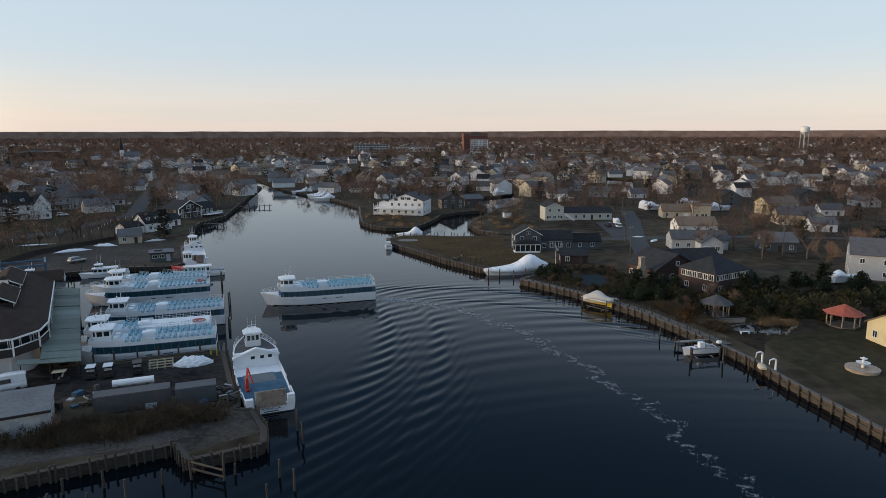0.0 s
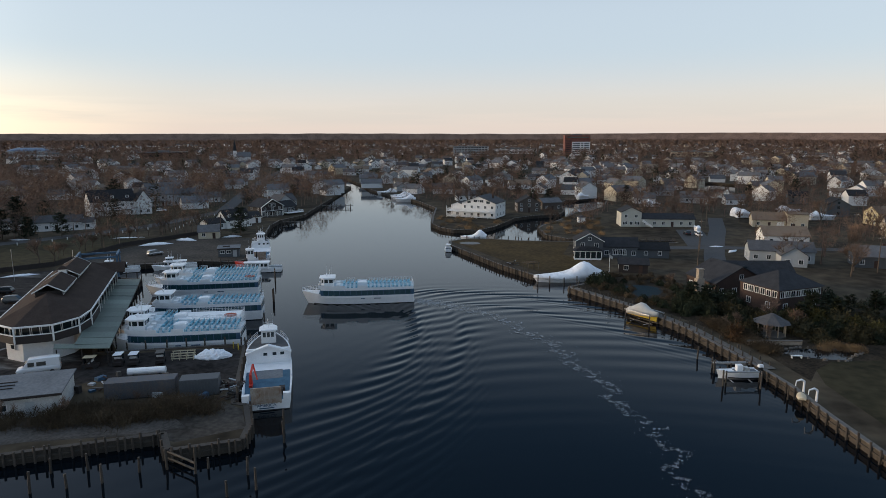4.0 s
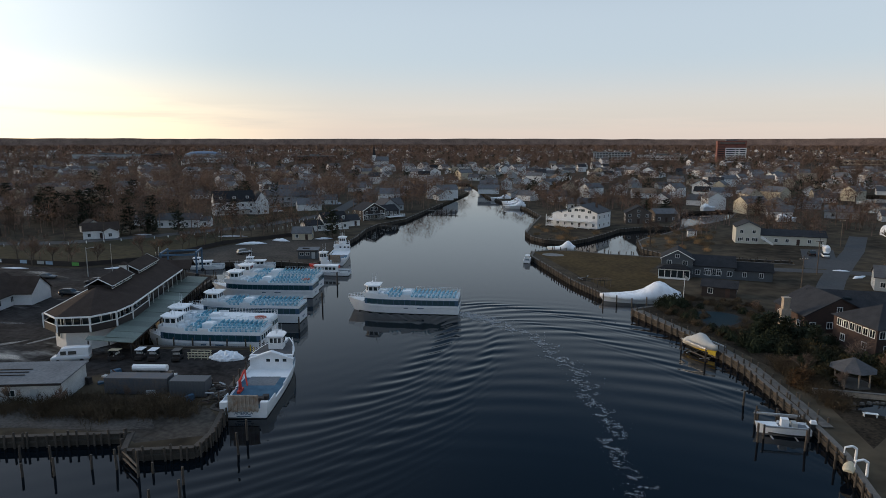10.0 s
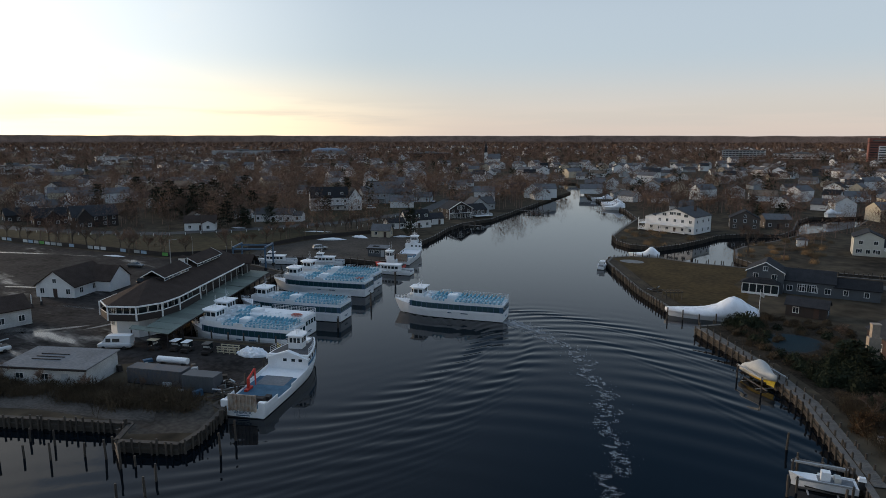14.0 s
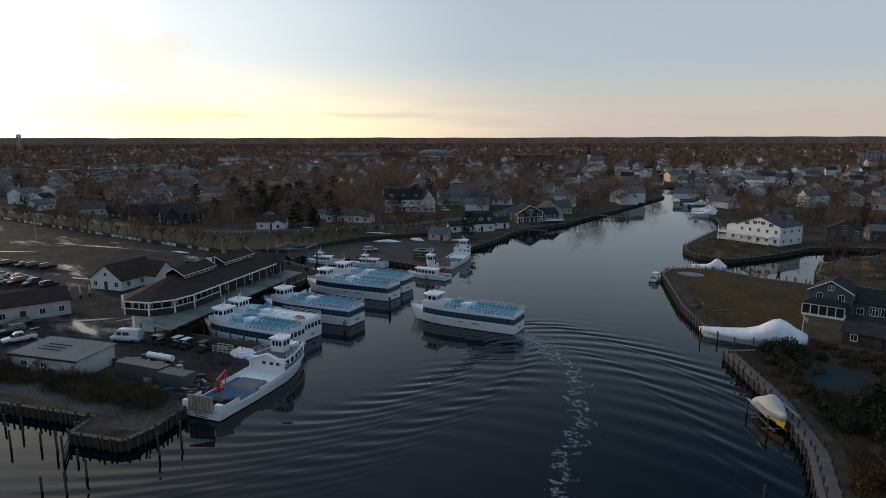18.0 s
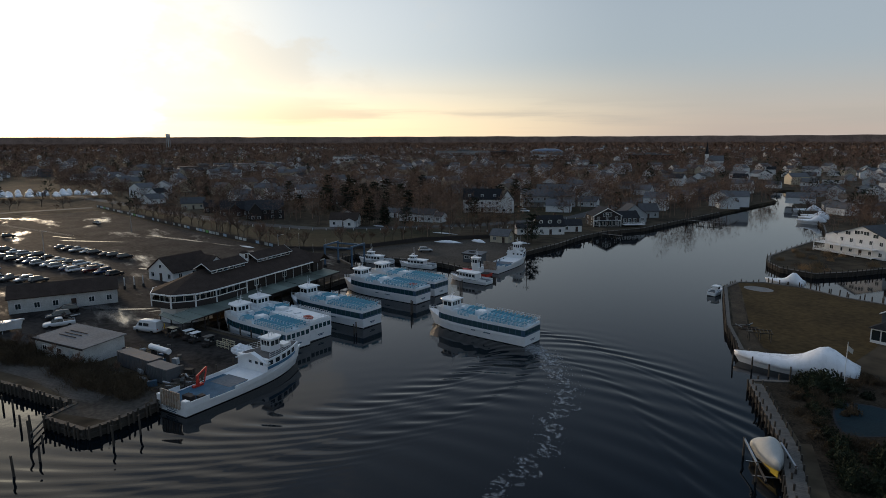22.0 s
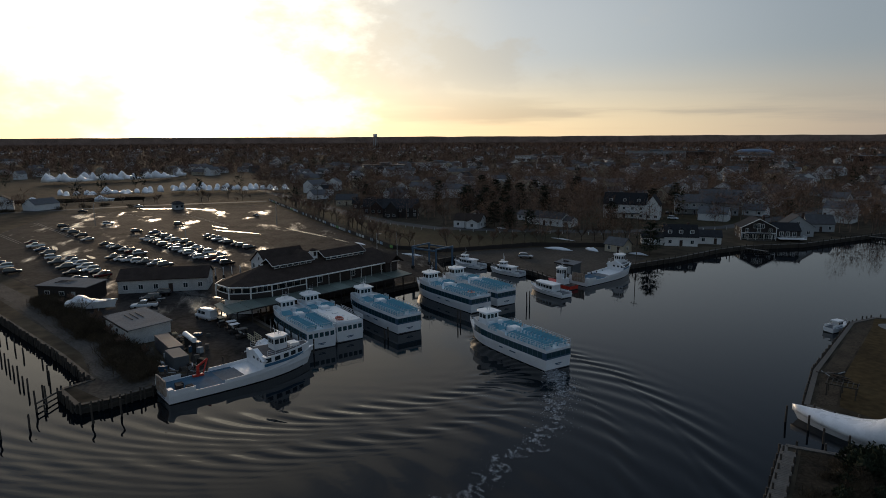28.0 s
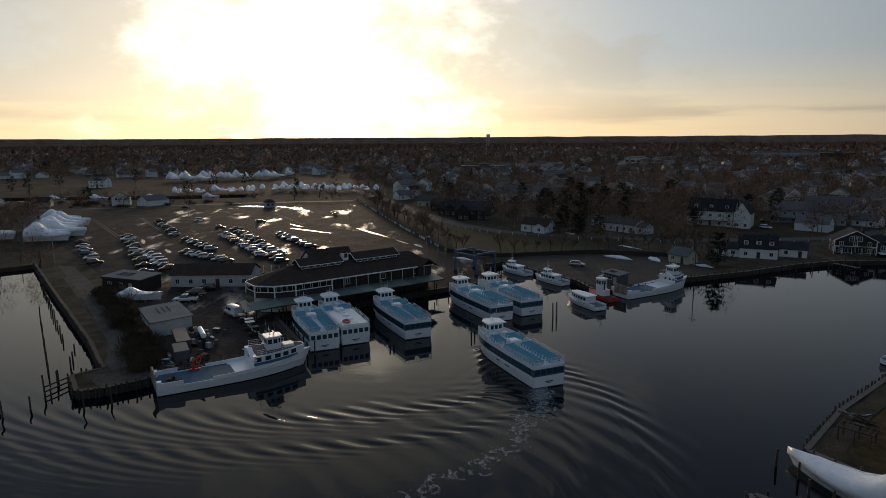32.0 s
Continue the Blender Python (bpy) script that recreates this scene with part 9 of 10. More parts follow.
for k in range(110):
    x, y = rng.uniform(23, 46), rng.uniform(140, 172)
    if x < 23.6 + (157 - y) * 0.82 or inside(WATER, [x], [y])[0] or (34 < x < 41.5 and 147.5 < y < 161.5):
        continue
    shrub(x, y, rng.choice(BROWN + SHRUB[:2]), rng.uniform(0.5, 1.0), rng.uniform(0, 360), "leafless brown brush beside the pool", "brush")
# brush along the old pier and behind the shed
for k in range(190):
    u = rng.random()
    x, y = -92 + 62 * u + rng.uniform(-1.5, 1.5), 46.5 + 32 * u + rng.uniform(-2.2, 2.2)
    if u > 0.75:
        y -= (u - 0.75) * 8
    shrub(x, y + 1.2, rng.choice(BROWN), rng.uniform(0.7, 1.55), rng.uniform(0, 360), "leafless brown brush on the pier", "brush")
for x, y, k, s in ((-60, 66.5, 0, 0.45), (-64, 64.5, 4, 0.5), (-53, 69.0, 2, 0.4), (-47, 72, 4, 0.4), (-72, 60, 1, 0.5), (-40, 76.5, 4, 0.35), (-80, 56, 2, 0.5)):
    bare_tree(x, y, k, s, rng.uniform(0, 360), "small bare tree on the old pier")
for x, y, k, s in ((53.0, 118.5, 4, 0.5), (48.5, 124.5, 2, 0.5), (57, 131, 0, 0.6), (60, 127, 4, 0.6), (96, 188, 0, 0.9), (106, 182, 1, 1.0), (92, 180, 3, 0.8), (118, 176, 5, 1.0), (44, 160, 4, 0.5), (88, 210, 1, 0.8), (108, 214, 3, 0.9), (122, 224, 0, 0.9), (126, 244, 5, 1.0)):
    bare_tree(x, y, k, s, rng.uniform(0, 360))

for k in range(34):
    x, y = rng.uniform(-356, -318), rng.uniform(-170, 100)
    bare_tree(x, y, rng.randrange(6), rng.uniform(0.3, 0.6), rng.uniform(0, 360), "small bare tree between the lot and the marina")
for k in range(70):
    x, y = rng.uniform(-352, -312), rng.uniform(-170, 40)
    shrub(x, y, rng.choice(BROWN), rng.uniform(0.8, 1.6), rng.uniform(0, 360), "leafless brown brush beyond the lot", "brush")

grow("brush", "dry_brush", "leafless brown brush on the pier and beyond the lot", M_BRUSH)
grow("grass_clump", "dry_grass", "clumps of dry reddish grass along the waterside", M_REED)

# scattered trees of the nearer gardens
KEEP_OFF = [WATER, CANAL, BASIN, LOT, [(-74, 88), (-52, 90), (-78, 142), (-94, 148)], [(-60, 60), (-20, 66), (-24, 82), (-34, 104), (-64, 96)], [(-122, 146), (-124, 216), (-88, 216), (-70, 172)], [(-22, 214), (0, 178), (26, 172), (24, 196), (32, 234), (-16, 234)]]


def clear_of(x, y, houses, d_house=8.0, d_road=6.0):
    ok = np.ones(x.shape, bool)
    for p in KEEP_OFF:
        ok &= ~inside(p, x, y)
    for pts in ROADS:
        for (ax, ay), (bx, by) in zip(pts[:-1], pts[1:]):
            L = math.hypot(bx - ax, by - ay)
            ux, uy = (bx - ax) / L, (by - ay) / L
            u = np.clip((x - ax) * ux + (y - ay) * uy, 0, L)
            ok &= np.hypot(x - ax - u * ux, y - ay - u * uy) > d_road
    for hx, hy in houses:
        ok &= np.hypot(x - hx, y - hy) > d_house
    return ok


npr = np.random.RandomState(5)
# town houses behind the banks, in loose street rows
TOWN = []
PROTOS = []
for k, (w, d, h, r, wl, rf, al, stn) in enumerate(((11, 8, 3.0, 2.6, M_HOUSEWHITE, M_ROOFGREY, "x", 1), (10, 9, 5.4, 2.8, M_HOUSEWHITE, M_ROOFDARK, "y", 2), (13, 8.5, 3.0, 2.4, M_LIGHTGREY, M_ROOFGREY, "x", 1),
                                                   (10, 9, 5.2, 3.0, M_TANSIDE, M_ROOFTAN, "x", 2), (12, 9, 3.0, 2.8, M_TANSIDE, M_ROOFDARK, "y", 1), (11, 9, 5.2, 2.6, M_GREYSIDE, M_ROOFDARK, "x", 2), (14, 9, 3.2, 2.6, M_HOUSEWHITE, M_ROOFTAN, "x", 1), (11, 8, 4.8, 3.2, M_YELSIDE, M_ROOFGREY, "y", 2))):
    PROTOS.append((w, d, h, r, wl, rf, al, stn, None))
HNAMES = ("white house with a grey roof", "white two-storey house with a dark roof", "pale grey ranch house", "beige two-storey house", "beige cottage with a dark roof", "slate grey two-storey house", "white house with a tan roof", "cream gabled house")
first = {}
cand = []
for gx in np.arange(-900, 760, 30):
    for gy in np.arange(-160, 1000, 44):
        cand.append((gx + npr.uniform(-9, 9), gy + npr.uniform(-9, 9)))
cx = np.array([c[0] for c in cand]); cy = np.array([c[1] for c in cand])
az = np.degrees(np.arctan2(-(cx - 40), cy - 60))
ok = clear_of(cx, cy, HOUSES, 20, 9) & (az > -52) & (az < 128) & (np.hypot(cx - 40, cy - 60) < 800)
for dx, dy in ((9, 0), (-9, 0), (0, 9), (0, -9)):
    ok &= ~inside(WATER, cx + dx, cy + dy)
ok &= ~((cx > -50) & (cx < 60) & (cy > 232) & (cy < 345))
ok &= ~((cx > -262) & (cx < -98) & (cy > 118) & (cy < 300))
ok &= ~((cx > 60) & (cx < 135) & (cy > 90) & (cy < 180))
ok &= ~((cx < -330) & (cx > -640) & (cy < 130))
dist = np.hypot(cx - 40, cy - 60)
ok &= npr.rand(len(cx)) < np.where(((np.abs(cx + 70) < 190) & (cy > 370) & (cy < 560)) | ((cx > -300) & (cx < -60) & (cy > 480) & (cy < 820)), 0.92, np.where(dist < 350, 0.72, np.where(dist < 550, 0.46, 0.26)))
for x, y in zip(cx[ok], cy[ok]):
    k = int(npr.choice((0, 1, 2, 6))) if -300 < x < -60 and y > 480 else int(npr.choice(8, p=(0.28, 0.24, 0.14, 0.06, 0.06, 0.06, 0.12, 0.04)))
    deg = float(npr.choice((20, 110, 22, 112, 200))) + npr.uniform(-8, 8) + (-25 if x > 0 else 0)
    m = at(float(x), float(y), deg)
    lod = 1 if math.hypot(x - 40, y - 60) < 330 else 2
    if (k, lod) not in first:
        w, d, h, r, wl, rf, al, stn, _ = PROTOS[k]
        first[k, lod] = house(m, HNAMES[k] + " among bare trees", w, d, h, r, wl, rf, al, stn, far=lod, chimney=(k % 2 == 0), group="town houses")
    else:
        copy_thing(first[k, lod], m @ Matrix.Scale(float(npr.uniform(0.85, 1.15)), 4))
    TOWN.append((float(x), float(y)))

n = 700
tx, ty = npr.uniform(-420, 330, n), npr.uniform(60, 480, n)
az = np.degrees(np.arctan2(-(tx - 40), ty - 60))
ok = clear_of(tx, ty, HOUSES + TOWN, 8.5, 5.5) & (az > -50) & (az < 120) & (np.hypot(tx - 30, ty - 130) < 390) & (np.hypot(tx - 30, ty - 130) > 60)
# fewer on the open field and the hotel's lawn
ok &= ~inside([(-128, 148), (-330, 120), (-330, 134), (-230, 152), (-178, 182), (-160, 215), (-128, 214)], tx, ty)
ok &= ~inside([(-172, 240), (-150, 236), (-100, 262), (-110, 318), (-168, 300)], tx, ty)
ok &= np.hypot(tx + 15, ty - 278) > 34
ok &= ~inside([(8, 176), (70, 150), (74, 214), (112, 236), (84, 268), (30, 268), (24, 230)], tx, ty)
CLEARED = [(80, 191), (-108, 239)]   # house fronts that stand open
idx = np.nonzero(ok)[0][:140]
for i in idx:
    if npr.rand() < 0.16:
        tree = (float(tx[i]), float(ty[i]), int(npr.randint(3)), float(npr.uniform(0.8, 1.25)), float(npr.uniform(0, 360)))
        if min(math.dist(tree[:2], q) for q in CLEARED) > 9:
            conifer(*tree)
    else:
        bare_tree(float(tx[i]), float(ty[i]), int(npr.randint(6)), float(npr.uniform(0.7, 1.15)), float(npr.uniform(0, 360)))


def woods(name, xs, ys, count, size, height, rad, label, seed, mt=M_TWIG, width=0.2, squash=0.8, base=0.25):
    """A far wood: each tree a haze of thin blades in a rounded crown over a thin trunk, all in one mesh."""
    r = np.random.RandomState(seed)
    n = len(xs)
    if n == 0:
        return
    hs = height * r.uniform(0.65, 1.25, n)
    rs = rad * r.uniform(0.6, 1.3, n)
    d = r.normal(size=(n, count, 3))
    d /= np.linalg.norm(d, axis=2, keepdims=True)
    d *= r.uniform(0.25, 1.0, (n, count, 1)) ** 0.6
    c = np.empty((n, count, 3))
    zc = (base + (1 - base) / 2) * hs
    c[:, :, 0] = xs[:, None] + d[:, :, 0] * rs[:, None]
    c[:, :, 1] = ys[:, None] + d[:, :, 1] * rs[:, None]
    c[:, :, 2] = G + zc[:, None] + d[:, :, 2] * (hs * (1 - base) / 2)[:, None]
    a = r.normal(size=(n, count, 3)) + d * 1.6
    a[:, :, 2] += 0.6
    a /= np.linalg.norm(a, axis=2, keepdims=True)
    s = np.cross(a, r.normal(size=(n, count, 3)))
    s /= np.linalg.norm(s, axis=2, keepdims=True)
    ln = size * r.uniform(0.6, 1.4, (n, count, 1))
    w = width * r.uniform(0.6, 1.4, (n, count, 1))
    v = np.stack([c - s * w, c + s * w, c + a * ln], 2).reshape(-1, 3)
    # trunks
    tr = np.stack([np.stack([xs - 0.2, ys, np.full(n, G - 0.1)], 1), np.stack([xs + 0.2, ys, np.full(n, G - 0.1)], 1), np.stack([xs, ys + 0.1, G + hs * 0.7], 1),
                   np.stack([xs, ys - 0.2, np.full(n, G - 0.1)], 1), np.stack([xs, ys + 0.2, np.full(n, G - 0.1)], 1), np.stack([xs + 0.1, ys, G + hs * 0.7], 1)], 1).reshape(-1, 3)
    # each blade's face looks out of its crown, and is shaded as part of that crown
    face = np.cross(2 * s, a)
    flip = (face * d).sum(2).ravel() < 0
    t = np.arange(n * count * 3).reshape(-1, 3)
    t[flip] = t[flip][:, ::-1]
    out = d + r.normal(size=d.shape) * 0.25
    out[:, :, 2] += 0.25
    out /= np.linalg.norm(out, axis=2, keepdims=True)
    nv = np.repeat(out.reshape(-1, 3), 3, 0)
    tn = np.tile(np.array([[0.0, 0.0, 1.0]]), (len(tr), 1))
    t = np.concatenate([t, len(v) + np.arange(len(tr)).reshape(-1, 3)])
    me = tri_mesh(name, np.concatenate([v, tr]), t, mt)
    me.polygons.foreach_set("use_smooth", np.ones(len(t), bool))
    me.normals_split_custom_set_from_vertices(np.concatenate([nv, tn]).tolist())
    tagged(new(name, me), label, "trees", "", "stuff")


M_WOOD = mat("distant_bare_woods", (0.168, 0.116, 0.092), 0.95, var=0.4, scale=0.02, second=(0.245, 0.165, 0.128), spec=0.04)


def sector(n, r0, r1, seed):
    r = np.random.RandomState(seed)
    rr = np.sqrt(r.uniform(r0 * r0, r1 * r1, n))
    aa = np.radians(r.uniform(-58, 134, n))
    return 40 - rr * np.sin(aa), 60 + rr * np.cos(aa)


x, y = sector(900, 140, 330, 7)
o = clear_of(x, y, HOUSES + TOWN, 8.0, 5.5)
for pg in ([(-128, 148), (-330, 120), (-330, 134), (-230, 152), (-178, 182), (-160, 215), (-128, 214)], [(-172, 240), (-150, 236), (-100, 262), (-110, 318), (-168, 300)], [(8, 150), (62, 140), (78, 214), (112, 236), (84, 268), (30, 268), (24, 230)]):
    o &= ~inside(pg, x, y)
o &= (np.hypot(x - 30, y - 130) > 70) & (np.hypot(x + 15, y - 278) > 34)
woods("garden_trees", x[o], y[o], 230, 1.3, 10.5, 4.2, "brown bare garden trees between the houses", 10, M_WOOD, 0.05)
x, y = sector(5600, 300, 820, 1)
o = clear_of(x, y, HOUSES + TOWN, 7.5, 5.0) & ~((x < -330) & (x > -610) & (y < 105))
o &= ~((x > -290) & (x < -70) & (y > 480) & (y < 820) & (np.arange(len(x)) % 4 > 0))
woods("middle_woods", x[o], y[o], 110, 1.8, 9.8, 4.6, "brown bare trees between the houses", 11, M_WOOD, 0.13)
# the thick belt behind the street west of the harbour
r_ = np.random.RandomState(21)
x, y = r_.uniform(-430, -105, 900), r_.uniform(178, 470, 900)
o = clear_of(x, y, HOUSES + TOWN, 7.5, 5.0) & ~inside([(-172, 240), (-150, 236), (-100, 262), (-110, 318), (-168, 300)], x, y) & ~inside([(-200, 166), (-132, 216), (-128, 150), (-330, 128)], x, y)
o &= (np.arange(900) % 3 < 2)
woods("belt_trees", x[o], y[o], 230, 1.4, 13.5, 4.8, "tall bare trees in a thick belt behind the street", 15, M_TWIG, 0.055)
x, y = sector(9000, 800, 1700, 2)
o = ~inside(WATER, x, y)
woods("far_woods", x[o], y[o], 44, 3.0, 12.5, 6.5, "brown bare woods round the town", 12, M_WOOD, 0.30)
x, y = sector(13000, 1650, 4400, 3)
woods("distant_woods", x, y, 12, 8.0, 13.5, 14.0, "brown distant woods to the horizon", 13, M_WOOD, 1.6, base=0.05)
x, y = sector(700, 320, 1500, 4)
o = clear_of(x, y, HOUSES + TOWN, 7.5, 5.0)
woods("far_evergreens", x[o], y[o], 70, 2.2, 13.0, 3.0, "dark evergreens scattered in the town", 14, M_NEEDLE, 0.35, base=0.1)


def ridge():
    """The low wooded rise that closes the horizon."""
    b = Mesh()
    n = 260
    rings = []
    for k in range(n + 1):
        a = radians(-75 + 225 * k / n)
        R = 4520
        hgt = 54 + 7 * noise.noise((k * 0.05, 0, 0)) + 4 * noise.noise((k * 0.4, 3, 0))
        rings.append([(40 - R * math.sin(a), 60 + R * math.cos(a), 0), (40 - (R + 60) * math.sin(a), 60 + (R + 60) * math.cos(a), hgt), (40 - (R + 140) * math.sin(a), 60 + (R + 140) * math.cos(a), 0)])
    b.loft(rings, close=True, caps=True)
    tagged(part("distant_ridge", b, M_WOOD), "low wooded rise on the horizon", "hill", "", "structure")


ridge()


def far_houses():
    """Pale specks of roofs and walls deep in the woods."""
    r = np.random.RandomState(9)
    x, y = sector(1300, 800, 2600, 6)
    x2, y2 = sector(900, 310, 820, 16)
    o = clear_of(x2, y2, HOUSES + TOWN, 17, 10) & ~inside([(-262, 118), (-98, 118), (-98, 300), (-262, 300)], x2, y2) & ~((x2 < -330) & (x2 > -640) & (y2 < 130))
    x, y = np.concatenate([x, x2[o][:420]]), np.concatenate([y, y2[o][:420]])
    mats = ((M_HOUSEWHITE, 0), (M_ROOFGREY, 1), (M_TANSIDE, 2))
    bs = [Mesh(), Mesh(), Mesh()]
    for i in range(len(x)):
        w, d, h = r.uniform(9, 16), r.uniform(8, 11), r.choice((3.2, 5.6, 6.2))
        a = r.uniform(0, math.pi)
        c, s = math.cos(a), math.sin(a)
        q = [(x[i] + u * c - v * s, y[i] + u * s + v * c) for u, v in ((-w / 2, -d / 2), (w / 2, -d / 2), (w / 2, d / 2), (-w / 2, d / 2))]
        wl = bs[0 if r.rand() < 0.75 else 2]
        wl.prism(q, G, G + h)
        e = [((q[0][0] + q[3][0]) / 2, (q[0][1] + q[3][1]) / 2), ((q[1][0] + q[2][0]) / 2, (q[1][1] + q[2][1]) / 2)]
        wl.add([(*q[1], G + h), (*q[2], G + h), (*e[1], G + h + 2.9), (*q[3], G + h), (*q[0], G + h), (*e[0], G + h + 2.9)], [(0, 1, 2), (3, 4, 5)])
        k = 1.04
        f = [(x[i] + (p[0] - x[i]) * k, y[i] + (p[1] - y[i]) * k) for p in q + e]
        bs[1].add([(*f[0], G + h - 0.1), (*f[1], G + h - 0.1), (*f[2], G + h - 0.1), (*f[3], G + h - 0.1), (*f[4], G + h + 3), (*f[5], G + h + 3)], [(0, 1, 5, 4), (2, 3, 4, 5)])
    for b, (m, k), nm in zip(bs, mats, ("far_white_walls", "far_roofs", "far_beige_walls")):
        tagged(part(nm, b, m), "distant houses half hidden in the woods", "houses", "", "stuff")


far_houses()


def office():
    brick = mat("deep_red_brick", (0.18, 0.065, 0.048), 0.85, var=0.25, scale=0.3, bump=0.2)
    root = thing("office_block", at(63, 1249, 6), "red brown office block with a white glazed corner", "building")
    wl = part("wall", Mesh().box(-24, -12, 0, 22, 12, 30), brick, root)
    part("parapet", Mesh().box(-24.4, -12.4, 30.6, 22.4, 12.4, 37), brick, root)
    part("recess", Mesh().box(-23.2, -11.4, 30, 21.2, 11.4, 30.6), M_ROOFDARK, root)
    part("white_corner", Mesh().box(-11, -12.6, 0, 22.6, -12, 25), M_HOUSEWHITE, root)
    part("roof_plant", Mesh().box(-10, -6, 37, 8, 6, 39), M_ROOFGREY, root)
    for fl in range(7):
        part("window_band", Mesh().box(-22.5, -12.12, 3 + 3.8 * fl, -12, -12, 4.4 + 3.8 * fl), M_GLASS, wl)
    for fl in range(6):
        for x0, x1 in ((-10, 4), (6, 10), (12, 21)):
            part("window_band", Mesh().box(x0, -12.75, 3 + 3.7 * fl, x1, -12.6, 4.8 + 3.7 * fl), M_GLASS, wl)
    part("loft_window", Mesh().box(-20, -12.5, 32, 20, -12.4, 34.6), M_GLASS, wl)
    r2 = thing("apartment_block", at(-130, 1180, 3), "long grey apartment block beyond the trees", "building")
    w2 = part("wall", Mesh().box(-32, -8, 0, 32, 8, 17), M_LIGHTGREY, r2)
    for fl in range(5):
        part("window_band", Mesh().box(-30, -8.12, 2 + 3.1 * fl, 30, -8, 3.6 + 3.1 * fl), M_GLASS, w2)
    for k in range(11):
        part("pier", Mesh().box(-27.6 + 5.2 * k, -8.3, 0, -26.4 + 5.2 * k, -8, 17), M_LIGHTGREY, w2)
    part("roof", Mesh().box(-32.6, -8.6, 17, 32.6, 8.6, 17.6), M_ROOFGREY, r2)


office()


def water_tower(x, y, h, r, label):
    root = thing("water_tower", at(x, y, 0), label, "water tower")
    part("tank", Mesh().tube((0, 0, h - r * 1.3), (0, 0, h - r * 0.2), r, r, 20), M_HOUSEWHITE, root)
    part("tank_top", Mesh().tube((0, 0, h - r * 0.2), (0, 0, h), r, r * 0.25, 20), M_HOUSEWHITE, root)
    part("tank_base", Mesh().tube((0, 0, h - r * 1.9), (0, 0, h - r * 1.3), r * 0.4, r, 20), M_HOUSEWHITE, root)
    for k in range(6):
        a = 2 * math.pi * k / 6
        part("leg", Mesh().tube((r * 1.1 * math.cos(a), r * 1.1 * math.sin(a), 0), (r * 0.9 * math.cos(a), r * 0.9 * math.sin(a), h - r), 0.5, n=6), M_LIGHTGREY, root)
    part("riser", Mesh().tube((0, 0, 0), (0, 0, h - r * 1.8), 1.2, n=10), M_LIGHTGREY, root)


water_tower(650, 1161, 48, 7.5, "pale water tower on legs above the woods")
water_tower(-2400, 600, 58, 7.5, "distant water tower against the evening sky")
ch = thing("church", at(-392, 810, 30), "white church with a pointed steeple", "church")
part("nave", Mesh().box(-9, -6, 0, 9, 6, 9), M_HOUSEWHITE, ch)
part("roof", Mesh().gable(-9, -6, 9, 6, 9, 6, "x", 0.4), M_ROOFGREY, ch)
part("tower", Mesh().box(-13, -2.5, 0, -8.5, 2.5, 17), M_HOUSEWHITE, ch)
part("steeple", Mesh().prism([(-13, -2.5), (-8.5, -2.5), (-8.5, 2.5), (-13, 2.5)], 17, 33, 0.97), M_ROOFDARK, ch)



def long_building(x, y, deg, w, d, h, wall, roof, label, windows=True, dome=False):
    root = thing("commercial_building", at(x, y, deg), label, "building", "commercial buildings")
    wl = part("wall", Mesh().box(-w / 2, -d / 2, 0, w / 2, d / 2, h), wall, root)
    if dome:
        rg = [[(-w / 2 + w * k / 8, d / 2 * math.cos(math.pi * j / 8), h + 5.5 * math.sin(math.pi * j / 8) * (1 - abs(k / 4 - 1) ** 4)) for j in range(9)] for k in range(9)]
        part("roof", Mesh().loft(rg), roof, root)
    else:
        part("roof", Mesh().box(-w / 2 - 0.5, -d / 2 - 0.5, h, w / 2 + 0.5, d / 2 + 0.5, h + 0.8), roof, root)
        part("plant_room", Mesh().box(-w * 0.1, -d * 0.2, h + 0.8, w * 0.12, d * 0.2, h + 3.2), roof, root)
    if windows:
        for k in range(int(w / 9)):
            part("window_bay", Mesh().box(-w / 2 + 9 * k + 1.5, -d / 2 - 0.12, 2.0, -w / 2 + 9 * k + 7.0, -d / 2, min(h - 1.2, 4.6)), M_GLASS, wl)


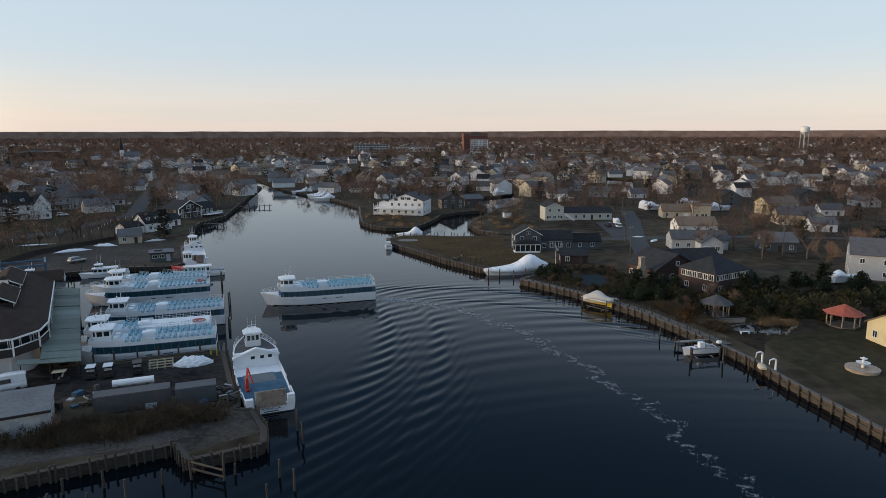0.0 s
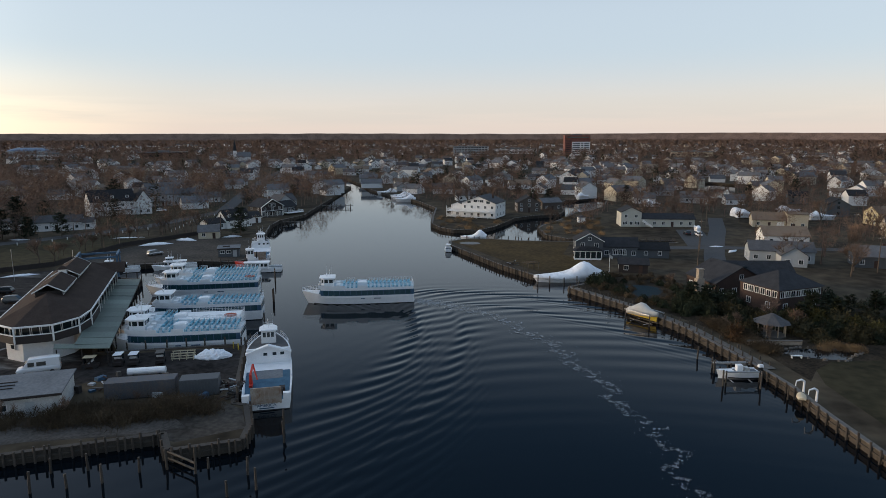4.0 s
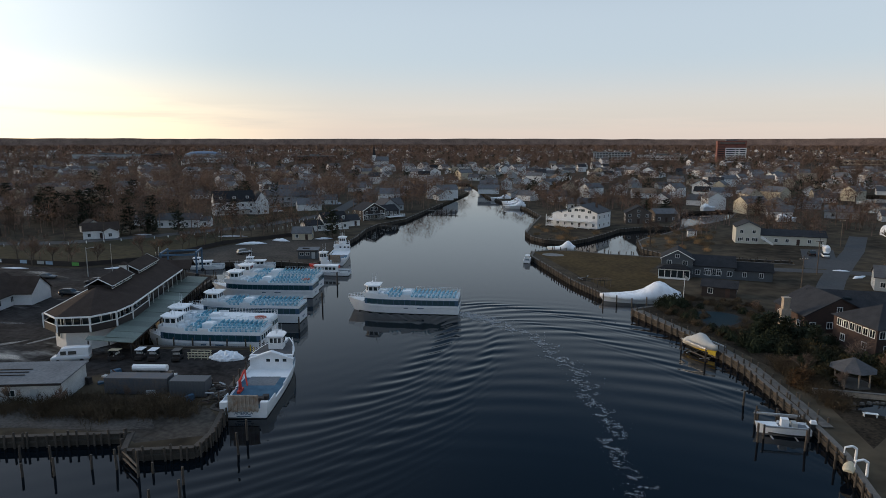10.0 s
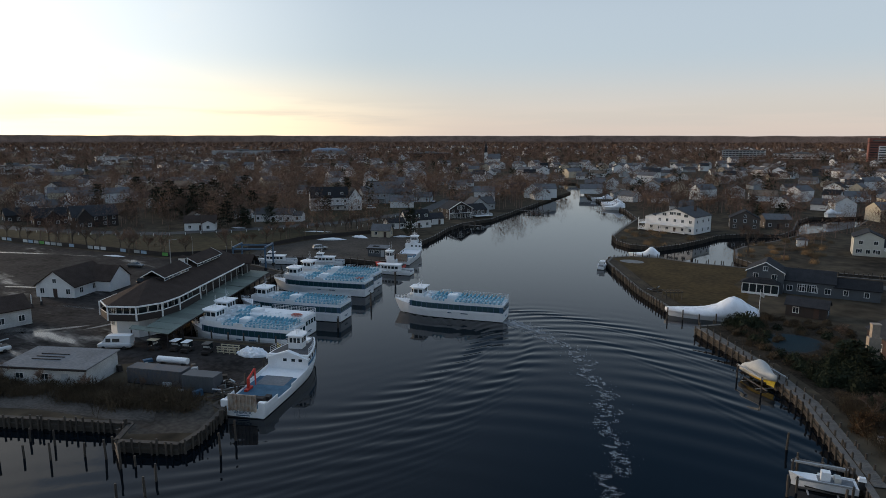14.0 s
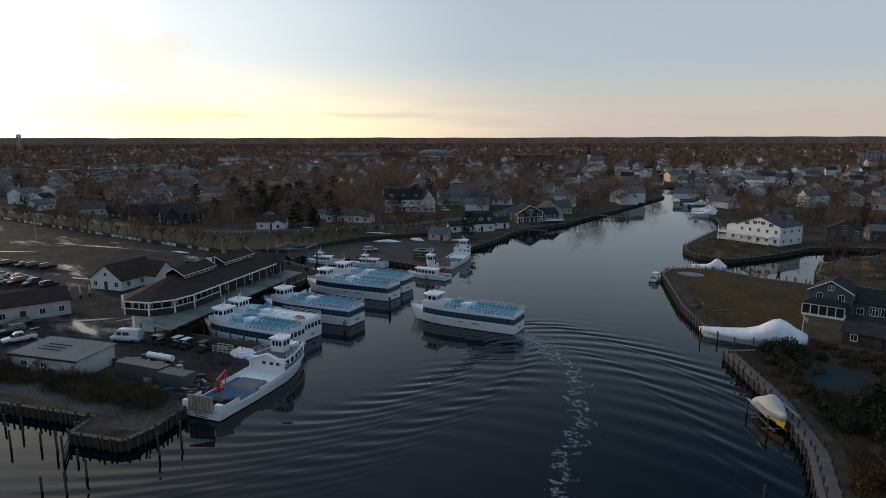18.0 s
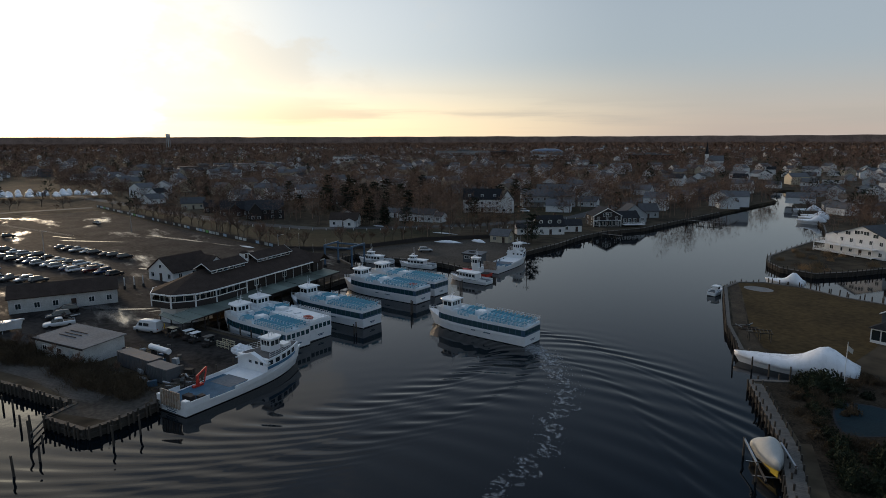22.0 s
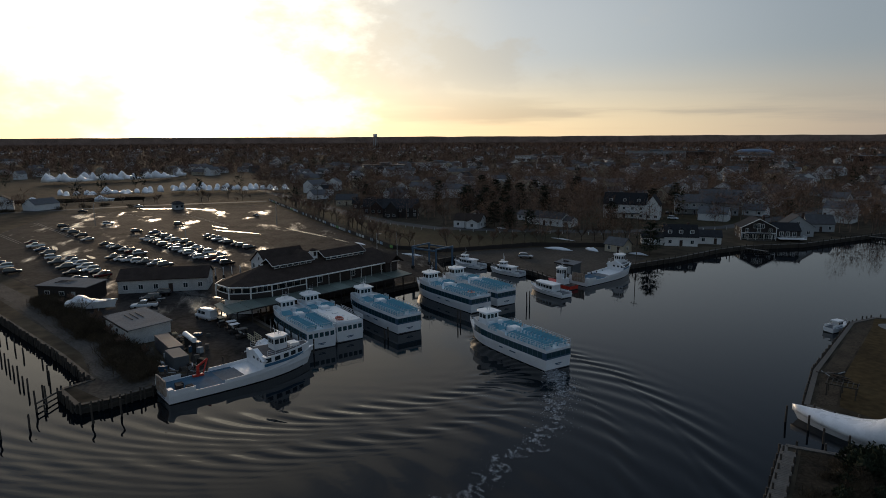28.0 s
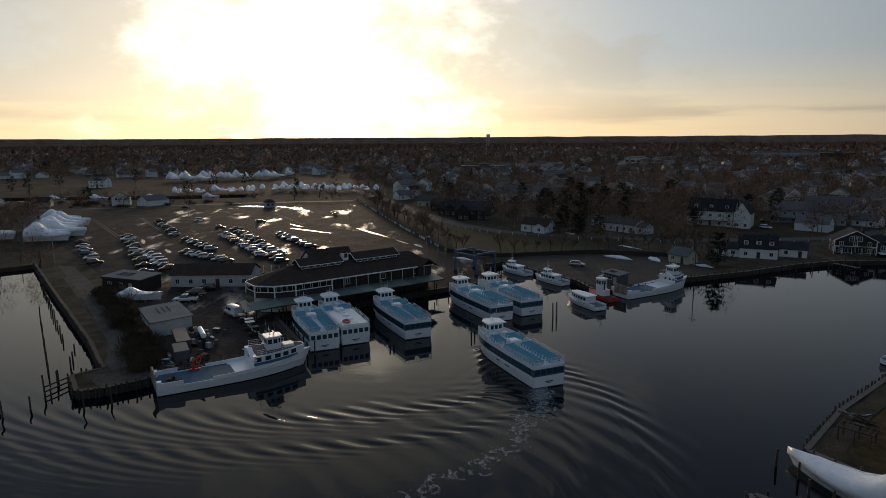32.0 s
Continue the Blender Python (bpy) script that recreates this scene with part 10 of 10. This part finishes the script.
M_HALLROOF = mat("blue_grey_hall_roof", (0.12, 0.17, 0.24), 0.6, var=0.15, scale=0.05)
for x, y, deg, w, d, h, wl_, rf_, lb, dm in ((-943, 1057, 45, 70, 40, 10, M_LIGHTGREY, M_HALLROOF, "sports hall with a rounded blue grey roof", True),
                                         (-985, 860, 52, 110, 30, 12, M_LIGHTGREY, M_SHEDGREY, "long pale green grey office building", False), (-905, 900, 52, 50, 26, 12, M_BRICK, M_ROOFGREY, "brick wing of a large building", False),
                                         (-760, 900, 40, 90, 34, 8, M_HOUSEWHITE, M_SHEDGREY, "long white store with a flat roof", False), (-640, 1010, 34, 80, 30, 9, M_BRICK, M_SHEDGREY, "brick store with a pale flat roof", False),
                                         (-880, 560, 66, 76, 28, 9, M_HOUSEWHITE, M_SHEDGREY, "white warehouse among the trees", False), (-690, 330, 80, 56, 22, 8, M_HOUSEWHITE, M_SHEDGREY, "white flat roofed building beyond the yard", False),
                                         (-640, 250, 84, 48, 22, 8, M_LIGHTGREY, M_ROOFGREY, "grey boat shed beyond the yard", False), (-60, 1350, 0, 90, 30, 9, M_HOUSEWHITE, M_SHEDGREY, "long white hall in the distance", False),
                                         (260, 1200, -8, 70, 26, 8, M_TANSIDE, M_SHEDGREY, "beige flat roofed hall in the distance", False), (420, 1050, -14, 60, 24, 7, M_HOUSEWHITE, M_SHEDGREY, "white flat roofed store in the distance", False)):
    long_building(x, y, deg, w, d, h, wl_, rf_, lb, not dm, dm)

# laid-up boats under white wrap
rng = random.Random(55)
k = 0
for (ax, ay), (bx, by), n in (((-545, -75), (-585, 25), 13), ((-560, -40), (-600, 30), 8)):
    for i in range(n):
        u = i / (n - 1)
        k += 1
        wrapped_boat(at(ax + (bx - ax) * u + rng.uniform(-13, 13), ay + (by - ay) * u + rng.uniform(-6, 6), 100 + rng.uniform(-70, 70)), "laid-up boat under white shrink wrap in the boatyard", rng.uniform(9, 20), rng.uniform(3.6, 6.0), rng.uniform(4.0, 10.5), "boats in the boatyard", seed=k, z_keel=1.0, quick=True, hull_showing=False)
# low cruisers wrapped close together in the row nearer the lot
for (ax, ay), (bx, by), n in (((-397, -20), (-406, 40), 13), ((-412, 50), (-402, 122), 17), ((-430, 46), (-424, 84), 7)):
    for i in range(n):
        u = i / (n - 1)
        k += 1
        wrapped_boat(at(ax + (bx - ax) * u + rng.uniform(-3, 3), ay + (by - ay) * u + rng.uniform(-1, 1), rng.choice((0, 180)) + rng.uniform(-25, 25)), "low laid-up cruiser under white shrink wrap", rng.uniform(10, 15), rng.uniform(3.6, 4.6), rng.uniform(3.2, 6.0), "cruisers in the boatyard", seed=k, z_keel=0.8, quick=True, hull_showing=False)
for x, y, d, L in ((-180, -14, 92, 16), (-186, -17, 95, 16), (-193, -14, 90, 17), (-200, -20, 96, 16), (-208, -22, 92, 17), (-217, -24, 90, 17), (-226, -26, 94, 17), (-236, -34, 92, 17), (-186, -36, 95, 15)):
    k += 1
    wrapped_boat(at(x, y, d), "large laid-up boat under white shrink wrap beside the basin", L, 5.2, 6.4, "boats beside the basin", seed=k, z_keel=1.0)
for x, y, d, L in ((-84, 408, 200, 13), (-66, 376, 195, 13), (-62, 364, 195, 12), (-70, 384, 190, 12)):
    k += 1
    wrapped_boat(pose(x, y, 0, 0, 0, d), "moored boat under white shrink wrap at the far bank", L, 4.2, 4.2, "wrapped boats at the far bank", seed=k)
for x, y, d, L in ((30, 372, 40, 9), (62, 338, 20, 9), (96, 300, 15, 11), (118, 318, 10, 12), (124, 296, 12, 12), (140, 322, 20, 10), (70, 252, 100, 5), (104, 288, 10, 8), (94, 150, 10, 7)):
    k += 1
    wrapped_boat(at(x, y, d), "boat under white shrink wrap in a garden", L, min(3.8, L * 0.36), min(3.6, L * 0.4), "wrapped boats in gardens", seed=k, z_keel=0.8, quick=True)

house(at(-489, -105, 80), "white two-storey house beyond the marina", 14, 10, 6.2, 2.6, M_HOUSEWHITE, M_ROOFGREY, "x", 2, far=1)
for x, y, d in ((-378, -96, 92), (-379, -70, 95), (-377, -34, 90), (-379, 4, 88)):
    k += 1
    wrapped_boat(pose(x, y, 0, 0, 0, d), "moored boat under white wrap in the marina basin", rng.uniform(11, 15), 4.2, 4.4, "boats in the marina basin", seed=k, quick=True)
